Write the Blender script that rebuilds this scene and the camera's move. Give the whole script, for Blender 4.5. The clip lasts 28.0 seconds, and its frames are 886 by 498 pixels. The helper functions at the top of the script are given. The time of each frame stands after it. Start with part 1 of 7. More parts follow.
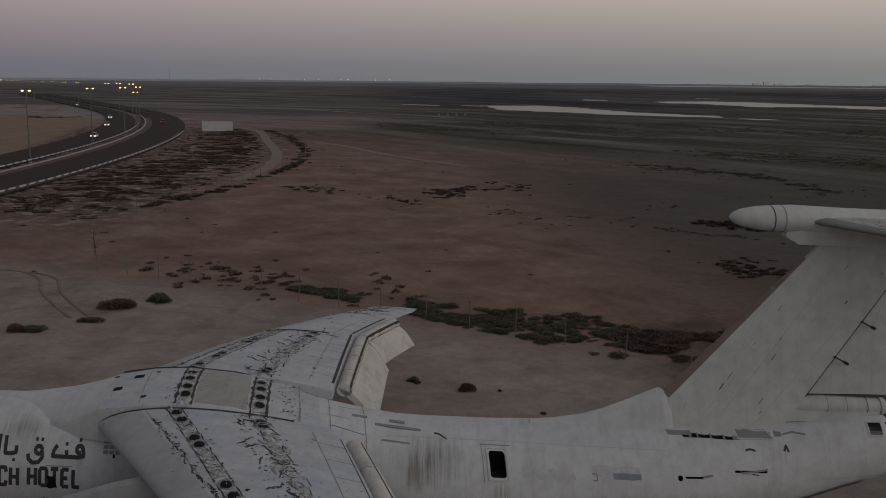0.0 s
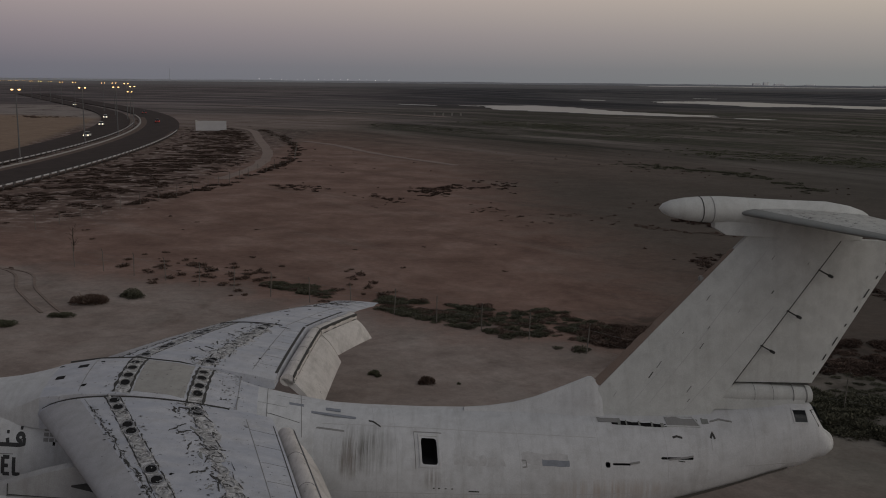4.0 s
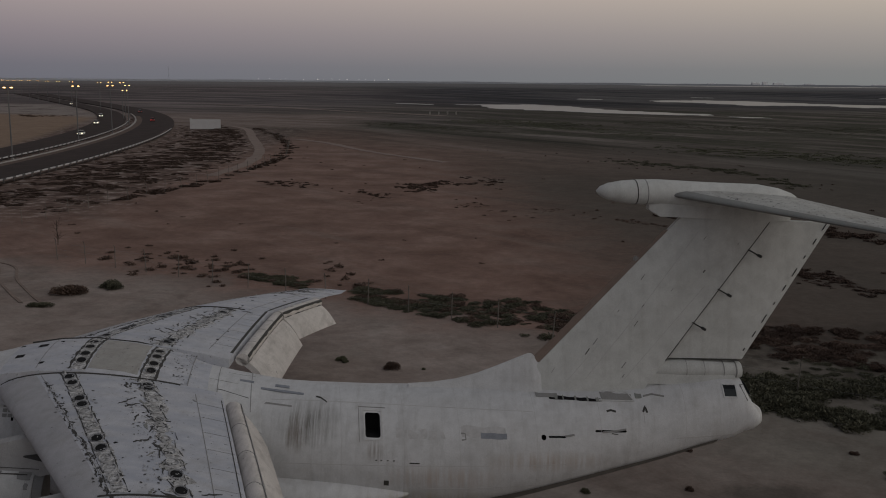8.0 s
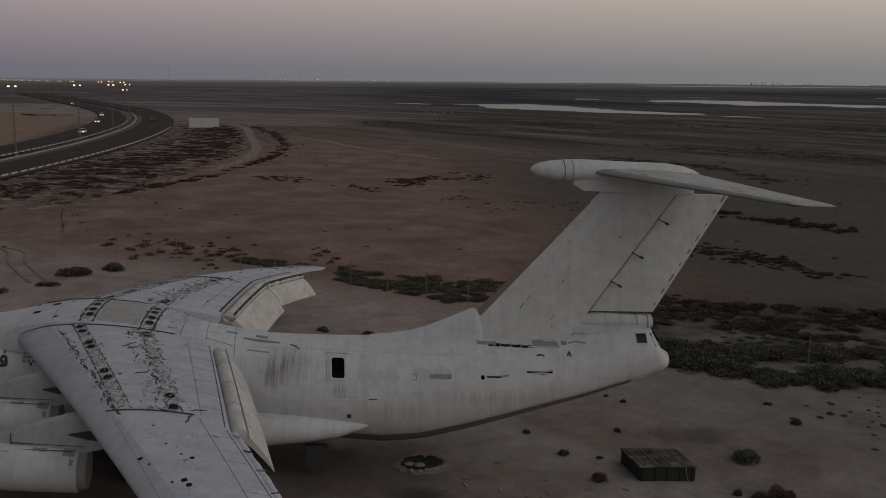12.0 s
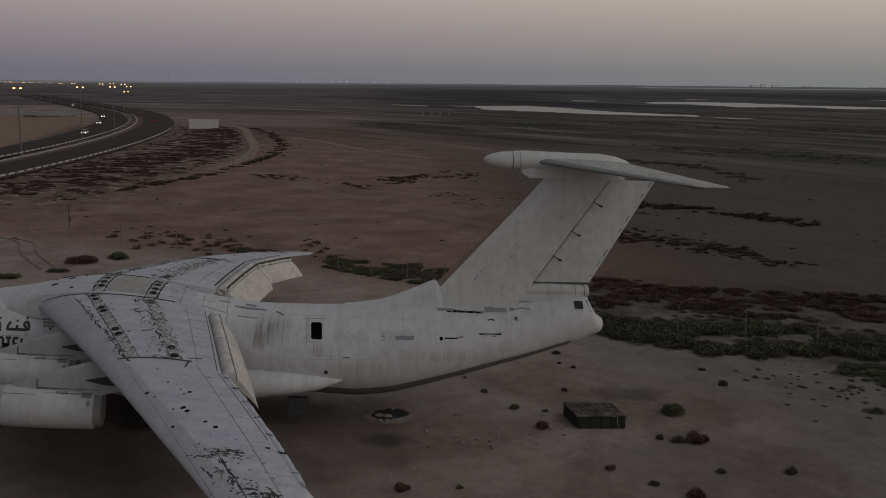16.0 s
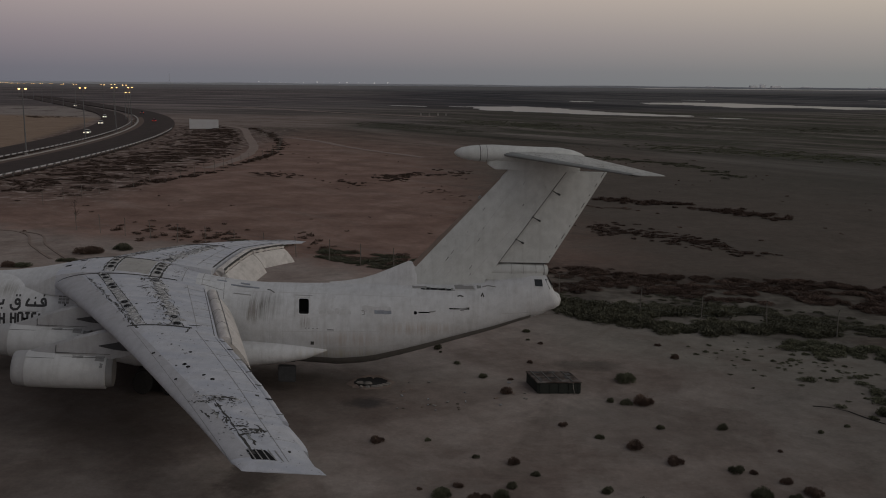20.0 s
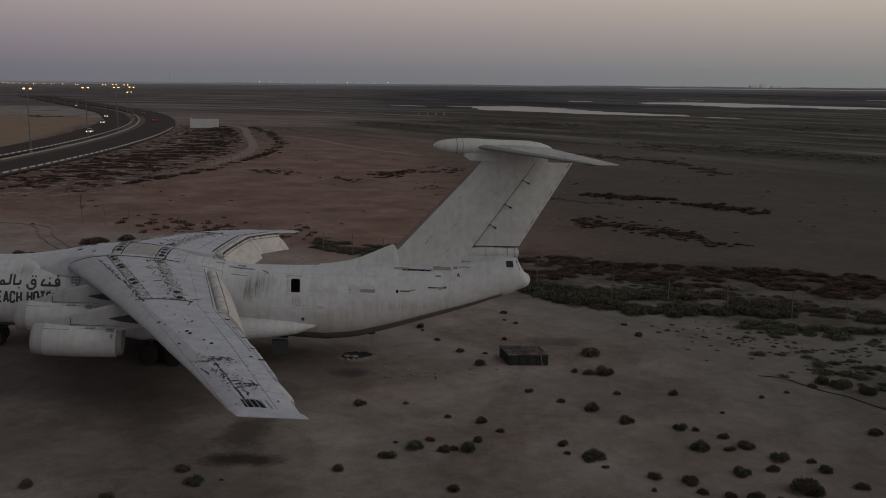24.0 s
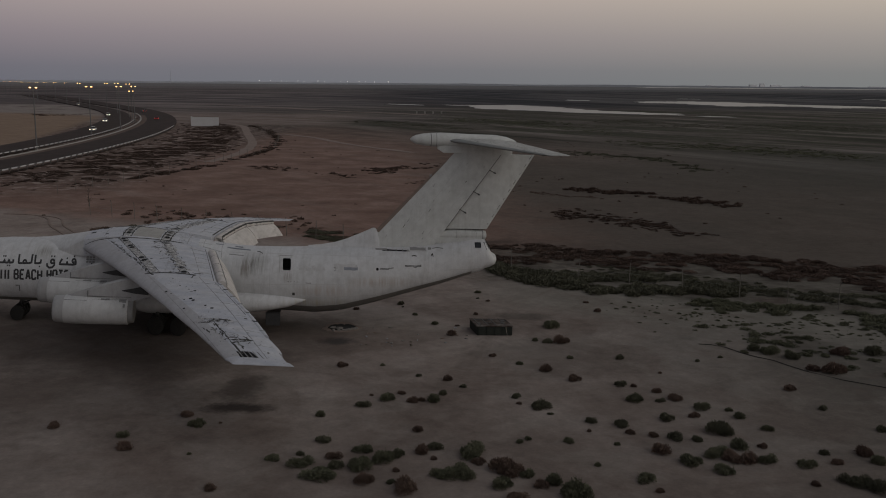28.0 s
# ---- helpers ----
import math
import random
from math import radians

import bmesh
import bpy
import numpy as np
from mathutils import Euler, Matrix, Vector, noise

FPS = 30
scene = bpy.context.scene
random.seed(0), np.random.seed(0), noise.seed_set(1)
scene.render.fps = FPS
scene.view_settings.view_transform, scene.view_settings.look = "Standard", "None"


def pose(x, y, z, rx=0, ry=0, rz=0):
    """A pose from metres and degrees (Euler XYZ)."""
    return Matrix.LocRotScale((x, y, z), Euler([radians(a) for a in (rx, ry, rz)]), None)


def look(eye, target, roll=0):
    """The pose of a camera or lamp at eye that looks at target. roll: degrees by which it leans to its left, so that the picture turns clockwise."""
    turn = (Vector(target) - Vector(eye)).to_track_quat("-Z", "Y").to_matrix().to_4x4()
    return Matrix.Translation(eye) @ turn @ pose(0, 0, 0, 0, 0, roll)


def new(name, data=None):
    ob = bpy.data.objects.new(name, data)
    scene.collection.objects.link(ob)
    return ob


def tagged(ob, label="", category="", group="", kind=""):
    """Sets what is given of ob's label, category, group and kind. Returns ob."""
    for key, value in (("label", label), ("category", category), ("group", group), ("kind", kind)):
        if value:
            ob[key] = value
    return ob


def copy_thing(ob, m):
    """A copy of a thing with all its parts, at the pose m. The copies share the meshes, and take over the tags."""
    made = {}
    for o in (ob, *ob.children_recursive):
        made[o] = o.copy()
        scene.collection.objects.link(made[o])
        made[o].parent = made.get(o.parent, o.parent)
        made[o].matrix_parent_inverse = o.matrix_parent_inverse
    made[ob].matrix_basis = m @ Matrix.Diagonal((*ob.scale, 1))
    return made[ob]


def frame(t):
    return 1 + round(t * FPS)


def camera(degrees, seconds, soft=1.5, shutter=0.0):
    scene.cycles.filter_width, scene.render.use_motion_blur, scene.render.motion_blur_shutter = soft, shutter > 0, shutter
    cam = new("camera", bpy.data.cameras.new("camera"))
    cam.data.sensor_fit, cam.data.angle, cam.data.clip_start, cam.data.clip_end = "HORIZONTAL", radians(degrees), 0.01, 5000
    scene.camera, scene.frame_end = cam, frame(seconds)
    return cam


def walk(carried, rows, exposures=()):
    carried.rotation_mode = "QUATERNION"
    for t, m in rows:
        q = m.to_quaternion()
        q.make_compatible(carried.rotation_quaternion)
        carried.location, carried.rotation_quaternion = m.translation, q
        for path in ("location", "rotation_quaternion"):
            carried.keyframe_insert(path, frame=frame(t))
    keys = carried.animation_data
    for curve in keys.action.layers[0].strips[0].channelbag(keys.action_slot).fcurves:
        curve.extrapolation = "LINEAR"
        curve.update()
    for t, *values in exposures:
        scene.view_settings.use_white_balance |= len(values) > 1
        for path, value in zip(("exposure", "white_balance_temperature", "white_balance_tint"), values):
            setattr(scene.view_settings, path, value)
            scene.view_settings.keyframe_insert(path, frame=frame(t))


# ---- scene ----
cam = camera(49.52, 28.0, soft=1.0)
ROWS = [
    (0.0, -17.492, -34.378, 19.231, 0.059, -10.002, -0.553),
    (1.0, -17.070, -34.570, 19.223, 0.066, -9.990, -0.535),
    (2.0, -16.466, -34.750, 19.185, 0.082, -9.994, -0.536),
    (3.0, -15.731, -34.871, 19.097, 0.074, -9.998, -0.529),
    (3.5, -15.334, -34.956, 19.051, 0.086, -9.987, -0.558),
    (5.5, -13.669, -35.201, 18.792, 0.064, -10.003, -0.509),
    (6.0, -13.426, -35.287, 18.748, 0.064, -10.008, -0.520),
    (6.5, -13.228, -35.379, 18.672, 0.056, -9.997, -0.508),
    (7.0, -13.040, -35.620, 18.611, 0.056, -9.999, -0.498),
    (8.0, -12.621, -36.493, 18.511, 0.062, -10.001, -0.491),
    (9.0, -12.150, -37.834, 18.392, 0.072, -9.991, -0.486),
    (10.0, -11.632, -39.513, 18.316, 0.059, -10.004, -0.490),
    (11.0, -11.061, -41.453, 18.254, 0.065, -10.002, -0.505),
    (12.0, -10.508, -43.328, 18.253, 0.067, -9.984, -0.505),
    (12.5, -10.252, -44.323, 18.244, 0.062, -9.962, -0.528),
    (14.5, -9.250, -47.950, 18.258, 0.068, -9.906, -0.485),
    (15.0, -9.021, -48.799, 18.272, 0.075, -9.906, -0.494),
    (16.0, -8.567, -50.434, 18.270, 0.072, -9.870, -0.489),
    (17.0, -8.143, -52.022, 18.280, 0.077, -9.839, -0.485),
    (18.0, -7.746, -53.579, 18.307, 0.076, -9.834, -0.486),
    (19.0, -7.378, -55.101, 18.322, 0.073, -9.837, -0.486),
    (20.0, -6.994, -56.504, 18.306, 0.090, -9.827, -0.479),
    (21.0, -6.621, -57.915, 18.281, 0.108, -9.817, -0.469),
    (21.5, -6.457, -58.614, 18.265, 0.114, -9.831, -0.445),
    (23.5, -5.785, -61.283, 18.214, 0.123, -9.827, -0.464),
    (24.0, -5.603, -62.062, 18.234, 0.118, -9.827, -0.469),
    (25.0, -5.196, -63.605, 18.194, 0.136, -9.828, -0.466),
    (26.0, -4.739, -65.458, 18.221, 0.154, -9.843, -0.474),
    (27.0, -4.249, -67.545, 18.281, 0.151, -9.877, -0.479),
    (28.0, -3.761, -69.742, 18.351, 0.140, -9.886, -0.481),
]
walk(cam, [(t, pose(x, y, z, 90 + p, r, w)) for t, x, y, z, w, p, r in ROWS])

# ---------------------------------------------------------------- sky and light
def make_world():
    w = bpy.data.worlds.new("dusk_sky")
    scene.world = w
    w.use_nodes = True
    nt = w.node_tree
    nt.nodes.clear()
    out = nt.nodes.new("ShaderNodeOutputWorld")
    bg = nt.nodes.new("ShaderNodeBackground")
    co = nt.nodes.new("ShaderNodeTexCoord")
    sep = nt.nodes.new("ShaderNodeSeparateXYZ")
    nt.links.new(co.outputs["Generated"], sep.inputs[0])
    # haze and afterglow by height over the horizon
    ramp = nt.nodes.new("ShaderNodeValToRGB")
    cr = ramp.color_ramp
    stops = [(0.0, (0.150, 0.153, 0.172)), (0.012, (0.158, 0.158, 0.178)), (0.045, (0.240, 0.214, 0.230)),
             (0.085, (0.355, 0.300, 0.292)), (0.16, (0.30, 0.268, 0.268)), (0.40, (0.152, 0.150, 0.166)), (1.0, (0.105, 0.107, 0.125))]
    while len(cr.elements) < len(stops):
        cr.elements.new(0.5)
    for e, (p, c) in zip(cr.elements, stops):
        e.position, e.color = p, (*c, 1)
    nt.links.new(sep.outputs["Z"], ramp.inputs[0])
    # the side where the sun went down is warmer and brighter
    side = nt.nodes.new("ShaderNodeVectorMath")
    side.operation = "DOT_PRODUCT"
    side.inputs[1].default_value = (0.92, -0.38, 0.08)
    nt.links.new(co.outputs["Generated"], side.inputs[0])
    mr = nt.nodes.new("ShaderNodeMapRange")
    mr.inputs["From Min"].default_value, mr.inputs["From Max"].default_value = -0.92, 1.0
    nt.links.new(side.outputs["Value"], mr.inputs["Value"])
    warm = nt.nodes.new("ShaderNodeMix")
    warm.data_type, warm.blend_type = "RGBA", "MULTIPLY"
    warm.inputs["B"].default_value = (1.36, 1.43, 1.34, 1)
    nt.links.new(mr.outputs[0], warm.inputs["Factor"])
    nt.links.new(ramp.outputs[0], warm.inputs["A"])
    sky = nt.nodes.new("ShaderNodeTexSky")
    sky.sky_type = "NISHITA"
    sky.sun_disc = False
    sky.sun_elevation, sky.sun_rotation = radians(1.0), radians(112)
    add = nt.nodes.new("ShaderNodeMix")
    add.data_type, add.blend_type = "RGBA", "ADD"
    add.inputs["Factor"].default_value = 0.015
    # across the view the sky runs from mauve to a yellowish glow
    run = nt.nodes.new("ShaderNodeMapRange")
    run.inputs["From Min"].default_value, run.inputs["From Max"].default_value = -0.45, 0.45
    nt.links.new(sep.outputs["X"], run.inputs["Value"])
    hue = nt.nodes.new("ShaderNodeMix")
    hue.data_type = "RGBA"
    hue.inputs["A"].default_value, hue.inputs["B"].default_value = (0.94, 0.935, 1.0, 1), (1.11, 1.11, 1.02, 1)
    nt.links.new(run.outputs[0], hue.inputs["Factor"])
    tint = nt.nodes.new("ShaderNodeMix")
    tint.data_type, tint.blend_type = "RGBA", "MULTIPLY"
    tint.inputs["Factor"].default_value = 1.0
    nt.links.new(warm.outputs["Result"], tint.inputs["A"])
    nt.links.new(hue.outputs["Result"], tint.inputs["B"])
    # the sky away from the afterglow has gone dark
    away = nt.nodes.new("ShaderNodeMapRange")
    away.interpolation_type = "SMOOTHSTEP"
    away.inputs["From Min"].default_value, away.inputs["From Max"].default_value = -1.15, -0.35
    away.inputs["To Min"].default_value, away.inputs["To Max"].default_value = 0.10, 1.0
    nt.links.new(sep.outputs["X"], away.inputs["Value"])
    dim = nt.nodes.new("ShaderNodeMix")
    dim.data_type, dim.blend_type = "RGBA", "MULTIPLY"
    dim.inputs["Factor"].default_value = 1.0
    nt.links.new(tint.outputs["Result"], dim.inputs["A"])
    nt.links.new(away.outputs[0], dim.inputs["B"])
    nt.links.new(dim.outputs["Result"], add.inputs["A"])
    nt.links.new(sky.outputs[0], add.inputs["B"])
    nt.links.new(add.outputs["Result"], bg.inputs[0])
    bg.inputs[1].default_value = SKY
    nt.links.new(bg.outputs[0], out.inputs[0])


SKY = 1.0
make_world()
sun = new("afterglow", bpy.data.lights.new("afterglow", "SUN"))
sun.data.energy, sun.data.angle, sun.data.color = 0.50, radians(60), (1.0, 0.93, 0.89)
sun.matrix_world = look((0, 0, 0), (-0.70, 0.36, -0.60))

# ---------------------------------------------------------------- materials
MATS = {}


class Nodes:
    """A few shorthands for building a material."""

    def __init__(self, name):
        self.m = bpy.data.materials.new(name)
        self.m.use_nodes = True
        self.t = self.m.node_tree
        self.b = self.t.nodes["Principled BSDF"]
        self.co = self.t.nodes.new("ShaderNodeTexCoord")
        self.geo = self.t.nodes.new("ShaderNodeNewGeometry")

    def link(self, a, b):
        self.t.links.new(a, b)

    def noise(self, scale, detail=6, rough=0.6, stretch=None, world=True, distort=0.0, turn=0.0):
        n = self.t.nodes.new("ShaderNodeTexNoise")
        n.inputs["Scale"].default_value, n.inputs["Detail"].default_value = scale, detail
        n.inputs["Roughness"].default_value, n.inputs["Distortion"].default_value = rough, distort
        src = self.geo.outputs["Position"] if world else self.co.outputs["Object"]
        if turn:
            rt = self.t.nodes.new("ShaderNodeMapping")
            rt.inputs["Rotation"].default_value = (0, 0, radians(turn))
            self.link(src, rt.inputs[0])
            src = rt.outputs[0]
        if stretch:
            mp = self.t.nodes.new("ShaderNodeMapping")
            mp.inputs["Scale"].default_value = stretch
            self.link(src, mp.inputs[0])
            src = mp.outputs[0]
        self.link(src, n.inputs["Vector"])
        return n.outputs["Fac"]

    def ramp(self, fac, stops):
        r = self.t.nodes.new("ShaderNodeValToRGB")
        while len(r.color_ramp.elements) < len(stops):
            r.color_ramp.elements.new(0.5)
        for e, (p, c) in zip(r.color_ramp.elements, stops):
            e.position = p
            e.color = (c, c, c, 1) if isinstance(c, (int, float)) else (*c, 1)
        self.link(fac, r.inputs[0])
        return r.outputs[0]

    def mix(self, fac, a, b, blend="MIX"):
        n = self.t.nodes.new("ShaderNodeMix")
        n.data_type, n.blend_type = "RGBA", blend
        for key, v in (("Factor", fac), ("A", a), ("B", b)):
            sock = [s for s in n.inputs if s.name == key and s.enabled][0]
            if isinstance(v, (int, float)):
                sock.default_value = v
            elif isinstance(v, tuple):
                sock.default_value = (*v, 1)
            else:
                self.link(v, sock)
        return [s for s in n.outputs if s.enabled][0]

    def math(self, op, a, b=0.0, clamp=False):
        n = self.t.nodes.new("ShaderNodeMath")
        n.operation, n.use_clamp = op, clamp
        for i, v in enumerate((a, b)):
            if isinstance(v, (int, float)):
                n.inputs[i].default_value = v
            else:
                self.link(v, n.inputs[i])
        return n.outputs[0]

    def xyz(self):
        s = self.t.nodes.new("ShaderNodeSeparateXYZ")
        self.link(self.geo.outputs["Position"], s.inputs[0])
        return s.outputs

    def bump(self, fac, strength, dist=0.02):
        b = self.t.nodes.new("ShaderNodeBump")
        b.inputs["Strength"].default_value, b.inputs["Distance"].default_value = strength, dist
        self.link(fac, b.inputs["Height"])
        self.link(b.outputs[0], self.b.inputs["Normal"])

    def done(self, color, rough=0.7, metal=0.0, spec=0.3):
        if isinstance(color, tuple):
            self.b.inputs["Base Color"].default_value = (*color, 1)
        else:
            self.link(color, self.b.inputs["Base Color"])
        if isinstance(rough, (int, float)):
            self.b.inputs["Roughness"].default_value = rough
        else:
            self.link(rough, self.b.inputs["Roughness"])
        self.b.inputs["Metallic"].default_value = metal
        self.b.inputs["Specular IOR Level"].default_value = spec
        MATS[self.m.name] = self.m
        return self.m


def plain(name, color, rough=0.7, metal=0.0, vary=0.25, scale=6.0, bump=0.15, spec=0.3, dist=0.01):
    """One surface with grain at two scales."""
    n = Nodes(name)
    dark = tuple(c * (1 - vary) for c in color)
    light = tuple(min(1, c * (1 + vary * 0.6)) for c in color)
    c = n.ramp(n.noise(scale), [(0.3, dark), (0.7, light)])
    c = n.mix(0.5, c, n.ramp(n.noise(scale * 9), [(0.25, dark), (0.75, light)]))
    if bump:
        n.bump(n.noise(scale * 5), bump, dist)
    return n.done(c, rough, metal, spec)


def glow(name, color, strength):
    n = Nodes(name)
    n.b.inputs["Emission Color"].default_value = (*color, 1)
    n.b.inputs["Emission Strength"].default_value = strength
    return n.done(color, 0.4)


def aircraft_paint(name, tone, dirt=0.5, streak=0.5, chips=0.0, stains=(), blue=0.0):
    """Chalked white paint with dust, run-down streaks, bare patches and chips."""
    n = Nodes(name)
    t = tone
    c = n.ramp(n.noise(0.35, 5), [(0.30, tuple(v * 0.80 for v in t)), (0.62, t)])
    c = n.mix(0.5, c, n.ramp(n.noise(2.2, 7), [(0.28, tuple(v * 0.72 for v in t)), (0.6, t)]))
    run = n.ramp(n.noise(1.0, 6, 0.65, stretch=(3.2, 0.5, 0.32)), [(0.50, 0.0), (0.78, streak)])
    c = n.mix(run, c, (0.20, 0.185, 0.165))
    dust = n.ramp(n.noise(0.8, 8, 0.7), [(0.52, 0.0), (0.75, dirt)])
    c = n.mix(dust, c, (0.30, 0.275, 0.25))
    grain = n.ramp(n.noise(28, 3), [(0.35, 0.86), (0.65, 1.0)])
    c = n.mix(1.0, c, grain, "MULTIPLY")
    if blue:
        c = n.mix(n.ramp(n.noise(0.9, 5, 0.6, stretch=(0.5, 1.6, 1), turn=14), [(0.42, 0.0), (0.66, blue)]), c, (0.37, 0.40, 0.475))
    for at, size, hue in stains:
        # run-down weather stains, each where the rain brought it
        mp = n.t.nodes.new("ShaderNodeMapping")
        mp.vector_type = "TEXTURE"
        mp.inputs["Location"].default_value, mp.inputs["Scale"].default_value = at, size
        n.link(n.geo.outputs["Position"], mp.inputs[0])
        ln = n.t.nodes.new("ShaderNodeVectorMath")
        ln.operation = "LENGTH"
        n.link(mp.outputs[0], ln.inputs[0])
        ragged = n.math("ADD", ln.outputs["Value"], n.math("MULTIPLY", n.math("SUBTRACT", n.noise(1.6, 6, 0.7), 0.5), 0.6))
        fall = n.ramp(ragged, [(0.1, 1.0), (1.0, 0.0)])
        run = n.ramp(n.noise(1.0, 7, 0.7, stretch=(5.5, 0.15, 0.22)), [(0.40, 0.02), (0.58, 0.95)])
        c = n.mix(n.math("MULTIPLY", fall, run), c, hue)
    if chips:
        ch = n.ramp(n.noise(5.5, 9, 0.72), [(0.66 - chips * 0.1, 0.0), (0.70 - chips * 0.1, 1.0)])
        c = n.mix(ch, c, (0.10, 0.10, 0.105))
    n.bump(n.noise(3.0, 6), 0.12, 0.03)
    return n.done(c, n.ramp(n.noise(2.0), [(0.3, 0.45), (0.7, 0.75)]), 0.0, 0.35)


aircraft_paint("hull_paint", (0.665, 0.675, 0.695), 0.26, 0.26, 0.0, (
    ((-17.9, -0.3, 5.0), (1.5, 2.5, 1.0), (0.12, 0.115, 0.10)), ((-18.4, -0.3, 4.6), (0.55, 2.5, 0.8), (0.16, 0.125, 0.10)),
    ((-15.2, -0.6, 4.1), (0.4, 2.5, 0.5), (0.20, 0.17, 0.15)), ((-12.5, -0.9, 3.2), (2.6, 3, 0.6), (0.46, 0.40, 0.37)),
    ((-34.2, 1.2, 5.4), (1.6, 3, 0.55), (0.24, 0.23, 0.21)), ((-8.5, -0.6, 3.9), (3.0, 3, 0.5), (0.42, 0.36, 0.32)),
    ((-13.0, -0.6, 2.3), (3.0, 3, 0.5), (0.47, 0.45, 0.38))))
aircraft_paint("wing_paint", (0.615, 0.625, 0.67), 0.42, 0.1, 0.45, (), 0.60)
aircraft_paint("fin_paint", (0.675, 0.69, 0.68), 0.16, 0.18)
aircraft_paint("flap_paint", (0.71, 0.67, 0.645), 0.5, 0.5, 0.3)
aircraft_paint("cowl_paint", (0.63, 0.635, 0.64), 0.15, 0.18)
aircraft_paint("cowl_grey", (0.43, 0.43, 0.44), 0.4, 0.4)
aircraft_paint("weathered_panel", (0.43, 0.42, 0.40), 0.7, 0.5, 0.5)
# greyer than the wing, with the nose's shade in the colour
aircraft_paint("slat_shade_grey", (0.49, 0.49, 0.515), 0.42, 0.15, 0.1)
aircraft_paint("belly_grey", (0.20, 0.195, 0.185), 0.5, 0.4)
aircraft_paint("boot_brown", (0.27, 0.205, 0.17), 0.5, 0.5, 0.3)
aircraft_paint("old_grey", (0.30, 0.30, 0.30), 0.5, 0.4)
aircraft_paint("stained_panel", (0.27, 0.255, 0.23), 0.6, 0.9)
aircraft_paint("rust_streak", (0.30, 0.22, 0.18), 0.6, 0.9)
aircraft_paint("tail_paint", (0.50, 0.505, 0.49), 0.9, 0.4, 0.9)
# bare metal, and the shade painted on the tailplane's front edge
aircraft_paint("bare_shade_grey", (0.27, 0.28, 0.27), 0.5, 0.5)
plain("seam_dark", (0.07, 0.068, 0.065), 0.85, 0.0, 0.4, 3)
plain("void", (0.008, 0.008, 0.009), 0.9, 0.0, 0.3, 4, 0)
plain("letter_dark", (0.055, 0.055, 0.058), 0.7, 0.0, 0.5, 5)
plain("letter_faded", (0.52, 0.52, 0.53), 0.8, 0.0, 0.3, 5)
plain("joint_grey", (0.50, 0.50, 0.505), 0.8, 0.0, 0.3, 4)
plain("blue_grey", (0.26, 0.28, 0.32), 0.7, 0.0, 0.3, 4)
plain("rubber", (0.022, 0.021, 0.02), 0.85, 0.0, 0.4, 8)
plain("metal_grey", (0.30, 0.30, 0.30), 0.45, 0.8, 0.3, 4)
plain("steel_dark", (0.06, 0.06, 0.062), 0.6, 0.4, 0.4, 4)
plain("concrete", (0.36, 0.34, 0.32), 0.9, 0.0, 0.25, 1.5)
plain("rail_white", (0.56, 0.56, 0.58), 0.6, 0.0, 0.2, 1.2)
plain("rail_grey", (0.13, 0.125, 0.125), 0.6, 0.2, 0.25, 1.2)
plain("kerb_pale", (0.40, 0.375, 0.355), 0.9, 0.0, 0.25, 1.5)
plain("blown_sand", (0.150, 0.112, 0.096), 0.95, 0.0, 0.45, 0.35, 0.3, 0.1, 0.03)
plain("pole_grey", (0.17, 0.17, 0.175), 0.55, 0.4, 0.2, 1.0)
plain("board_white", (0.52, 0.52, 0.54), 0.75, 0.0, 0.12, 0.6)
plain("wood_post", (0.13, 0.11, 0.09), 0.9, 0.0, 0.4, 4)
plain("stone", (0.23, 0.215, 0.20), 0.9, 0.0, 0.3, 5, 0.4)
# distance haze is mixed into these two colours
plain("far_haze", (0.42, 0.44, 0.49), 1.0, 0.0, 0.12, 0.004, 0)
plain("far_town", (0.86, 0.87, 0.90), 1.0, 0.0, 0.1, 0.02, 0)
plain("line_paint", (0.55, 0.54, 0.50), 0.8, 0.0, 0.3, 2)
plain("glass_dark", (0.02, 0.022, 0.025), 0.12, 0.0, 0.1, 2, 0, 0.6)
glow("lamp_glow", (1.0, 0.60, 0.22), 4.5)
glow("headlight_glow", (1.0, 0.86, 0.62), 3.0)
glow("tail_glow", (0.9, 0.05, 0.03), 1.2)


def asphalt():
    n = Nodes("asphalt")
    c = n.ramp(n.noise(0.25, 6), [(0.3, (0.046, 0.035, 0.033)), (0.7, (0.080, 0.062, 0.058))])
    c = n.mix(0.4, c, n.ramp(n.noise(14, 3), [(0.3, (0.030, 0.025, 0.024)), (0.7, (0.068, 0.057, 0.054))]))
    n.bump(n.noise(30, 2), 0.2, 0.01)
    return n.done(c, 0.95, 0.0, 0.1)


def water():
    n = Nodes("shallow_water")
    n.bump(n.noise(0.6, 4, stretch=(1, 3, 1)), 0.3, 0.1)
    return n.done((0.10, 0.105, 0.11), 0.28, 0.0, 0.7)


def shrub_mat(name, a, b):
    n = Nodes(name)
    rnd = n.t.nodes.new("ShaderNodeNewGeometry").outputs["Random Per Island"]
    c = n.ramp(rnd, [(0.0, a), (1.0, b)])
    c = n.mix(0.5, c, n.ramp(n.noise(0.35, 3), [(0.35, a), (0.65, b)]))
    return n.done(c, 0.9, 0.0, 0.15)


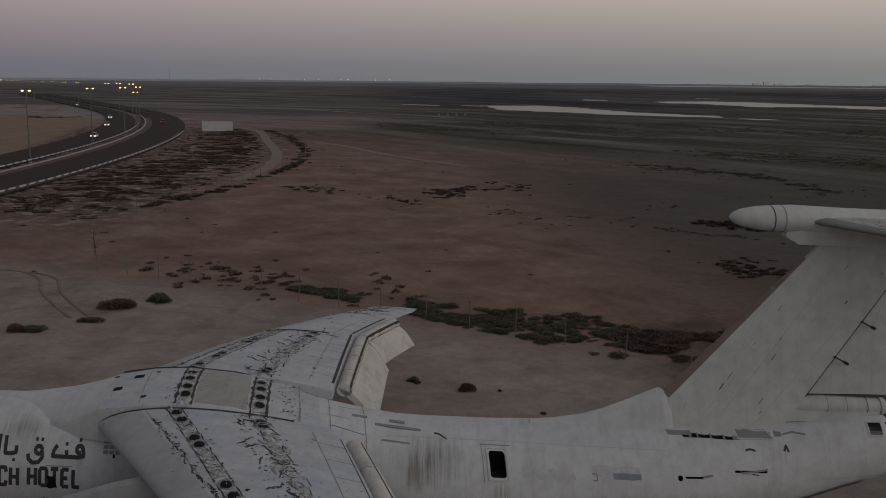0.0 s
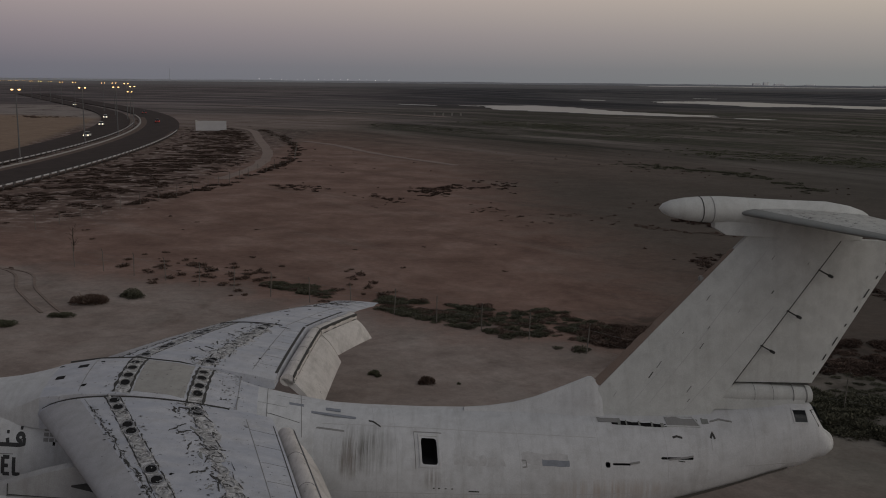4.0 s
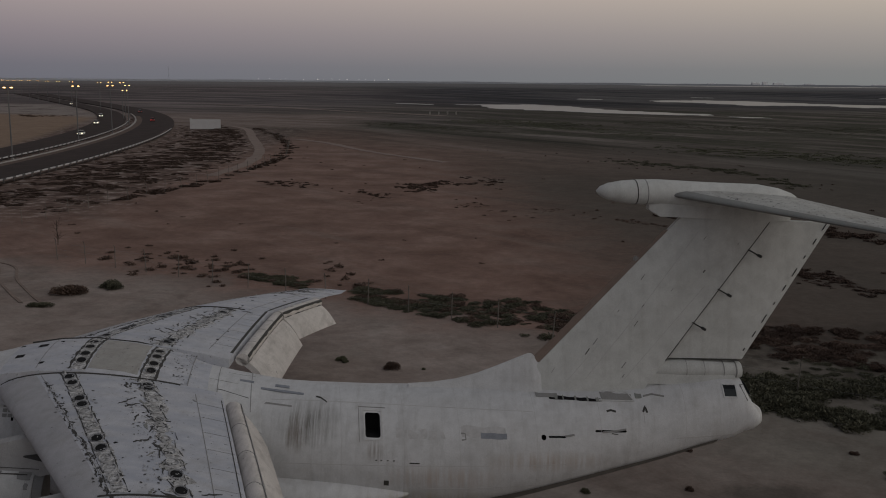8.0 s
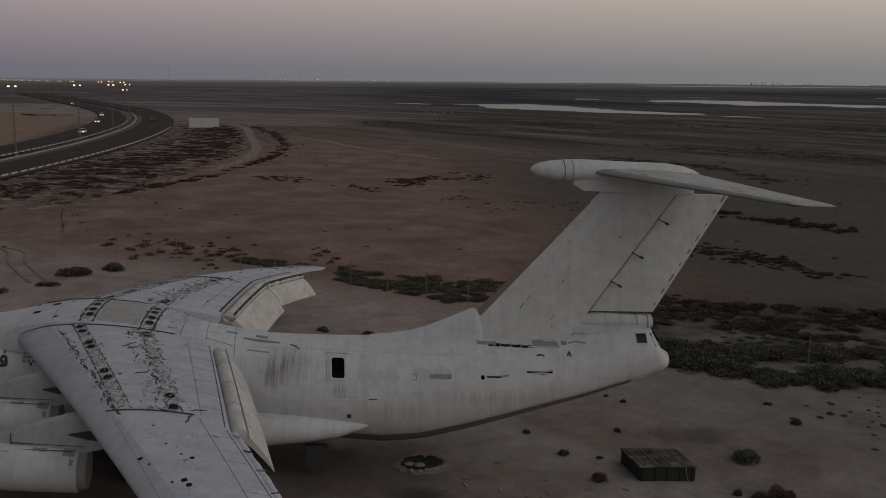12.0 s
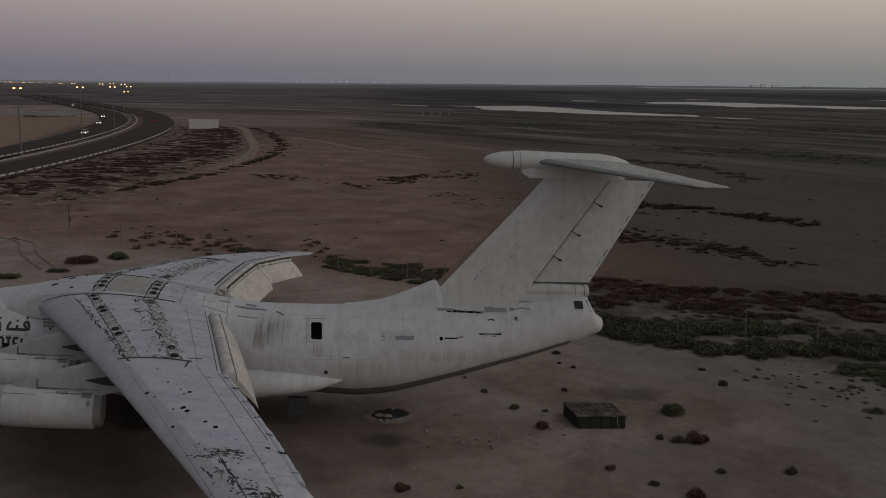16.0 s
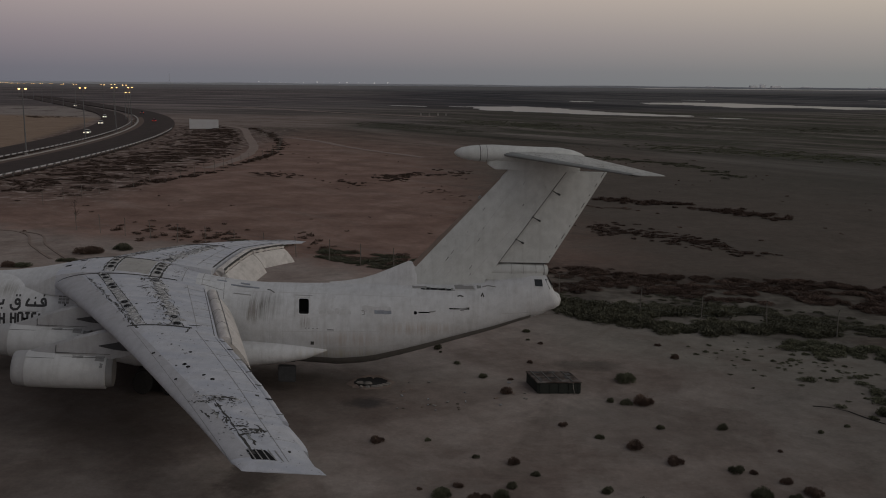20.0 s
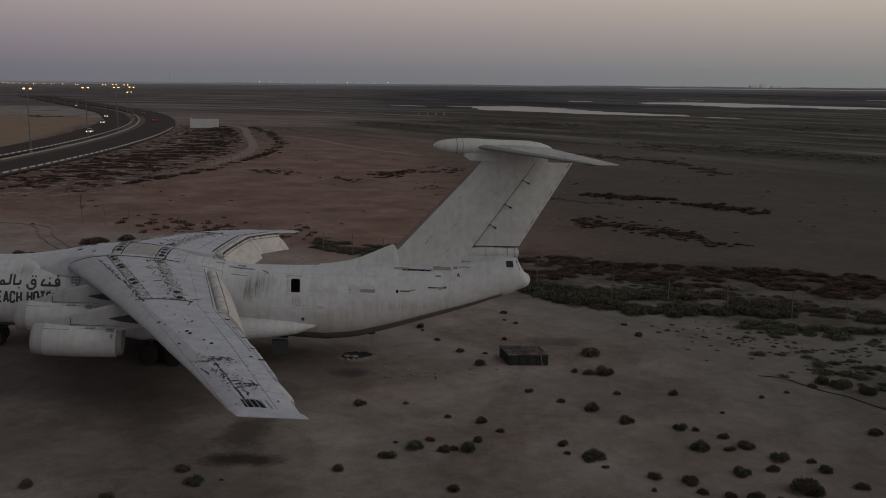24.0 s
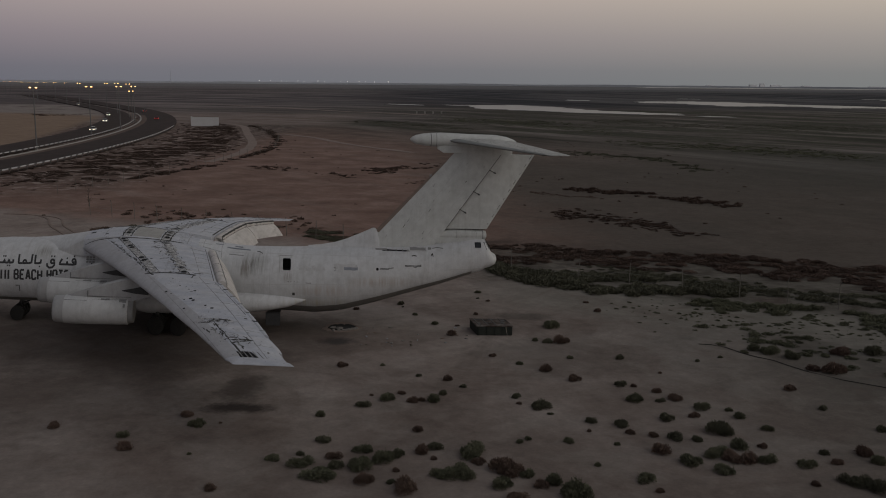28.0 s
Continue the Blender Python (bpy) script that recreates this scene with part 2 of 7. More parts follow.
asphalt()
water()
shrub_mat("leaf_olive", (0.072, 0.074, 0.050), (0.150, 0.151, 0.104))
shrub_mat("leaf_brown", (0.085, 0.060, 0.050), (0.175, 0.124, 0.102))
shrub_mat("leaf_dark", (0.060, 0.059, 0.043), (0.134, 0.131, 0.094))
shrub_mat("leaf_far", (0.046, 0.032, 0.027), (0.105, 0.073, 0.060))
plain("twig", (0.05, 0.038, 0.028), 0.95, 0.0, 0.4, 5)


def ground_material():
    """Sand, brown salt plain, scrub soil and dark mud flats, by where they lie."""
    n = Nodes("desert_ground")
    x, y, z = n.xyz()
    big = n.noise(0.02, 6, 0.6)
    mid = n.noise(0.11, 7, 0.62)
    fine = n.noise(1.3, 8, 0.65)
    wob = n.math("MULTIPLY", n.math("SUBTRACT", big, 0.5), 60)
    wob2 = n.math("MULTIPLY", n.math("SUBTRACT", mid, 0.5), 26)

    def step(v, lo, hi):
        m = n.t.nodes.new("ShaderNodeMapRange")
        m.interpolation_type = "SMOOTHSTEP"
        m.inputs["From Min"].default_value, m.inputs["From Max"].default_value = lo, hi
        n.link(v, m.inputs["Value"])
        return m.outputs[0]

    brown = n.ramp(mid, [(0.28, (0.150, 0.093, 0.074)), (0.5, (0.225, 0.145, 0.119)), (0.70, (0.300, 0.208, 0.176))])
    sand = n.ramp(mid, [(0.30, (0.166, 0.135, 0.119)), (0.47, (0.232, 0.193, 0.173)), (0.66, (0.350, 0.305, 0.280))])
    # the pale yard round the wreck, out to the fence
    edge = n.math("ADD", n.math("ADD", y, n.math("MULTIPLY", x, 0.55)), wob2)
    pale = n.math("SUBTRACT", 1.0, step(edge, 24, 34))
    c = n.mix(pale, brown, sand)
    # streaks of wind-blown salt
    salt = n.ramp(n.noise(0.07, 8, 0.7, stretch=(0.3, 1.8, 1), turn=50), [(0.54, 0.0), (0.74, 0.38)])
    c = n.mix(salt, c, (0.30, 0.26, 0.235))
    # darker bands of crust
    crust = n.ramp(n.noise(0.05, 8, 0.7, stretch=(0.35, 2.0, 1), turn=50), [(0.36, 0.32), (0.48, 0.0)])
    c = n.mix(crust, c, (0.088, 0.060, 0.050))
    # paler sand behind the wreck
    back = n.math("MULTIPLY", n.math("MULTIPLY", pale, step(n.math("ADD", y, wob2), 2, 14)), n.math("SUBTRACT", 1.0, step(x, -12, 4)))
    c = n.mix(n.math("MULTIPLY", back, 0.55), c, n.ramp(n.noise(0.25, 7, 0.65), [(0.35, (0.26, 0.205, 0.182)), (0.65, (0.40, 0.335, 0.305))]))
    # darker soil in the scrub by the road
    scrub = n.math("MULTIPLY", n.math("SUBTRACT", 1.0, step(n.math("ADD", x, n.math("MULTIPLY", wob2, 0.4)), -66, -54)), step(n.math("ADD", y, wob2), 70, 110))
    c = n.mix(n.math("MULTIPLY", scrub, 0.9), c, n.ramp(n.noise(0.35, 7, 0.7), [(0.40, (0.075, 0.050, 0.042)), (0.52, (0.145, 0.103, 0.087)), (0.62, (0.37, 0.315, 0.29))]))
    # grey-green flats on the tidal side, then black mud with weed
    grey = step(n.math("ADD", n.math("ADD", y, n.math("MULTIPLY", x, 1.5)), wob), 120, 300)
    flat = n.ramp(n.noise(0.03, 9, 0.68, stretch=(0.22, 1.5, 1), turn=56), [(0.36, (0.030, 0.028, 0.022)), (0.45, (0.075, 0.066, 0.056)), (0.54, (0.125, 0.107, 0.096)), (0.66, (0.20, 0.178, 0.165))])
    c = n.mix(grey, c, flat)
    mud = step(n.math("ADD", y, wob), 520, 760)
    muds = n.ramp(n.noise(0.008, 9, 0.68, stretch=(0.25, 1.8, 1), turn=62), [(0.42, (0.018, 0.019, 0.024)), (0.53, (0.036, 0.037, 0.045)), (0.60, (0.092, 0.090, 0.100)), (0.70, (0.19, 0.186, 0.198))])
    # broad banks and channels among the mud
    muds = n.mix(n.ramp(n.noise(0.0032, 7, 0.65, stretch=(0.45, 1.5, 1), turn=70), [(0.47, 0.0), (0.55, 0.7)]), muds, n.ramp(n.noise(0.02, 7, 0.7, stretch=(0.3, 1.8, 1), turn=66), [(0.40, (0.060, 0.058, 0.060)), (0.60, (0.150, 0.142, 0.142))]))
    c = n.mix(mud, c, muds)
    # beds of weed on the tidal flats, broken into long tongues
    bed = n.math("MULTIPLY", step(n.math("ADD", n.math("ADD", y, n.math("MULTIPLY", x, 1.2)), wob), 250, 330), n.math("SUBTRACT", 1.0, step(n.math("ADD", y, wob), 560, 640)))
    tongue = n.math("MULTIPLY", n.ramp(n.noise(0.022, 9, 0.72, stretch=(0.4, 1.6, 1), turn=50), [(0.47, 0.0), (0.53, 1.0)]), n.ramp(n.noise(0.30, 6, 0.75, stretch=(0.4, 1.5, 1), turn=50), [(0.36, 0.25), (0.52, 1.0)]))
    c = n.mix(n.math("MULTIPLY", n.math("MULTIPLY", bed, tongue), 0.85), c, n.ramp(n.noise(0.09, 4), [(0.35, (0.026, 0.028, 0.018)), (0.65, (0.045, 0.050, 0.028))]))
    # drier, paler flats towards the highway
    dry = n.math("MULTIPLY", step(y, 330, 420), n.math("SUBTRACT", 1.0, step(n.math("ADD", n.math("ADD", x, n.math("MULTIPLY", y, 0.08)), n.math("MULTIPLY", wob, 4)), -190, 170)))
    c = n.mix(n.math("MULTIPLY", dry, 0.8), c, n.ramp(n.noise(0.012, 9, 0.7, stretch=(0.3, 2.0, 1), turn=20), [(0.38, (0.054, 0.047, 0.051)), (0.50, (0.128, 0.106, 0.106)), (0.62, (0.28, 0.236, 0.228))]))
    # distance haze painted into the far ground's colour
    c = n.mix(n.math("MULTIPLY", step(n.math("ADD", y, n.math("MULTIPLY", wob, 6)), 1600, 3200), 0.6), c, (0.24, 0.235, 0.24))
    # darker, greyer ground on the tidal side of the yard
    tidal_grey = n.math("MULTIPLY", step(n.math("ADD", n.math("ADD", x, n.math("MULTIPLY", y, 0.12)), wob2), -2, 26), n.math("SUBTRACT", 1.0, step(y, 120, 240)))
    c = n.mix(n.math("MULTIPLY", tidal_grey, 0.80), c, (0.074, 0.071, 0.062))
    # clean pale sand blown up against the scrub
    drift = n.math("ADD", n.math("ADD", y, n.math("MULTIPLY", x, 0.47)), n.math("MULTIPLY", wob2, 0.5))
    c = n.mix(n.math("MULTIPLY", n.math("MULTIPLY", n.math("MULTIPLY", step(drift, 6, 13), n.math("SUBTRACT", 1.0, step(drift, 34, 40))), step(x, -4, 6)), 0.65), c, (0.215, 0.203, 0.178))
    # dark leaf litter under the scrub belts
    v = n.math("ADD", n.math("ADD", y, n.math("MULTIPLY", x, 0.47)), n.math("MULTIPLY", wob2, 0.35))
    litter = n.math("MULTIPLY", n.math("MULTIPLY", step(v, 17, 21), n.math("SUBTRACT", 1.0, step(v, 40, 48))), step(x, -7, 2))
    c = n.mix(n.math("MULTIPLY", litter, n.ramp(n.noise(0.3, 7, 0.7), [(0.40, 0.85), (0.60, 0.25)])), c, (0.050, 0.042, 0.035))
    # pale sand strip between the scrub and the flats
    bare = n.math("MULTIPLY", n.math("SUBTRACT", 1.0, step(n.math("ADD", x, n.math("MULTIPLY", wob, 0.5)), -70, -30)), n.math("MULTIPLY", step(y, 320, 350), n.math("SUBTRACT", 1.0, step(n.math("ADD", y, wob), 430, 520))))
    c = n.mix(n.math("MULTIPLY", bare, 0.8), c, n.ramp(n.noise(0.05, 7, 0.7, stretch=(0.4, 2.0, 1), turn=30), [(0.38, (0.15, 0.11, 0.095)), (0.6, (0.30, 0.245, 0.22))]))
    # darker and browner towards the front of the yard
    front_brown = n.math("SUBTRACT", 1.0, step(n.math("ADD", y, n.math("MULTIPLY", wob2, 0.5)), -26, -9))
    c = n.mix(n.math("MULTIPLY", front_brown, 0.40), c, (0.128, 0.100, 0.087))
    # wind-swept pale patches and rosier hollows over the yard
    c = n.mix(n.math("MULTIPLY", pale, n.ramp(n.noise(0.17, 7, 0.62, distort=0.8), [(0.50, 0.0), (0.62, 0.30)])), c, (0.27, 0.245, 0.222))
    c = n.mix(n.math("MULTIPLY", pale, n.ramp(n.noise(0.13, 6, 0.6, distort=1.1), [(0.36, 0.34), (0.47, 0.0)])), c, (0.110, 0.078, 0.066))
    # orange dune sand beyond the road
    dune = n.math("MULTIPLY", n.math("SUBTRACT", 1.0, step(n.math("ADD", n.math("ADD", x, n.math("MULTIPLY", y, 0.24)), n.math("MULTIPLY", wob2, 0.2)), -79, -72)), n.math("SUBTRACT", 1.0, step(n.math("ADD", y, wob), 600, 640)))
    tone = n.ramp(mid, [(0.3, (0.235, 0.165, 0.120)), (0.7, (0.30, 0.22, 0.165))])
    tone = n.mix(step(n.math("ADD", n.math("ADD", y, n.math("MULTIPLY", x, 0.5)), wob2), 312, 340), tone, n.ramp(n.noise(0.06, 8, 0.7), [(0.36, (0.10, 0.075, 0.065)), (0.46, (0.25, 0.215, 0.20)), (0.7, (0.33, 0.29, 0.27))]))
    c = n.mix(dune, c, tone)
    # shade under the wreck, painted into the earth's colour
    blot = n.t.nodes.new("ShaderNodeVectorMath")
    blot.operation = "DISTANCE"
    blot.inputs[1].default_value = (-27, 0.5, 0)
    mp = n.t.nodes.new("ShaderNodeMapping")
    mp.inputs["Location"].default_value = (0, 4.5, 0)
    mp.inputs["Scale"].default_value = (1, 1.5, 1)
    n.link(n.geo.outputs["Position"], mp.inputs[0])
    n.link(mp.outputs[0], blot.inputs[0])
    under_shade = n.math("SUBTRACT", 1.0, step(n.math("ADD", blot.outputs["Value"], n.math("MULTIPLY", wob2, 0.35)), 8, 20))
    c = n.mix(n.math("MULTIPLY", under_shade, 0.70), c, (0.062, 0.049, 0.043))
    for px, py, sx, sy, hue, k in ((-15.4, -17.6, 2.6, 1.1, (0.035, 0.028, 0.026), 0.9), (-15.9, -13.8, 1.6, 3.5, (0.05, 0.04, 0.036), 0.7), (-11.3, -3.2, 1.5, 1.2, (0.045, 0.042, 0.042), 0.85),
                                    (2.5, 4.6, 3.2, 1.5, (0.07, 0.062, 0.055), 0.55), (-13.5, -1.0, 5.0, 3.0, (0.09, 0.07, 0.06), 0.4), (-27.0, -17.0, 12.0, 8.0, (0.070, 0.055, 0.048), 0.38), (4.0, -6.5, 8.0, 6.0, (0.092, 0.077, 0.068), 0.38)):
        # first three: spilt oil, old fires; rest: darker ground, the widest painted shade
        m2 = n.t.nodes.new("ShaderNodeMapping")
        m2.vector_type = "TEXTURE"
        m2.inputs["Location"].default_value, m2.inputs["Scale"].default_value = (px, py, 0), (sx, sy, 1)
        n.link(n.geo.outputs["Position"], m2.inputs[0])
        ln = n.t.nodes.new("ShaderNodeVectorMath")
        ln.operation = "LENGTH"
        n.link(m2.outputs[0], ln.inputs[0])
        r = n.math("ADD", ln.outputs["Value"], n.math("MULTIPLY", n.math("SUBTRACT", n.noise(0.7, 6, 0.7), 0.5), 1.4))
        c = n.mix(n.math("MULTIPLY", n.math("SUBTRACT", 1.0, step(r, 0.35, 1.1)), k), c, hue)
    grain = n.ramp(fine, [(0.28, 0.84), (0.72, 1.10)])
    c = n.mix(1.0, c, grain, "MULTIPLY")
    c = n.mix(0.2, c, n.mix(1.0, c, n.ramp(n.noise(5, 5, 0.7), [(0.34, 0.6), (0.66, 1.35)]), "MULTIPLY"))
    c = n.mix(1.0, c, n.ramp(n.noise(0.33, 6, 0.65, distort=0.6), [(0.34, 0.88), (0.50, 1.0), (0.68, 1.10)]), "MULTIPLY")
    n.bump(n.noise(0.9, 7, 0.6), 0.4, 0.10)
    return n.done(c, 0.95, 0.0, 0.1)


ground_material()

# ---------------------------------------------------------------- building helpers


def empty(name, label, category, group="", kind="", at=(0, 0, 0)):
    ob = new(name)
    ob.location = at
    return tagged(ob, label, category, group, kind)


def mesh_of(bm, name, material, smooth=None):
    me = bpy.data.meshes.new(name)
    bmesh.ops.recalc_face_normals(bm, faces=bm.faces)
    bm.to_mesh(me)
    bm.free()
    me.materials.append(MATS[material])
    if smooth:
        for p in me.polygons:
            p.use_smooth = True
        me.set_sharp_from_angle(angle=radians(smooth))
    return me


def part(name, bm, material, parent=None, label="", smooth=None):
    """One mesh object under a thing, or a thing of its own."""
    ob = new(name, mesh_of(bm, name, material, smooth))
    if parent is not None:
        ob.parent = parent
        ob.matrix_parent_inverse = Matrix.Translation(-Vector(world_of(parent)))
    if label:
        ob["label"] = label
    return ob


def world_of(ob):
    """Where a thing's origin lies; parts keep theirs at the world's."""
    return Vector((0, 0, 0)) if ob.parent else Vector(ob.location)


def raw(name, verts, faces, material, parent=None, label="", smooth=None):
    me = bpy.data.meshes.new(name)
    me.from_pydata([tuple(v) for v in verts], [], faces)
    me.materials.append(MATS[material])
    if smooth:
        for p in me.polygons:
            p.use_smooth = True
        me.set_sharp_from_angle(angle=radians(smooth))
    ob = new(name, me)
    if parent is not None:
        ob.parent = parent
        ob.matrix_parent_inverse = Matrix.Translation(-Vector(world_of(parent)))
    if label:
        ob["label"] = label
    return ob


def box(bm, cx, cy, cz, sx, sy, sz, bevel=0.0, m=None):
    r = bmesh.ops.create_cube(bm, size=1.0)
    vs = r["verts"]
    for v in vs:
        v.co = Vector((cx + v.co.x * sx, cy + v.co.y * sy, cz + v.co.z * sz))
    if bevel:
        es = {e for v in vs for e in v.link_edges}
        g = bmesh.ops.bevel(bm, geom=list(es), offset=bevel, segments=2, affect="EDGES")
        vs = list({v for f in g["faces"] for v in f.verts} | {v for v in vs if v.is_valid})
    if m:
        for v in vs:
            v.co = m @ v.co
    return vs


def tube(bm, pts, radii, seg=12, cap=True):
    """A round bar through the points."""
    rings = []
    pts = [Vector(p) for p in pts]
    if isinstance(radii, (int, float)):
        radii = [radii] * len(pts)
    for i, p in enumerate(pts):
        d = (pts[min(i + 1, len(pts) - 1)] - pts[max(i - 1, 0)]).normalized()
        a = d.orthogonal().normalized() if abs(d.z) < 0.95 else Vector((1, 0, 0))
        a = (a - d * a.dot(d)).normalized()
        b = d.cross(a)
        rings.append([bm.verts.new(p + (a * math.cos(k * math.tau / seg) + b * math.sin(k * math.tau / seg)) * radii[i]) for k in range(seg)])
    for r0, r1 in zip(rings, rings[1:]):
        for k in range(seg):
            bm.faces.new((r0[k], r0[(k + 1) % seg], r1[(k + 1) % seg], r1[k]))
    if cap:
        bm.faces.new(rings[0][::-1])
        bm.faces.new(rings[-1])
    return rings


def loft(bm, rings, closed=True, cap=True):
    rs = [[bm.verts.new(p) for p in ring] for ring in rings]
    n = len(rs[0])
    for r0, r1 in zip(rs, rs[1:]):
        for k in range(n if closed else n - 1):
            try:
                bm.faces.new((r0[k], r0[(k + 1) % n], r1[(k + 1) % n], r1[k]))
            except ValueError:
                pass
    if cap:
        for r in (rs[0][::-1], rs[-1]):
            if len({tuple(round(c, 4) for c in v.co) for v in r}) > 2:
                bm.faces.new(r)
    return rs


def hull(p):
    """From the aircraft's own axes (aft of the tail end, to starboard, up) to the place: sheared sideways and upwards
    to fit the camera's view.
    """
    X, Y, Z = p
    return Vector((X - 0.1567 * Y, -1.128 - 0.1108 * X + Y + 0.2163 * Z, Z))


def on_hull(bm):
    for v in bm.verts:
        v.co = hull(v.co)
    return bm


def ground_z(x, y):
    d = math.hypot(x + 20, y) 
    k = min(1.0, max(0.0, (d - 30) / 60))
    return k * 0.35 * noise.noise(Vector((x * 0.02, y * 0.02, 0.3)))

# ---------------------------------------------------------------- ground, water, far shore


def steps(lo, hi, near, n):
    """Grid lines that grow wider away from the middle."""
    out = []
    for i in range(n + 1):
        u = i / n * 2 - 1
        out.append(near + (hi - near) * u ** 3 if u > 0 else near + (near - lo) * u ** 3)
    return out


def build_ground():
    xs, ys = steps(-4900, 4900, -20, 150), steps(-3000, 4850, 60, 170)
    verts = [(x, y, ground_z(x, y)) for y in ys for x in xs]
    w = len(xs)
    faces = [(j * w + i, j * w + i + 1, (j + 1) * w + i + 1, (j + 1) * w + i) for j in range(len(ys) - 1) for i in range(w - 1)]
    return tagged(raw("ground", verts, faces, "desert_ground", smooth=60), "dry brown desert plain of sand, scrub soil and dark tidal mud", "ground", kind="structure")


build_ground()


def pool(pts, label, z=0.12, rough=9.0):
    """A sheet of shallow water with a ragged shore."""
    shore = []
    for i, p in enumerate(pts):
        a, b = Vector(p), Vector(pts[(i + 1) % len(pts)])
        for k in range(22):
            q = a.lerp(b, k / 22)
            d = Vector((b.y - a.y, a.x - b.x)).normalized()
            q = q + d * rough * noise.noise(Vector((q.x * 0.03, q.y * 0.02, 5)))
            q = q + d * rough * 0.8 * noise.noise(Vector((q.x * 0.11, q.y * 0.07, 8)))
            shore.append((q.x, q.y, z))
    bm = bmesh.new()
    vs = [bm.verts.new(p) for p in shore]
    lo = [bm.verts.new((p[0], p[1], z - 0.5)) for p in shore]
    bm.faces.new(vs)
    for i in range(len(vs)):
        bm.faces.new((vs[i], lo[i], lo[(i + 1) % len(vs)], vs[(i + 1) % len(vs)]))
    bmesh.ops.triangulate(bm, faces=[f for f in bm.faces if len(f.verts) > 4])
    return tagged(part("water", bm, "shallow_water"), label, "water", kind="structure")


pool([(14, 690), (30, 700), (58, 715), (76, 662), (98, 590), (120, 540), (136, 512), (132, 494), (97, 512), (72, 536), (46, 560), (24, 590)], "shallow grey lagoon reflecting the evening sky", 0.25)
pool([(182, 905), (238, 939), (286, 903), (312, 818), (372, 762), (470, 690), (600, 640), (590, 610), (455, 640), (353, 712), (300, 690), (288, 745), (229, 730), (215, 815), (176, 840)], "long thin tidal lagoon on dark mud", 0.25, 14)
pool([(520, 1179), (531, 1110), (760, 1060), (780, 1110)], "thin strip of tidal water on dark mud", 0.25, 12)
pool([(126, 982), (147, 960), (142, 928), (120, 933)], "thin strip of tidal water on dark mud", 0.25, 6)
pool([(-5, 705), (10, 684), (12, 672), (-4, 690)], "small pool on the dark flats", 0.25, 3)
pool([(278, 1115), (300, 1090), (296, 1070), (274, 1090)], "small pool on the dark flats", 0.25, 4)
pool([(-54, 704), (-23, 681), (-22, 694), (-50, 722)], "small pool on the dark flats", 0.25, 4)
pool([(140, 484), (144, 468), (157, 466), (156, 477)], "narrow pool on the weedy flats", 0.25, 3)
pool([(820, 3900), (4300, 3500), (4300, 4700), (900, 4750)], "pale line of sea at the horizon", 0.3, 40)


# strip that lifts the horizon to fit the view, haze in its colour
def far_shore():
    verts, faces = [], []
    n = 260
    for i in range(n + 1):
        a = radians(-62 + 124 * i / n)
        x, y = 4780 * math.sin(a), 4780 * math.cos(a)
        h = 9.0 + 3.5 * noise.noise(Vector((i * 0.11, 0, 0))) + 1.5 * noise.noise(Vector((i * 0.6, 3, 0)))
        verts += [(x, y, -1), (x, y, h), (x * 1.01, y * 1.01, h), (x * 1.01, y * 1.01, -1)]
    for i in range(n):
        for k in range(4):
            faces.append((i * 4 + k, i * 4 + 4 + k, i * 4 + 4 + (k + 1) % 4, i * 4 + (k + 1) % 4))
    tagged(raw("backdrop", verts, faces, "far_haze"), "low shoreline strip along the horizon with painted haze", "horizon", kind="structure")


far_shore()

# ---------------------------------------------------------------- the aircraft
AIR = empty("cargo_aircraft", "derelict white four-engined cargo aircraft with peeling paint on sand", "aircraft", at=(-22.0, 1.0, 0.0))

# stations of the hull: aft position, top, bottom, half width
STATIONS = [(-43.75, 3.45, 3.15, 0.14), (-43.5, 4.0, 2.6, 0.7), (-42.6, 4.75, 1.95, 1.4), (-41.2, 5.45, 1.6, 1.95), (-39.4, 5.95, 1.46, 2.28),
            (-37.5, 6.1, 1.42, 2.38), (-34, 6.15, 1.42, 2.4), (-26, 6.17, 1.42, 2.4), (-22, 6.10, 1.42, 2.4), (-20, 5.97, 1.42, 2.4), (-18, 5.92, 1.42, 2.4), (-15.5, 5.94, 1.36, 2.38), (-13.5, 6.02, 1.28, 2.3),
            (-11.6, 6.10, 1.46, 2.16), (-9.3, 6.18, 2.06, 1.95), (-7.4, 6.26, 2.62, 1.7), (-5.4, 6.42, 3.22, 1.42), (-3.8, 6.62, 3.70, 1.18),
            (-2.4, 6.80, 4.20, 0.98), (-1.6, 6.98, 4.44, 0.88), (-1.05, 6.98, 4.62, 0.82), (-0.76, 6.90, 4.80, 0.76), (-0.46, 6.32, 4.90, 0.68), (-0.32, 6.02, 4.95, 0.60), (-0.1, 5.80, 5.12, 0.42), (0.0, 5.56, 5.36, 0.14)]


def station(X):
    s = STATIONS
    if X <= s[0][0]:
        return s[0][1:]
    for a, b in zip(s, s[1:]):
        if X <= b[0]:
            u = (X - a[0]) / (b[0] - a[0])
            return tuple(a[k] + (b[k] - a[k]) * u for k in (1, 2, 3))
    return s[-1][1:]


def hull_point(X, z=None, ang=None, out=0.0, side=-1):
    """A point of the hull's skin, at a height or an angle."""
    top, bot, hw = station(X)
    c, r = (top + bot) / 2, (top - bot) / 2
    if ang is None:
        ang = math.asin(max(-1, min(1, (z - c) / r)))
    return Vector((X, side * (hw * math.cos(ang) + out * math.cos(ang)), c + (r + out) * math.sin(ang)))


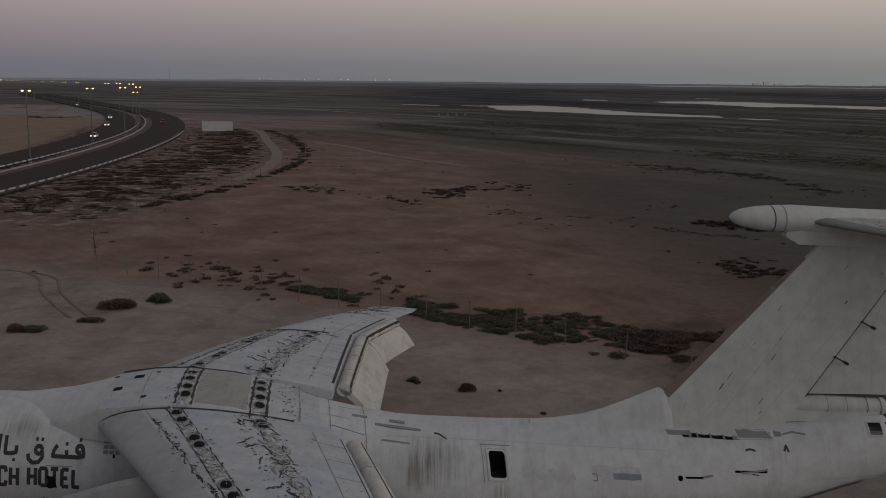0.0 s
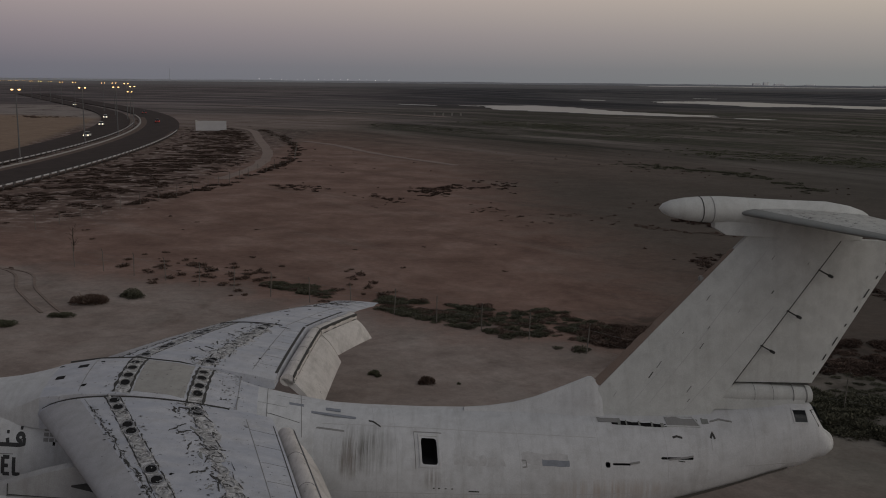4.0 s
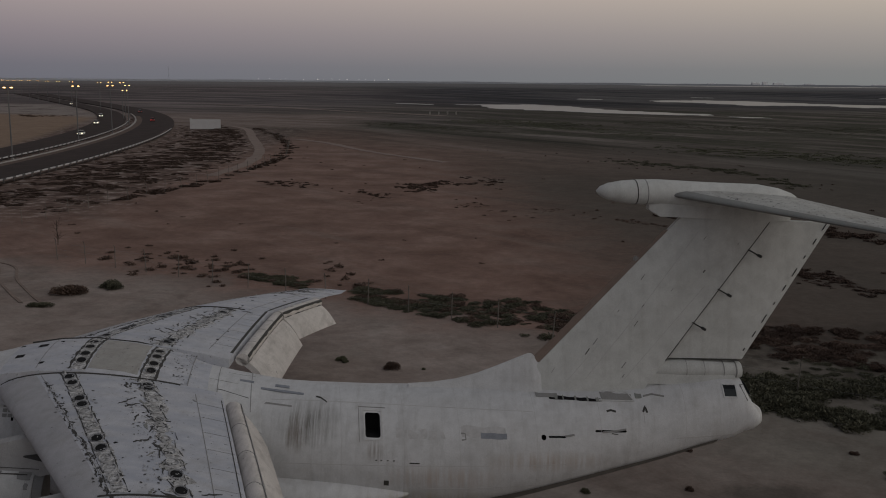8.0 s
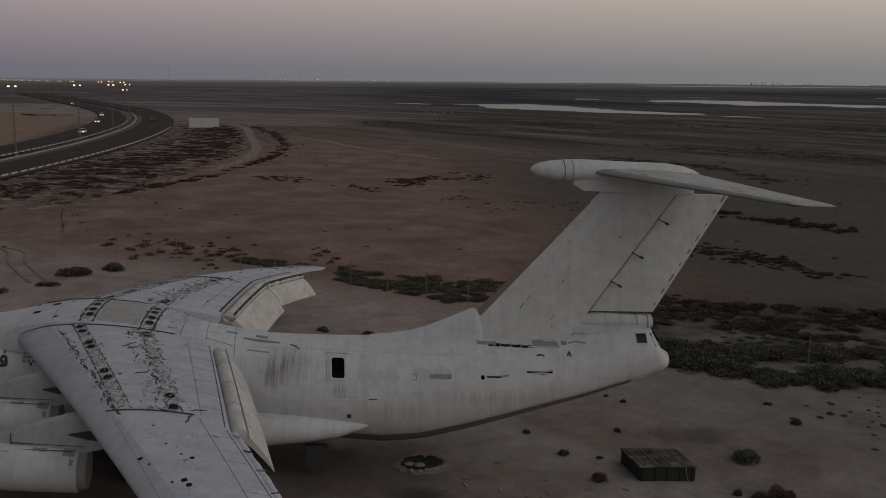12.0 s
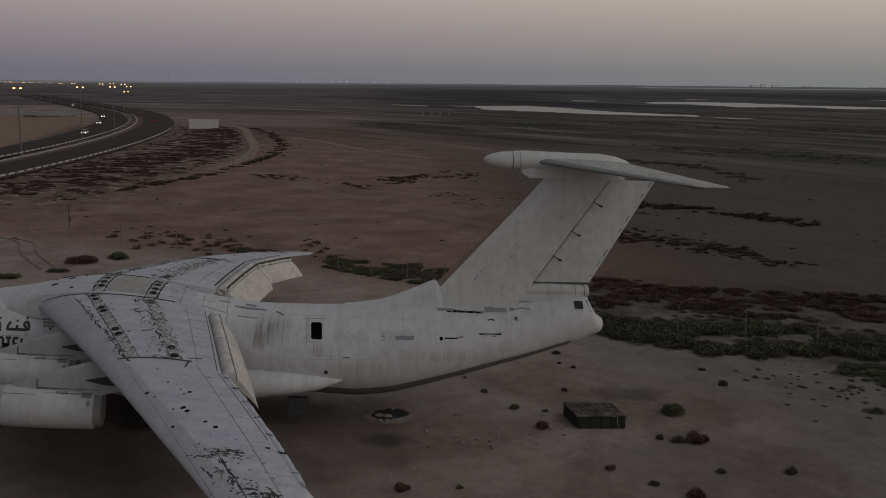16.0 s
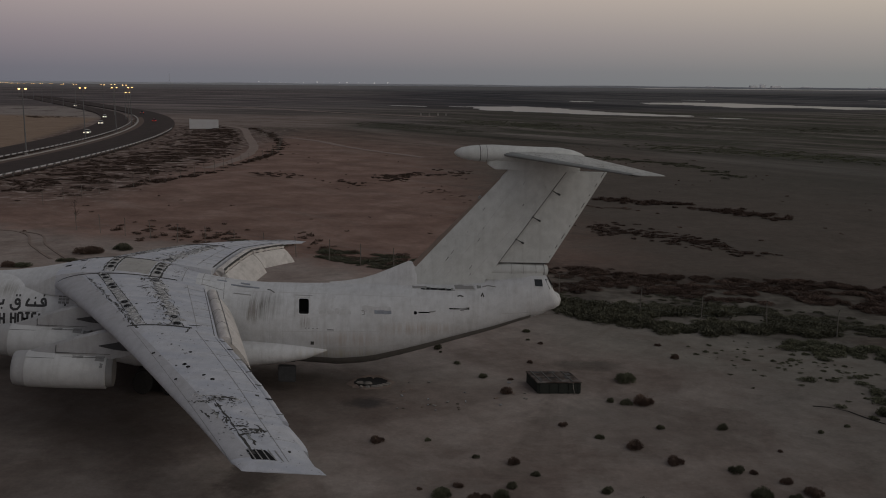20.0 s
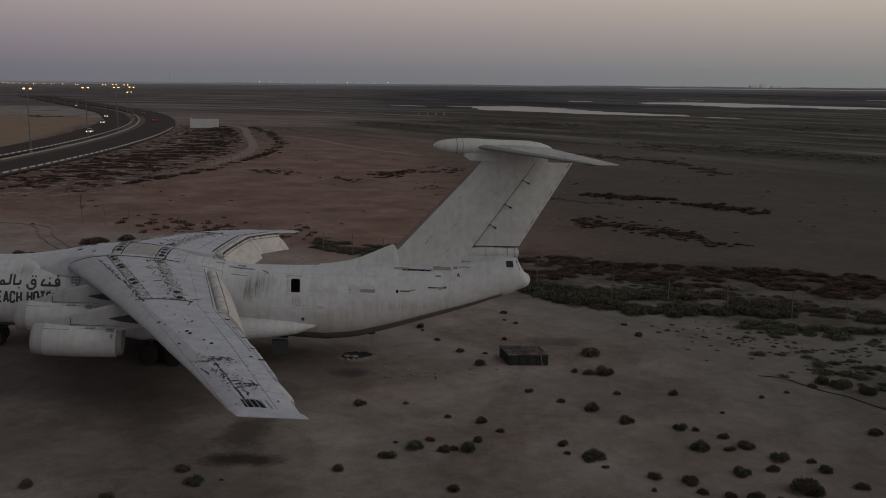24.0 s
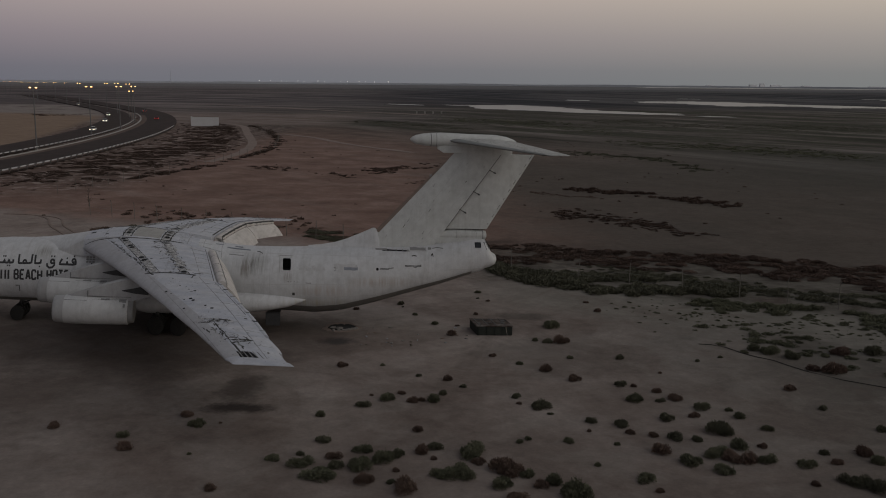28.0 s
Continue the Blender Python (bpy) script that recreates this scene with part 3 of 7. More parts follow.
def ring(X, seg=56, out=0.0):
    top, bot, hw = station(X)
    c, r = (top + bot) / 2, (top - bot) / 2
    return [(X, (hw + out) * math.cos(k * math.tau / seg), c + (r + out) * math.sin(k * math.tau / seg)) for k in range(seg)]


def build_fuselage():
    xs = []
    for a, b in zip(STATIONS, STATIONS[1:]):
        k = max(1, int((b[0] - a[0]) / 0.6))
        xs += [a[0] + (b[0] - a[0]) * i / k for i in range(k)]
    xs.append(STATIONS[-1][0])
    bm = bmesh.new()
    loft(bm, [ring(X) for X in xs])
    on_hull(bm)
    fus = part("fuselage", bm, "hull_paint", AIR, "chalky white fuselage with dirt streaks", smooth=40)
    # openings are cut right into the skin
    cut = bmesh.new()
    out = [(-15.63 + sx * 0.20 + 0.10 * math.cos(radians(a)), 4.99 + sz * 0.28 + 0.10 * math.sin(radians(a))) for sx, sz, a0 in ((1, 1, 0), (-1, 1, 90), (-1, -1, 180), (1, -1, 270)) for a in range(a0, a0 + 91, 18)]
    loft(cut, [[(X, Y, z) for X, z in out] for Y in (-3.2, -1.2)])
    for X0, X1, Z0, Z1 in ((-8.98, -8.80, 4.72, 4.90), (-8.72, -8.0, 4.80, 4.87), (-6.86, -5.6, 5.02, 5.10)):
        box(cut, (X0 + X1) / 2, -1.6, (Z0 + Z1) / 2, X1 - X0, 1.2, Z1 - Z0, 0.03)
    on_hull(cut)
    me = mesh_of(cut, "cutter", "void")
    tool = new("cutter", me)
    fus.data.materials.append(MATS["void"])
    mod = fus.modifiers.new("openings", "BOOLEAN")
    mod.operation, mod.object, mod.solver = "DIFFERENCE", tool, "EXACT"
    mod.material_mode = "TRANSFER"
    dg = bpy.context.evaluated_depsgraph_get()
    fresh = bpy.data.meshes.new_from_object(fus.evaluated_get(dg))
    fus.modifiers.clear()
    fus.data = fresh
    bpy.data.objects.remove(tool)
    return fus


FUS = build_fuselage()


def skin_patch(name, X0, X1, z0, z1, material, parent=None, label="", out=0.006, nx=8, nz=6, side=-1, wob=0.0, thick=0.006):
    """A thin plate lying on the hull's side."""
    bm = bmesh.new()
    grids = []
    for o in (out, out - thick - 0.01):
        g = []
        for i in range(nx + 1):
            for k in range(nz + 1):
                u, w = i / nx, k / nz
                X, z = X0 + (X1 - X0) * u, z0 + (z1 - z0) * w
                if wob:
                    X += wob * noise.noise(Vector((X * 2, z * 3, 1))) * (1 if 0 < u < 1 else 2)
                    z += wob * noise.noise(Vector((X * 3, z * 2, 7))) * (1 if 0 < w < 1 else 2)
                g.append(bm.verts.new(hull_point(X, z, out=o, side=side)))
        grids.append(g)
    w = nz + 1
    for i in range(nx):
        for k in range(nz):
            a, b, c, d = i * w + k, i * w + k + 1, (i + 1) * w + k + 1, (i + 1) * w + k
            bm.faces.new([grids[0][q] for q in (a, b, c, d)])
    rim = [i * w for i in range(nx + 1)] + [nx * w + k for k in range(1, nz + 1)] + [i * w + nz for i in range(nx - 1, -1, -1)] + [k for k in range(nz - 1, 0, -1)]
    for a, b in zip(rim, rim[1:] + rim[:1]):
        bm.faces.new((grids[0][a], grids[0][b], grids[1][b], grids[1][a]))
    bmesh.ops.delete(bm, geom=[v for v in bm.verts if not v.link_faces], context="VERTS")
    on_hull(bm)
    return part(name, bm, material, parent or AIR, label)


def seam_ring(X, z0=None, z1=None, out=0.004, w=0.014):
    """A skin joint round the hull on the side that is open to view."""
    bm = bmesh.new()
    top, bot, hw = station(X)
    rows = []
    for k in range(33):
        ang = radians(-75 + 175 * k / 32)
        rows.append([bm.verts.new(hull_point(X + d, ang=ang, out=o)) for d, o in ((-w / 2, out), (w / 2, out), (w / 2, -0.01), (-w / 2, -0.01))])
    for a, b in zip(rows, rows[1:]):
        for k in range(3):
            bm.faces.new((a[k], a[k + 1], b[k + 1], b[k]))
    on_hull(bm)
    return part("skin_joint", bm, "joint_grey", AIR)


def seam_line(X0, X1, z0, z1, w=0.018, out=0.004, n=24, mat="joint_grey"):
    bm = bmesh.new()
    rows = []
    for k in range(n + 1):
        u = k / n
        X, z = X0 + (X1 - X0) * u, z0 + (z1 - z0) * u
        rows.append([bm.verts.new(hull_point(X, z + d, out=o)) for d, o in ((-w / 2, out), (w / 2, out), (w / 2, -0.01), (-w / 2, -0.01))])
    for a, b in zip(rows, rows[1:]):
        for k in range(3):
            bm.faces.new((a[k], a[k + 1], b[k + 1], b[k]))
    on_hull(bm)
    return part("skin_joint", bm, mat, AIR)


# belly: dark strip along the underside
def build_belly():
    bm = bmesh.new()
    rows = []
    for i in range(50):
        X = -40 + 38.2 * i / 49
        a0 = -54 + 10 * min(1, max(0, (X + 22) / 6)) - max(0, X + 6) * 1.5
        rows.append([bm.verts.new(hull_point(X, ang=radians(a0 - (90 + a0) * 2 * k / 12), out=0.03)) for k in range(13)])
    for a, b in zip(rows, rows[1:]):
        for k in range(12):
            bm.faces.new((a[k], a[k + 1], b[k + 1], b[k]))
    on_hull(bm)
    part("belly_skin", bm, "belly_grey", AIR, "dark grey strip along the belly", smooth=40)


build_belly()


# ---- wing
def wing_le(y):
    return -31.2 + 0.564 * (max(y, 2.4) - 2.4)


def wing_te(y):
    return -21.5 + (y - 4) * 0.157 if y < 12.9 else -20.1 + (y - 12.9) * 0.39


def foil(s):
    return 5 * (0.2969 * math.sqrt(s) - 0.126 * s - 0.3516 * s * s + 0.2843 * s ** 3 - 0.1015 * s ** 4)


def wing_frame(y):
    y = max(y, 2.4)
    le, te = wing_le(y), wing_te(y)
    c = te - le + (1.3 if y < 19 else max(0.1, 1.3 - (y - 19) * 0.5))
    t = 0.125 - 0.03 * (y - 2.4) / 23
    n = y - 2.4
    up = 6.45 - 0.02 * n - 0.003 * n * n
    zc = up - c * (t * foil(0.67) + 0.075 * 0.67 * 0.33)
    return le, te, c, t, zc


def wing_top(X, Y, out=0.0):
    y = abs(Y)
    le, te, c, t, zc = wing_frame(y)
    s = min(1, max(0.0005, (X - le) / c))
    return Vector((X, Y, zc + c * (t * foil(s) + 0.075 * s * (1 - s)) + out))


def wing_ring(y, side, nose=-1, n=15):
    le, te, c, t, zc = wing_frame(y)
    smax = (te - le) / c
    pts = []
    for k in range(n + 1):
        s = smax * (1 - math.sin(k / n * math.pi / 2))
        pts.append((le + s * c, side * y, zc + c * (t * foil(max(s, 0)) + 0.075 * s * (1 - s))))
    for k in range(1, n + 1):
        s = smax * (1 - math.cos(k / n * math.pi / 2))
        pts.append((le + s * c, side * y, zc + c * (-t * foil(max(s, 0)) * 0.9 + 0.075 * s * (1 - s))))
    return pts


def build_wing(side):
    bm = bmesh.new()
    ys = [2.35] + [2.4 + 22.3 * i / 44 for i in range(45)]
    rings = [wing_ring(y, side) for y in ys]
    # rounded tip
    for y, k in ((25.05, 0.8), (25.4, 0.45), (25.5, 0.14)):
        r = wing_ring(24.7, side)
        le, te, c, t, zc = wing_frame(24.7)
        rings.append([(p[0] + (y - 24.7) * 0.5, side * y, zc + 0.05 + (p[2] - zc) * k) for p in r])
    loft(bm, rings)
    on_hull(bm)
    return part("wing", bm, "wing_paint", AIR, "swept wing with weathered blue-white top skin", smooth=35)


WING_L, WING_R = build_wing(-1), build_wing(1)


def build_slat(side):
    """The movable front edge, a greyer band that includes shade painted on the wing's nose."""
    bm = bmesh.new()
    rows = []
    for i in range(46):
        y = 2.6 + 22.0 * i / 45
        le, te, c, t, zc = wing_frame(y)
        d = float(np.interp(y, [2.6, 12, 24.6], [1.65, 1.1, 0.9])) / c
        row = []
        for k in range(15):
            q = 1 - 2 * k / 14
            q0 = d * q * q if q > 0 else 0.05 * q * q
            h = c * ((t if q > 0 else -0.9 * t) * foil(q0) + 0.075 * q0 * (1 - q0))
            row.append((le + q0 * c - 0.006 * (1 - abs(q)), side * y, zc + h + 0.006 * q))
        rows.append(row)
    loft(bm, rows, closed=False, cap=False)
    on_hull(bm)
    part("slat", bm, "slat_shade_grey", WING_L if side < 0 else WING_R, "greyer front edge of the wing", smooth=40)


for side in (-1, 1):
    build_slat(side)


def fairing_edge(X):
    """How far the fairing's sides turn down to meet the hull."""
    return float(np.interp(X, [-32, -21.8, -20.2, -13], [0.5, 0.5, 1.4, 1.5]))


def skin_z(X, Y):
    """Height of the hull's skin above a point."""
    top, bot, hw = station(X)
    return (top + bot) / 2 + (top - bot) / 2 * math.sqrt(max(0.0, 1 - (Y / hw) ** 2))


def build_wing_box():
    """The fairing that carries the wing across the back of the hull."""
    bm = bmesh.new()
    rings = []
    prof = [(-36.5, 6.08, 0.6), (-34.5, 6.22, 1.2), (-32.8, 6.42, 1.8), (-31.2, 6.62, 2.25), (-29.6, 6.88, 2.42), (-28, 6.98, 2.44), (-26, 6.86, 2.44), (-23.6, 6.46, 2.44),
            (-22.4, 6.30, 2.42), (-21.2, 6.14, 2.36), (-20.0, 6.02, 2.2), (-18.8, 5.93, 1.7), (-18.0, 5.86, 0.9)]
    for X, z, hw in prof:
        row = []
        for k in range(17):
            u = k / 16 * 2 - 1
            y = u * hw
            edge = abs(u) ** 3.2
            drop = 0.10 if -31.5 < X < -23 else 0.32
            zz = z - drop * u * u - edge * (0.1 if -31.5 < X < -23 else fairing_edge(X))
            if X > -22.5:
                zz = max(zz, skin_z(X, y) - 0.05)
            row.append((X, y, zz))
        low = row[-1][2] - 0.12 if X > -21 else 5.2
        row += [(X, hw * 0.97, low), (X, -hw * 0.97, low)]
        rings.append(row)
    loft(bm, rings[:4])
    on_hull(bm)
    part("front_fairing", bm, "hull_paint", AIR, "white fairing ahead of the wing", smooth=45)
    bm = bmesh.new()
    loft(bm, rings[3:9])
    on_hull(bm)
    part("wing_fairing", bm, "wing_paint", AIR, "pale fairing over the wing root", smooth=45)
    bm = bmesh.new()
    loft(bm, rings[8:])
    on_hull(bm)
    return part("rear_fairing", bm, "hull_paint", AIR, "white fairing behind the wing", smooth=45)


build_wing_box()


def back_z(X, Y):
    """Height of the fairing's top."""
    prof = [(-36.5, 6.08), (-34.5, 6.22), (-32.8, 6.42), (-31.2, 6.62), (-29.6, 6.88), (-28, 6.98), (-26, 6.86), (-23.6, 6.46), (-22.4, 6.30), (-21.2, 6.14), (-20, 6.02), (-18.8, 5.93), (-18, 5.86)]
    z = float(np.interp(X, [p[0] for p in prof], [p[1] for p in prof]))
    hw = float(np.interp(X, [-36.5, -32.8, -31.2, -29.6, -21.5, -19, -17], [0.6, 1.8, 2.25, 2.42, 2.4, 2.3, 2.0]))
    u = min(1, abs(Y) / hw)
    inner = -31.5 < X < -23
    z = z - (0.10 if inner else 0.32) * u * u - u ** 3.2 * (0.1 if inner else fairing_edge(X))
    return max(z, skin_z(X, Y)) if X > -22.5 else z


def top_at(X, Y, out=0.0):
    return Vector((X, Y, back_z(X, Y) + out)) if abs(Y) < 2.42 else wing_top(X, Y, out)


def top_strip(name, a, b, w0, w1, material, n=20, m=3, out=0.008, wob=0.0, parent=None, label="", seed=0, thick=0.02):
    """A plate on the wing's top from point a to point b (aft, across), w wide."""
    bm = bmesh.new()
    rows = []
    ax, ay, bx, by = *a, *b
    for i in range(n + 1):
        u = i / n
        X, Y, w = ax + (bx - ax) * u, ay + (by - ay) * u, w0 + (w1 - w0) * u
        row = []
        for k in range(m + 1):
            d = (k / m - 0.5) * w
            jx = wob * noise.noise(Vector((X * 1.7 + seed, Y * 2.3, k * 3.1))) * (1.0 if k in (0, m) else 0.3)
            row.append(bm.verts.new(top_at(X + d + jx, Y + (wob * noise.noise(Vector((X, Y * 3, k + seed))) if i in (0, n) else 0), out)))
        lo = [bm.verts.new(v.co - Vector((0, 0, thick + out))) for v in (row[0], row[-1])]
        rows.append((row, lo))
    for (r0, l0), (r1, l1) in zip(rows, rows[1:]):
        for k in range(m):
            bm.faces.new((r0[k], r0[k + 1], r1[k + 1], r1[k]))
        bm.faces.new((l0[0], r0[0], r1[0], l1[0]))
        bm.faces.new((r0[-1], l0[1], l1[1], r1[-1]))
    for r, l in (rows[0], rows[-1]):
        bm.faces.new((*r, l[1], l[0]))
    on_hull(bm)
    return part(name, bm, material, parent or AIR, label)


def build_flap(side, y0, y1, chord, drop, name="flap", sections=14):
    """A slotted flap hanging from the wing's rear edge."""
    bm = bmesh.new()
    rings = []
    for i in range(sections + 1):
        y = y0 + (y1 - y0) * i / sections
        te = wing_te(y)
        p = wing_top(te, side * y)
        ca, sa = math.cos(radians(drop)), math.sin(radians(drop))
        row = []
        for k in range(17):
            th = k / 16 * math.tau
            s = 0.5 - 0.5 * math.cos(th)
            h = (0.13 if k <= 8 else -0.10) * foil(min(1, s)) * chord + 0.06 * chord * math.sin(math.pi * s)
            u = s * chord
            row.append((te + 0.12 + u * ca + h * sa, side * y, p.z - 0.16 - u * sa + h * ca))
        rings.append(row[:-1])
    loft(bm, rings)
    on_hull(bm)
    return part(name, bm, "flap_paint", AIR, "lowered flap with grimy pinkish-white skin", smooth=35)


for side in (-1, 1):
    build_flap(side, 3.3, 12.7 if side > 0 else 12.35, 2.35 if side > 0 else 2.2, 42)
    if side > 0:
        build_flap(side, 12.95, 18.9, 2.0, 40)
    # spoiler slot along the rear edge and the vane in front of the flap
    for y0, y1 in ((3.3, 12.7), (12.95, 18.9))[:2 if side > 0 else 1]:
        bm = bmesh.new()
        rows = []
        for i in range(15):
            y = y0 + (y1 - y0) * i / 14
            te = wing_te(y)
            z = wing_top(te, y).z
            rows.append([(te + 0.42 + 0.34 * math.cos(k * math.tau / 14), side * y, z - 0.26 + 0.27 * math.sin(k * math.tau / 14)) for k in range(14)])
        loft(bm, rows)
        on_hull(bm)
        vane = part("flap_vane", bm, "flap_paint", AIR, "rounded grimy vane ahead of the flap", smooth=50)
        # wrinkles round the vane and a dark strip for the gap behind it
        m = int((y1 - y0) / 1.9)
        for i in range(1, m):
            y = y0 + (y1 - y0) * i / m + 0.6 * noise.noise(Vector((i * 3.3, side, 0)))
            te = wing_te(y)
            z = wing_top(te, y).z
            bm = bmesh.new()
            tube(bm, [(te + 0.42 + 0.345 * math.cos(radians(a)), side * (y + 0.04 * math.sin(a * 0.05)), z - 0.26 + 0.275 * math.sin(radians(a))) for a in range(0, 190, 15)], 0.008, 5)
            on_hull(bm)
            part("wrinkle", bm, "old_grey", vane, smooth=60)
        bm = bmesh.new()
        rows = []
        for i in range(41):
            y = y0 + (y1 - y0) * i / 40
            te = wing_te(y)
            z = wing_top(te, y).z
            w = (0.035 if side > 0 else 0.022) + 0.02 * noise.noise(Vector((y * 1.5, side, 3)))
            rows.append([(te + 0.70 + d * w, side * y, z - 0.06 - d * 0.02 + e) for d, e in ((-1, 0), (1, 0), (1, -0.3), (-1, -0.3))])
        loft(bm, rows)
        on_hull(bm)
        part("flap_gap", bm, "seam_dark" if side > 0 else "old_grey", AIR, "dark strip for the gap between vane and flap")
    # dark strips paint the shade inside the spoiler slot
    top_strip("slot_shadow_strip", (-21.70, side * 3.3), (wing_te(12.7) - 0.16, side * 12.7), 0.035 if side < 0 else 0.13, 0.04 if side < 0 else 0.13, "seam_dark", out=0.006)
    top_strip("slot_shadow_strip", (wing_te(12.95) - 0.14, side * 12.95), (wing_te(18.9) - 0.14, side * 18.9), 0.03 if side < 0 else 0.12, 0.03 if side < 0 else 0.12, "seam_dark", out=0.006)


# the bare rail that carried the outer flap of the near wing
bm = bmesh.new()
rows = []
for i in range(61):
    y = 12.95 + 8.4 * i / 60
    te = wing_te(y)
    z = wing_top(te, y).z
    j = 0.05 * noise.noise(Vector((y * 1.4, 2, 0))) + 0.03 * noise.noise(Vector((y * 5, 7, 0)))
    rows.append([(te + 0.13 + (0.20 + j) * math.cos(k * math.tau / 12), -y, z - 0.15 + (0.15 + j * 0.5) * math.sin(k * math.tau / 12)) for k in range(12)])
loft(bm, rows)
on_hull(bm)
part("flap_rail", bm, "wing_paint", AIR, "dented rail along the bare rear edge", smooth=50)
for i in range(7):
    y = 13.3 + 1.25 * i + 0.5 * noise.noise(Vector((i * 2.7, 5, 0)))
    te = wing_te(y)
    z = wing_top(te, y).z
    bm = bmesh.new()
    box(bm, te + 0.12, -y, z + 0.0, 0.34, 0.05 + 0.03 * (i % 3), 0.03, 0.01, Matrix.Translation((te, -y, z)) @ Matrix.Rotation(radians(-30 + 17 * (i % 4)), 4, "Z") @ Matrix.Translation((-te, y, -z)))
    on_hull(bm)
    part("torn_bracket", bm, "steel_dark" if i % 2 else "bare_shade_grey", AIR)


# ---- fin, rudder, tailplane
def fin_x(z):
    """Front edge, hinge line and rear edge of the fin at a height."""
    return -8.66 + (z - 7.26) * 0.952, -3.72 + (z - 7.6) * 0.744, -0.78 + (z - 7.45) * 0.640


def fin_half(X, z):
    """Half the fin's thickness at a point of its side."""
    f, h, r = fin_x(z)
    s = max(0.0, min(1.0, (X - f) / (h - f)))
    return (0.10 + 0.30 * math.sin(math.pi * min(0.5, s * 0.75 + 0.02))) * (1.15 - 0.05 * (z - 6))


def build_fin():
    zs = [6.0 + 7.45 * i / 24 for i in range(25)]
    bm = bmesh.new()
    rings = []
    for z in zs:
        f, h, r = fin_x(z)
        f += 0.06
        row = []
        for k in range(13):
            s = (k / 12) ** 1.5
            row.append((f + (h - f) * s, -fin_half(f + (h - f) * s, z), z))
        rings.append(row + [(p[0], -p[1], p[2]) for p in row[::-1]])
    loft(bm, rings)
    on_hull(bm)
    fin = part("fin", bm, "fin_paint", AIR, "tall swept white tail fin with dusty streaks", smooth=40)
    # brown front edge, torn near the top
    bm = bmesh.new()
    rings = []
    for z in [7.2 + 5.4 * i / 54 for i in range(55)]:
        f = fin_x(z)[0] - 0.36 + 0.055 * (z - 7.2) + 0.07 * noise.noise(Vector((z * 2.6, 0, 0))) + 0.05 * noise.noise(Vector((z * 9, 4, 0)))
        b = fin_x(z)[0] + 0.10
        rings.append([(b, -0.10, z), (f + 0.10, -0.07, z), (f, 0, z), (f + 0.10, 0.07, z), (b, 0.10, z)])
    loft(bm, rings)
    on_hull(bm)
    part("leading_edge", bm, "boot_brown", AIR, "bare brown front edge of the fin", smooth=60)
    # dorsal fillet with its sharp peak
    bm = bmesh.new()
    top = [(-14.0, 6.1), (-13.0, 6.2), (-12.0, 6.38), (-11.2, 6.62), (-10.5, 6.90), (-9.8, 7.2), (-9.1, 7.50), (-8.95, 7.50), (-8.62, 7.24)]
    rings = []
    for X, z in top:
        b = station(X)[0] - 0.25
        h = 0.10 + 0.55 * max(0.0, (z - b)) * 0.4
        rings.append([(X, -0.05, z), (X, 0.05, z), (X, h + 0.1, b), (X, -h - 0.1, b)])
    loft(bm, rings)
    on_hull(bm)
    part("dorsal_fillet", bm, "hull_paint", AIR, smooth=40)
    # rudder
    bm = bmesh.new()
    rings = []
    for i in range(13):
        z = 7.62 + 5.45 * i / 12
        f, h, r = fin_x(z)
        row = [(h + 0.05 + (r - h) * s, -0.26 * (1 - s) * (1.1 - 0.04 * (z - 7)) - 0.012, z) for s in (0, 0.25, 0.5, 0.75, 1.0)]
        rings.append(row + [(p[0], -p[1], p[2]) for p in row[::-1]])
    loft(bm, rings)
    on_hull(bm)
    rud = part("rudder", bm, "fin_paint", AIR, "broad white rudder with hinge brackets", smooth=30)
    # hinge gap, brackets, trim line
    bm = bmesh.new()
    rows = []
    for i in range(25):
        z = 7.55 + 5.5 * i / 24
        h = fin_x(z)[1]
        g = fin_half(h, z)
        rows.append([(h - 0.015, -g - 0.006, z), (h + 0.02, -g - 0.006, z), (h + 0.02, -0.1, z), (h - 0.015, -0.1, z)])
    loft(bm, rows)
    on_hull(bm)
    part("hinge_gap", bm, "seam_dark", AIR)
    for z in (8.95, 10.28, 11.85):
        h = fin_x(z)[1]
        bm = bmesh.new()
        m = Matrix.Translation((h + 0.22, -0.42, z)) @ Matrix.Rotation(radians(28), 4, "Y")
        box(bm, 0, 0, 0, 0.5, 0.08, 0.05, 0.015, m)
        box(bm, 0.24, -0.03, 0.0, 0.16, 0.14, 0.11, 0.02, m)
        on_hull(bm)
        part("hinge_bracket", bm, "steel_dark", rud, "dark hinge bracket")
    for i in range(9):
        z = 8.0 + 4.9 * i / 8
        r = fin_x(z)[2]
        bm = bmesh.new()
        m = Matrix.Translation((r - 0.13, -0.05, z)) @ Matrix.Rotation(radians(32), 4, "Y")
        box(bm, 0, 0, 0, 0.02, 0.05, 0.14 + 0.12 * (i % 3), 0.006, m)
        on_hull(bm)
        part("trim_slot", bm, "seam_dark", rud)
    # rudder foot fairing with its round end
    bm = bmesh.new()
    tube(bm, [(-4.5, 0, 7.15), (-3.0, 0, 7.20), (-0.95, 0, 7.20), (-0.72, 0, 7.20), (-0.66, 0, 7.20)], [0.34, 0.38, 0.33, 0.30, 0.16], 24)
    on_hull(bm)
    foot = part("rudder_fairing", bm, "fin_paint", AIR, smooth=40)
    bm = bmesh.new()
    box(bm, -2.7, 0, 6.82, 3.5, 0.62, 0.62, 0.08)
    on_hull(bm)
    part("fairing_pedestal", bm, "fin_paint", foot)
    bm = bmesh.new()
    tube(bm, [(-0.98, 0, 7.20), (-0.93, 0, 7.20)], 0.345, 24)
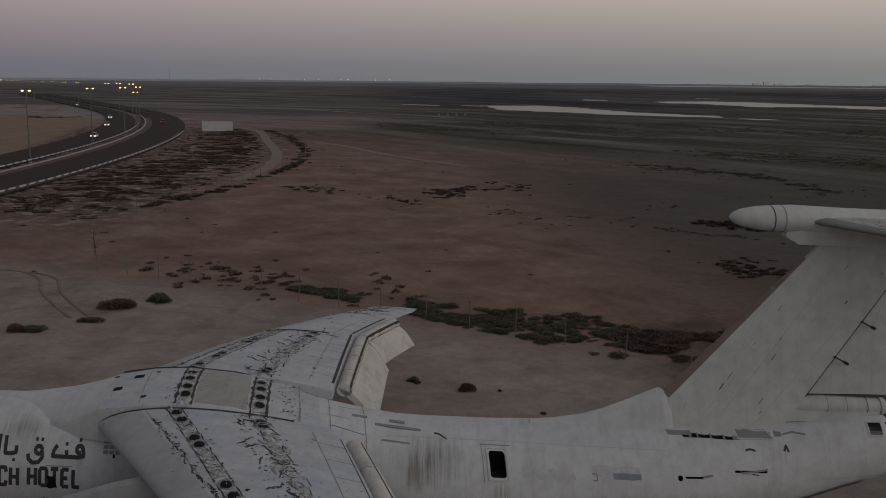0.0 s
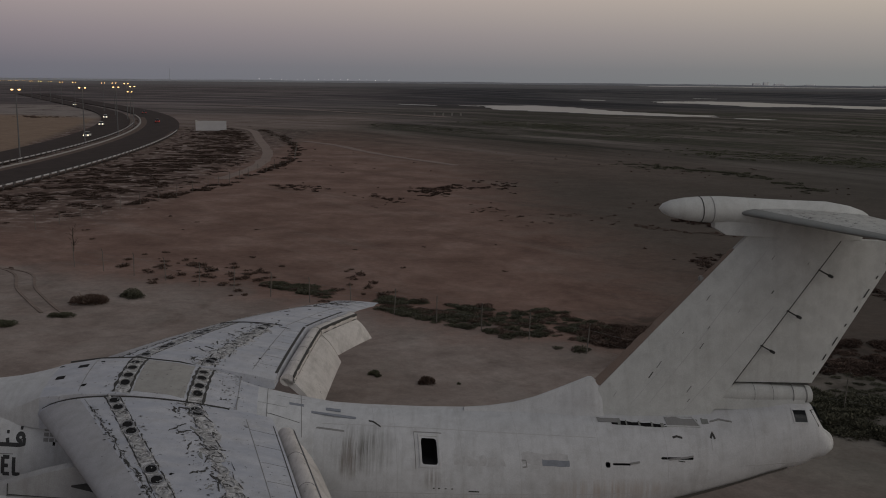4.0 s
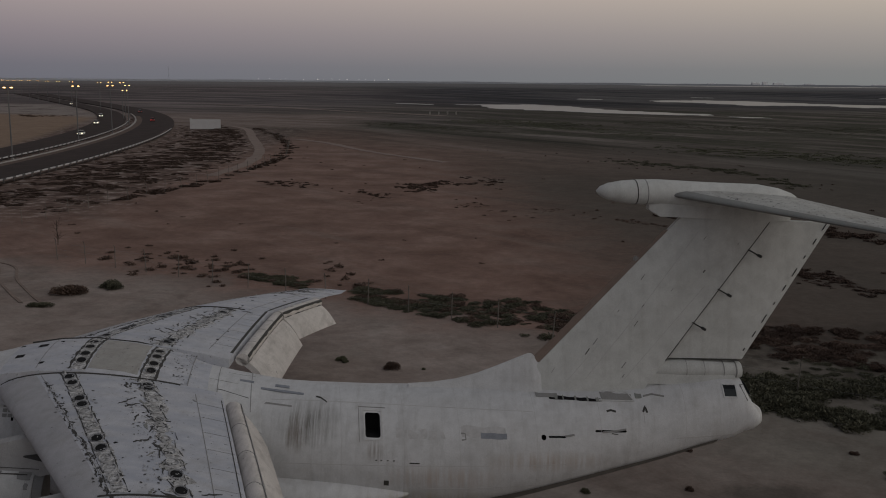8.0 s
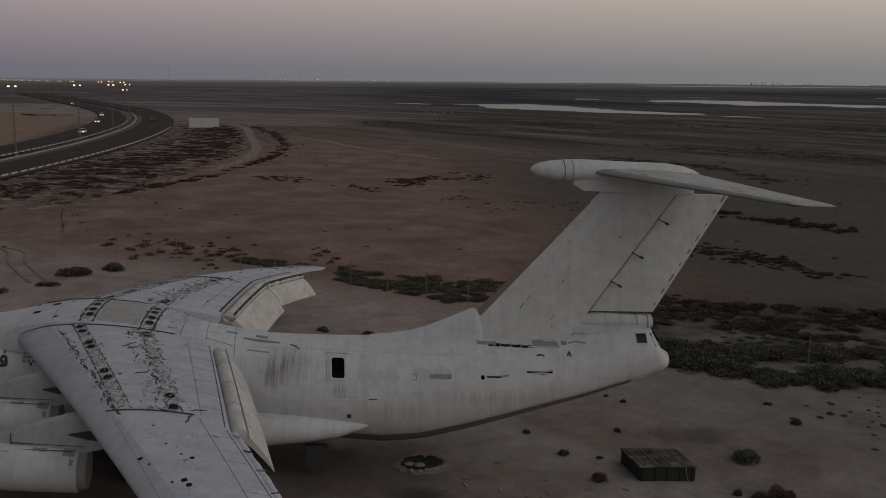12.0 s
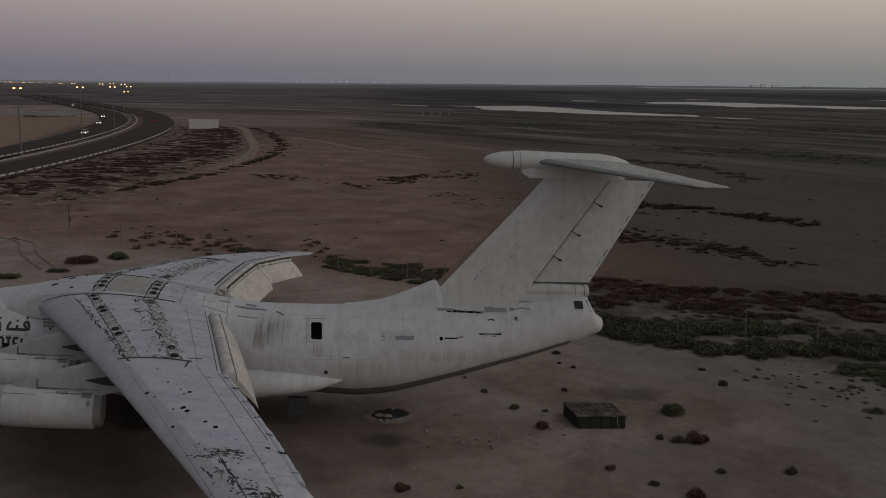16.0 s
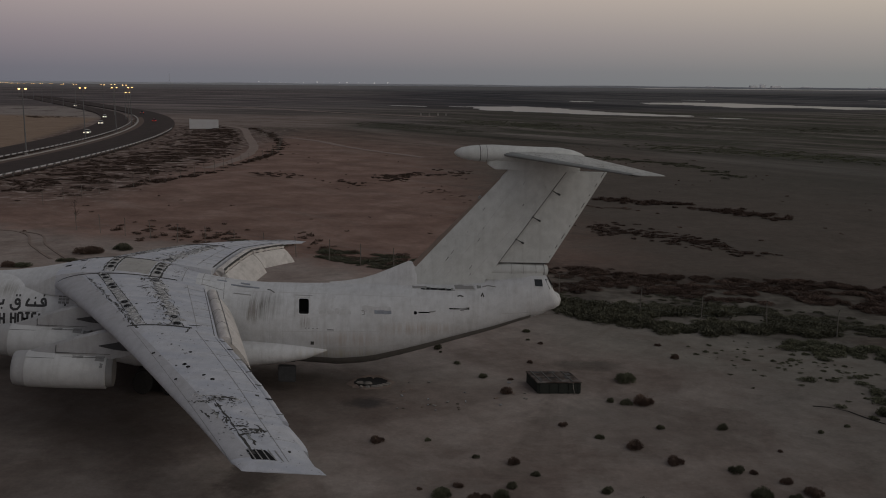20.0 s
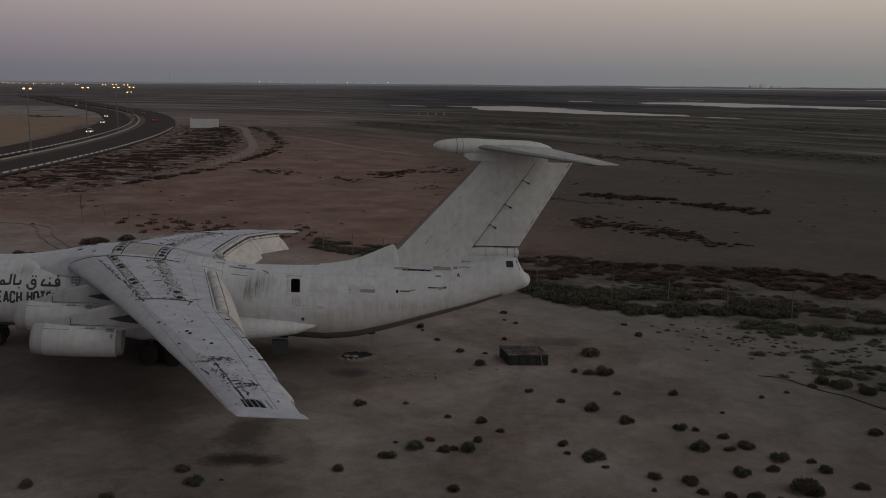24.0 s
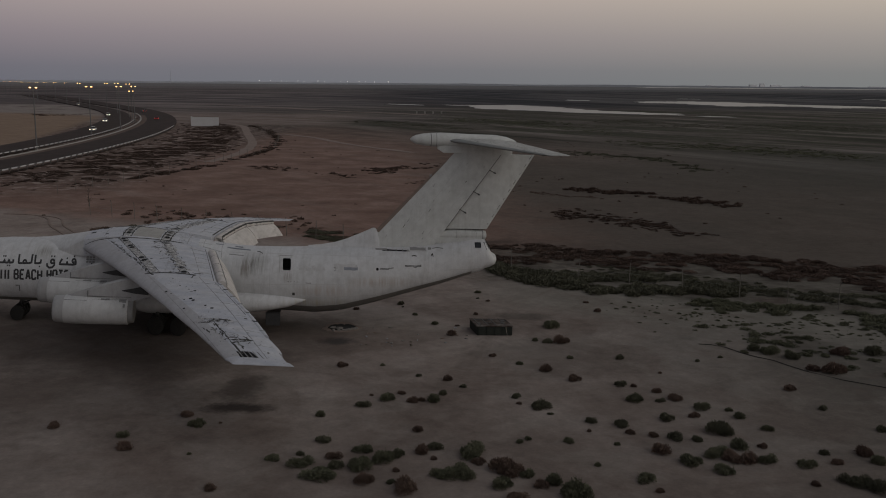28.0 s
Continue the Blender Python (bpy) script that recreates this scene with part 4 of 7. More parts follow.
    on_hull(bm)
    part("end_ring", bm, "old_grey", foot, smooth=40)
    for X in (-2.9, -2.2, -1.45):
        bm = bmesh.new()
        tube(bm, [(X, 0, 7.20), (X + 0.015, 0, 7.20)], 0.386 if X < -2.5 else 0.37, 24)
        on_hull(bm)
        part("panel_line", bm, "old_grey", foot, smooth=40)
    for z0, z1 in ((7.48, 7.52),):
        bm = bmesh.new()
        box(bm, -2.25, -0.10, 7.595, 2.9, 0.22, 0.02, 0.0)
        on_hull(bm)
        part("rudder_gap", bm, "seam_dark", AIR)


build_fin()


def tail_z(y):
    return 14.00 - 0.045 * abs(y)


def build_tailplane():
    # pod at the crossing
    bm = bmesh.new()
    prof = [(-6.36, 0.03), (-6.2, 0.20), (-5.9, 0.33), (-5.4, 0.43), (-4.8, 0.49), (-4.0, 0.52), (-2.0, 0.54), (0.0, 0.50), (0.8, 0.36), (1.3, 0.18), (1.5, 0.05)]
    tube(bm, [(x, 0, 14.08 - (0.10 if x > -3 else 0)) for x, r in prof], [r for x, r in prof], 28)
    on_hull(bm)
    pod = part("tail_pod", bm, "fin_paint", AIR, "bullet-shaped fairing on top of the fin", smooth=40)
    for X, mat in ((-4.85, "seam_dark"), (-4.45, "old_grey")):
        bm = bmesh.new()
        r = 0.50 if X < -4.6 else 0.515
        tube(bm, [(X, 0, 14.08), (X + 0.035, 0, 14.08)], r, 28)
        on_hull(bm)
        part("pod_ring", bm, mat, pod, smooth=40)
    # skirt between pod and fin
    bm = bmesh.new()
    rings = []
    for X, lo, hw in ((-4.3, 13.4, 0.22), (-3.9, 13.15, 0.36), (-1.0, 13.1, 0.44), (0.4, 13.05, 0.40), (1.2, 13.1, 0.22)):
        rings.append([(X, -hw, 14.0), (X, -hw * 0.8, lo), (X, hw * 0.8, lo), (X, hw, 14.0)])
    loft(bm, rings)
    on_hull(bm)
    part("fin_top_fairing", bm, "fin_paint", AIR, smooth=40)
    for side in (-1, 1):
        bm = bmesh.new()
        rings = []
        for i in range(19):
            y = 0.2 + 8.5 * i / 18
            a, b = -3.75 + 0.60 * y, 1.15 + 0.235 * y
            if i == 18:
                a, b = a + 0.35, b - 0.15
            row = []
            for k in range(20):
                th = k / 20 * math.tau
                s = 0.5 - 0.5 * math.cos(th)
                h = 0.085 * (0.35 if i == 18 else 1) * foil(min(1, s)) * (b - a) * (1 if k <= 10 else -0.9)
                row.append((a + (b - a) * s, side * y, tail_z(y) - (0.05 * y if side > 0 else 0) + 0.05 + h))
            rings.append(row)
        loft(bm, rings)
        on_hull(bm)
        plane = part("tailplane", bm, "tail_paint", AIR, "white tailplane stained grey on top", smooth=40)
        # grey shell paints in the shade on the front and underside
        bm = bmesh.new()
        rings = []
        for i in range(18):
            y = 0.5 + 8.0 * i / 17
            a, b = -3.75 + 0.60 * y, 1.15 + 0.235 * y
            row = []
            for k in range(13):
                q = (k / 12 * 2 - 1)
                s = 0.11 * q * q if q > 0 else 0.34 * q * q
                h = 0.085 * foil(min(1, s)) * (b - a) * (1 if q > 0 else -0.9)
                row.append((a + (b - a) * s - 0.012, side * y, tail_z(y) - (0.05 * y if side > 0 else 0) + 0.05 + h + 0.012 * q))
            rings.append(row)
        loft(bm, rings, closed=False, cap=False)
        on_hull(bm)
        part("leading_edge", bm, "bare_shade_grey", plane, "leading edge greyed for the shade on its front and underside", smooth=50)


build_tailplane()


# ---- engines
def build_engine(side, Y, X0, zc):
    y = side * Y
    eng = part("engine", tube_bm([(X0, y, zc), (X0 + 0.05, y, zc), (X0 + 0.3, y, zc), (X0 + 0.85, y, zc)], [0.74, 0.82, 0.87, 0.88], 36, False), "cowl_grey", AIR, "grey air intake ring", smooth=40)
    part("cowl", tube_bm([(X0 + 0.74, y, zc), (X0 + 0.80, y, zc), (X0 + 2.6, y, zc), (X0 + 5.1, y, zc), (X0 + 5.15, y, zc)], [0.87, 0.905, 0.915, 0.86, 0.82], 40), "cowl_paint", eng, "bright white engine cowl", smooth=40)
    part("exhaust", tube_bm([(X0 + 5.1, y, zc), (X0 + 5.5, y, zc), (X0 + 5.52, y, zc)], [0.80, 0.72, 0.5], 32), "old_grey", eng, "sooty grey exhaust", smooth=40)
    part("intake_face", tube_bm([(X0 + 0.6, y, zc), (X0 + 0.63, y, zc)], [0.84, 0.84], 32), "void", eng)
    bm = bmesh.new()
    rings = []
    for X, lo, hi, hw in ((X0 + 0.9, zc + 0.78, zc + 0.92, 0.12), (X0 + 2.0, zc + 0.6, zc + 1.28, 0.24), (X0 + 3.6, zc + 0.6, zc + 1.80, 0.30), (X0 + 5.2, zc + 0.65, zc + 2.20, 0.30), (X0 + 6.6, zc + 1.0, zc + 2.35, 0.24), (X0 + 8.2, zc + 1.9, zc + 2.3, 0.08)):
        rings.append([(X, y - hw, lo), (X, y - hw * 0.8, hi - 0.1), (X, y, hi), (X, y + hw * 0.8, hi - 0.1), (X, y + hw, lo)])
    loft(bm, rings)
    on_hull(bm)
    pylon = part("pylon", bm, "cowl_grey", eng, "dusty grey engine pylon", smooth=40)
    # dark pointed plate paints a recess's shade at the rear of the pylon
    bm = bmesh.new()
    rings = []
    for X, lo, hi in ((X0 + 4.7, zc + 1.34, zc + 1.38), (X0 + 5.5, zc + 1.20, zc + 1.52), (X0 + 6.5, zc + 1.12, zc + 1.75)):
        rings.append([(X, y + s * 0.308, z) for s in (-1, 1) for z in ((lo, hi) if s < 0 else (hi, lo))])
    loft(bm, rings)
    on_hull(bm)
    part("pylon_dark_plate", bm, "steel_dark", pylon)
    # cowl joints, the stepped hatch line and soot
    for X, r in ((X0 + 0.78, 0.908), (X0 + 2.35, 0.918), (X0 + 4.85, 0.872)):
        part("cowl_joint", tube_bm([(X, y, zc), (X + 0.018, y, zc)], [r, r], 40), "joint_grey", eng, smooth=40)
    for x0, x1, yy, z0, z1 in ((0.78, 2.35, 0.572, 0.712, 0.726), (2.34, 2.36, 0.28, 0.90, 1.30), (2.35, 5.3, 0.312, 0.938, 0.952), (2.5, 4.9, 0.458, 0.781, 0.789)):
        bm = bmesh.new()
        box(bm, X0 + (x0 + x1) / 2, y - yy * 0.5, zc + (z0 + z1) / 2, x1 - x0, yy, z1 - z0)
        on_hull(bm)
        part("hatch_line", bm, "seam_dark", eng)
    for x0, x1, z0, z1 in ((4.55, 5.05, 0.66, 0.84), (3.3, 3.9, 0.76, 0.84), (4.85, 5.0, 0.40, 0.58)):
        bm = bmesh.new()
        rows = []
        for i in range(7):
            u = i / 6
            X = X0 + x0 + (x1 - x0) * u
            row = []
            for k in range(5):
                z = z0 + (z1 - z0) * k / 4 + 0.04 * noise.noise(Vector((X * 4, k * 2.1, side)))
                r = 0.90 - 0.03 * (X - X0 - 2.6) / 2.5 + 0.012
                row.append((X + 0.05 * noise.noise(Vector((k * 1.7, u * 3, Y))), y - math.sqrt(max(0.01, r * r - z * z)), zc + z))
            rows.append(row)
        loft(bm, rows, closed=False, cap=False)
        on_hull(bm)
        part("soot_patch", bm, "old_grey", eng, "sooty patch on the cowl")
    return eng


def tube_bm(pts, radii, seg=24, cap=True):
    bm = bmesh.new()
    tube(bm, pts, radii, seg, cap)
    return on_hull(bm)


for side in (-1, 1):
    build_engine(side, 10.6, -31.3, 3.28)
    build_engine(side, 6.35, -33.5, 3.56)


# ---- gear bulges and wheels
def build_gear():
    for side in (-1, 1):
        bm = bmesh.new()
        rings = []
        for X, hw, zt, zb in ((-29.5, 0.05, 2.2, 2.0), (-28, 0.7, 2.7, 1.5), (-26, 1.05, 2.95, 1.2), (-22, 1.1, 3.0, 1.3), (-19, 0.95, 2.95, 1.42), (-17, 0.7, 2.85, 1.68), (-15.5, 0.35, 2.72, 1.95), (-14.2, 0.04, 2.55, 2.45)):
            c, r = (zt + zb) / 2, (zt - zb) / 2
            rings.append([(X, side * (2.05 + hw * max(-0.6, math.cos(k * math.tau / 20))), c + r * math.sin(k * math.tau / 20)) for k in range(20)])
        loft(bm, rings)
        on_hull(bm)
        part("gear_fairing", bm, "hull_paint", AIR, "white bulge over the main wheels", smooth=45)
        bm = bmesh.new()
        box(bm, -16.6, side * 2.1, 1.1, 1.1, 0.5, 0.9, 0.05)
        on_hull(bm)
        part("gear_door", bm, "steel_dark", AIR, "dark open wheel door")
        for X in (-25.3, -23.6):
            bm = bmesh.new()
            tube(bm, [(X, side * 2.6, 1.6), (X, side * 2.6, 0.62)], 0.16, 14)
            on_hull(bm)
            leg = part("gear_leg", bm, "steel_dark", AIR, smooth=40)
            for dy in (-0.95, -0.32, 0.32, 0.95):
                wheel((X, side * 2.6 + dy, 0.62), 0.62, 0.42, leg)
    bm = bmesh.new()
    tube(bm, [(-36.6, 0, 1.7), (-36.7, 0, 0.55)], 0.15, 14)
    tube(bm, [(-35.6, 0, 1.6), (-36.6, 0, 0.9)], 0.08, 10)
    on_hull(bm)
    leg = part("nose_gear_leg", bm, "steel_dark", AIR, smooth=40)
    for dy in (-0.85, -0.3, 0.3, 0.85):
        wheel((-36.7, dy, 0.55), 0.55, 0.36, leg)


def wheel(at, r, w, parent):
    x, y, z = at
    bm = bmesh.new()
    tube(bm, [(x, y - w / 2, z), (x, y - w * 0.4, z), (x, y + w * 0.4, z), (x, y + w / 2, z)], [r * 0.84, r, r, r * 0.84], 24)
    on_hull(bm)
    t = part("wheel", bm, "rubber", parent, smooth=40)
    # hub blackened to stand for the shade beneath the hull
    bm = bmesh.new()
    tube(bm, [(x, y - w / 2 - 0.02, z), (x, y + w / 2 + 0.02, z)], r * 0.45, 16)
    on_hull(bm)
    part("hub", bm, "rubber", t, smooth=40)


build_gear()

# ---- wing skin: ribs, stripped spar lines, holes, flakes


def spot(name, X, Y, rx, ry, material, parent, out=0.012, turn=0.0, seg=14, rag=0.0, seed=0.0, label=""):
    """A round or ragged plate lying on the wing's top."""
    bm = bmesh.new()
    ca, sa = math.cos(turn), math.sin(turn)
    ring_, low = [], []
    for k in range(seg):
        a = k * math.tau / seg
        q = 1 + rag * noise.noise(Vector((math.cos(a) * 1.7 + seed, math.sin(a) * 1.7, seed * 1.3)))
        dx, dy = rx * math.cos(a) * q, ry * math.sin(a) * q
        p = top_at(X + dx * ca - dy * sa, Y + dx * sa + dy * ca, out)
        ring_.append(bm.verts.new(p))
        low.append(bm.verts.new(p - Vector((0, 0, out + 0.03))))
    bm.faces.new(ring_)
    for k in range(seg):
        bm.faces.new((ring_[k], low[k], low[(k + 1) % seg], ring_[(k + 1) % seg]))
    on_hull(bm)
    return part(name, bm, material, parent, label)


def crack(X, Y, length, heading, w, parent, seed, material="seam_dark"):
    """A jagged tear in the wing's skin, wandering from a point."""
    rc = random.Random(int(seed * 1000) + 17)
    bm = bmesh.new()
    rows = []
    n = 8
    x, y, a = X, Y, heading
    for k in range(n + 1):
        u = k / n
        a = heading + rc.gauss(0, 0.34)
        x, y = x + math.cos(a) * length / n, y + math.sin(a) * length / n
        px, py = -math.sin(heading), math.cos(heading)
        l, r = (w * math.sin(math.pi * (0.06 + 0.88 * u)) * rc.uniform(0.15, 1.0) for _ in range(2))
        rows.append([top_at(x - px * l, y - py * l, 0.013), top_at(x + px * r, y + py * r, 0.013), top_at(x + px * r, y + py * r, -0.02), top_at(x - px * l, y - py * l, -0.02)])
    loft(bm, rows)
    on_hull(bm)
    return part("torn_skin", bm, material, parent)


def rim(X, Y, rx, ry, turn, parent, mat="old_grey"):
    bm = bmesh.new()
    ca, sa = math.cos(turn), math.sin(turn)
    pts = []
    for k in range(17):
        a = k * math.tau / 16
        dx, dy = rx * math.cos(a), ry * math.sin(a)
        pts.append(top_at(X + dx * ca - dy * sa, Y + dx * sa + dy * ca, 0.02))
    tube(bm, pts, 0.03, 5, False)
    on_hull(bm)
    return part("hole_rim", bm, mat, parent, smooth=60)


def stripped_material():
    n = Nodes("stripped_metal")
    c = n.ramp(n.noise(3.4, 9, 0.75, distort=1.2), [(0.36, (0.035, 0.034, 0.034)), (0.43, (0.30, 0.295, 0.29)), (0.50, (0.42, 0.415, 0.42)), (0.58, (0.66, 0.655, 0.66))])
    n.bump(n.noise(7, 6), 0.6, 0.04)
    return n.done(c, 0.75, 0.15)


stripped_material()
plain("spar_pale", (0.44, 0.44, 0.45), 0.6, 0.1, 0.3, 3)
plain("bare_grey", (0.30, 0.305, 0.32), 0.6, 0.2, 0.35, 3)


def ridge(Y, X0, X1, parent):
    """A chordwise joint rib standing up from the skin."""
    bm = bmesh.new()
    rows = []
    for k in range(25):
        X = X0 + (X1 - X0) * k / 24
        a = top_at(X, Y - 0.05, 0.0)
        z = a.z
        j = 0.012 * noise.noise(Vector((X * 3, Y, 0)))
        rows.append([(X, Y - 0.035 + j, z - 0.02), (X, Y - 0.028 + j, z + 0.04 + j), (X, Y + 0.028, z + 0.04), (X, Y + 0.035, z - 0.02)])
    loft(bm, rows)
    on_hull(bm)
    return part("joint_rib", bm, "seam_dark", parent, "dark joint rib across the wing")


FRONT = ((-28.15, 2.5), (-24.25, 11.95))
REAR = ((-24.89, 2.5), (-22.26, 11.95))


def between(line, u):
    (a, b), (c, d) = line
    return a + (c - a) * u, b + (d - b) * u


for side, wing in ((-1, WING_L), (1, WING_R)):
    ridge(side * 2.46, -31.0, -23.45, wing)
    ridge(side * 12.1, -24.9, -21.5, wing)
    for line, w in ((FRONT, 0.62), (REAR, 0.66)):
        (a, b), (c, d) = line
        top_strip("stripped_spar", (a, side * b), (c, side * d), w, w * 0.9, "stripped_metal", 40, 4, 0.010, 0.20 if line is FRONT else 0.5, wing, "stripped spar line with torn skin", seed=side * 3 + w * 10)
        re = random.Random(int(a * 10) + side)
        for e in (-0.5, 0.5):
            u = 0.0
            while u < 0.98:
                v = min(1.0, u + re.uniform(0.03, 0.16 if line is FRONT else 0.07))
                j0, j1 = (re.gauss(0, 0.015 if line is FRONT else 0.09) for _ in range(2))
                w0, w1 = re.uniform(0.015, 0.06), re.uniform(0.015, 0.05)
                top_strip("spar_edge", (a + (c - a) * u + e * w + j0, side * (b + (d - b) * u)), (a + (c - a) * v + e * w * 0.95 + j1, side * (b + (d - b) * v)), w0, w1, "seam_dark", 6, 1, 0.018, 0.05, wing, seed=u * 9 + side)
                u = v + re.uniform(0.0, 0.02 if line is FRONT else 0.05)
    for line, us in ((FRONT, (0.04, 0.11, 0.277, 0.335, 0.632, 0.706)), (REAR, (0.07, 0.107, 0.862, 0.969))):
        for u in us:
            X, y = between(line, u)
            spot("lightening_hole", X, side * y, 0.19, 0.25, "void", wing, 0.022, 0.35)
            rim(X, side * y, 0.23, 0.29, 0.35, wing, "bare_grey")
    for line, us in ((FRONT, (0.18, 0.40, 0.46, 0.53, 0.78, 0.85, 0.92)), (REAR, (0.24, 0.34, 0.43, 0.51, 0.60, 0.70, 0.78))):
        for u in us:
            X, y = between(line, u)
            rim(X, side * y, 0.22 + 0.03 * math.sin(u * 40), 0.27, 0.35, wing, "spar_pale")
    # torn patches beside the rear spar
    for k, (u, d) in enumerate(((0.04, -0.75), (0.07, -0.95), (0.24, -0.7), (0.28, -0.62), (0.40, -0.75), (0.46, -0.62), (0.50, -0.66), (0.62, -0.55), (0.70, -0.6), (0.98, -0.9), (0.99, 0.5))):
        X, y = between(REAR, u)
        for j in range(2):
            crack(X + d + 0.16 * j, side * (y - 0.15 + 0.2 * j), 0.45 + 0.25 * ((k + j) % 3), side * (0.5 + 0.6 * ((k * 7 + j * 3) % 5 - 1.0)), 0.07 + 0.03 * (k % 2), wing, k + 0.3 * j + 20 * side, "seam_dark" if (k + j) % 3 else "bare_shade_grey")
    # torn skin behind the leading edge
    for k in range(17):
        u = k / 16 + 0.03 * noise.noise(Vector((k * 1.3, 0, 0)))
        X, y = -28.92 + 4.4 * u, 3.2 + 8.9 * u
        crack(X, side * y, 0.35 + 0.4 * random.random(), side * 1.1, 0.035 + 0.05 * random.random() * (1 if u > 0.4 else 0.5), wing, k * 2.1 + 50 + side)
        if k % 3 == 1:
            crack(X, side * y, 0.25, side * 0.3, 0.06, wing, k * 3.3 + 90 + side)
    top_strip("skin_joint", (-29.25, side * 2.6), (-24.5, side * 12.0), 0.03, 0.03, "old_grey", 30, 1, 0.006, 0, wing)
    top_strip("skin_joint", (-22.75, side * 3.2), (wing_te(12.1) - 1.0, side * 12.1), 0.03, 0.03, "old_grey", 30, 1, 0.006, 0, wing)
    top_strip("skin_joint", (-24.7, side * 12.3), (-18.6, side * 24.8), 0.03, 0.03, "old_grey", 40, 1, 0.006, 0, wing)
    top_strip("skin_joint", (wing_te(12.3) - 1.1, side * 12.3), (-16.45, side * 24.8), 0.035, 0.035, "old_grey", 40, 1, 0.006, 0, wing)
    for y in (4.2, 5.6, 7.0, 8.4, 9.8, 11.2, 13.6, 15.4, 17.3, 19.2, 21.2, 23.1):
        te = wing_te(y)
        a = te - 1.1 if y > 12 else -22.75 + (y - 3.2) * 0.18
        top_strip("skin_joint", (a, side * y), (te - 0.05, side * y), 0.025, 0.025, "old_grey", 6, 1, 0.006, 0, wing)
    # the worn outer end: cracks, a stripped strip and a broken access panel
    top_strip("stripped_spar", (-19.62, side * 20.4), (-17.80, side * 24.4), 0.05, 0.10, "seam_dark", 26, 2, 0.012, 0.12, wing, "dark crack along the front spar", seed=4)
    top_strip("stripped_spar", (-20.5, side * 19.9), (-18.6, side * 20.1), 0.6, 0.5, "stripped_metal", 12, 3, 0.010, 0.5, wing, seed=8)
    top_strip("stripped_spar", (-18.35, side * 22.7), (-17.55, side * 22.55), 0.5, 0.3, "seam_dark", 8, 3, 0.012, 0.4, wing, seed=12)
    for k, (X, y, rx, ry) in enumerate(((-20.3, 20.35, 0.22, 0.16), (-19.7, 20.1, 0.32, 0.14), (-18.95, 20.0, 0.22, 0.10), (-19.45, 20.5, 0.12, 0.3), (-19.5, 21.1, 0.10, 0.3), (-19.1, 21.6, 0.10, 0.28), (-18.5, 22.4, 0.26, 0.14), (-17.9, 22.5, 0.3, 0.12), (-18.1, 22.9, 0.12, 0.26), (-17.6, 22.25, 0.1, 0.2), (-19.9, 21.3, 0.09, 0.24))):
        crack(X - rx, side * y, 2.4 * max(rx, ry), side * (1.25 if ry > rx else 0.1), 0.085, wing, k * 2.3 + 130 + side, "seam_dark" if k % 4 else "bare_shade_grey")
        crack(X + 0.1 - 0.1 * (k % 4), side * (y + 0.12), 0.35, side * (0.4 * k), 0.05, wing, k * 3.1 + 170 + side)
    panel = top_strip("broken_panel", (-17.75, side * 24.1), (-17.35, side * 24.8), 0.75, 0.95, "void", 8, 4, 0.012, 0.18, wing, "broken open access panel", seed=2)
    for k in range(5):
        top_strip("panel_rib", (-18.05 + k * 0.26, side * 24.05), (-17.7 + k * 0.26, side * 24.8), 0.05, 0.05, "old_grey", 6, 1, 0.02, 0, wing)
    ridge(side * 24.9, -18.3, -15.5, wing)
    rs = random.Random(11 + side)
    for X, y, r in ((-21.22, 15.5, 0.10), (-21.33, 16.92, 0.13), (-21.15, 17.19, 0.12), (-21.57, 18.34, 0.09), (-19.91, 18.39, 0.12), (-23.0, 15.57, 0.10)):
        spot("paint_chip", X, side * y, r, r * 0.8, "void", wing, 0.008, 0.5, 9, 0.5, y)
    for X, y, L, a in ((-20.46, 20.49, 0.9, -0.26), (-19.6, 20.26, 0.75, -0.4), (-18.5, 23.2, 0.5, -0.4), (-18.05, 22.95, 0.55, -0.7), (-17.92, 23.3, 0.45, 1.2)):
        crack(X, side * y, L, side * a, 0.10, wing, X * y)
    for k in range(26):
        y = rs.uniform(3.0, 24.5)
        le, te = wing_le(y), wing_te(y)
        X = le + (te - le) * rs.uniform(0.15, 0.93)
        r = rs.uniform(0.03, 0.11)
        spot("paint_chip", X, side * y, r * 0.8, r * rs.uniform(0.5, 1.2), rs.choice(("seam_dark", "void", "bare_grey", "seam_dark")), wing, 0.008, rs.uniform(0, 3), 8, 0.8, k)

# hull back between the wings
for X, w in ((-27.85, 0.62), (-24.85, 0.62)):
    top_strip("stripped_spar", (X, -2.3), (X + 0.1, 2.3), w, w, "stripped_metal", 24, 4, 0.012, 0.22, AIR, "stripped spar line across the back", seed=X)
    for e in (-0.52, 0.52):
        top_strip("spar_edge", (X + e * w, -2.3), (X + 0.1 + e * w, 2.3), 0.10, 0.10, "seam_dark", 24, 1, 0.02, 0.1, AIR, seed=X + e)
    for y in (-1.5, -0.7, 0.3, 1.2):
        spot("lightening_hole", X + 0.04, y, 0.20, 0.27, "void", AIR, 0.024)
        rim(X + 0.04, y, 0.22, 0.30, 0, AIR)
top_strip("stained_panel", (-26.35, -2.1), (-26.3, 2.1), 2.1, 2.1, "weathered_panel", 16, 10, 0.010, 0.05, AIR, "weather-stained centre panel between the spars")
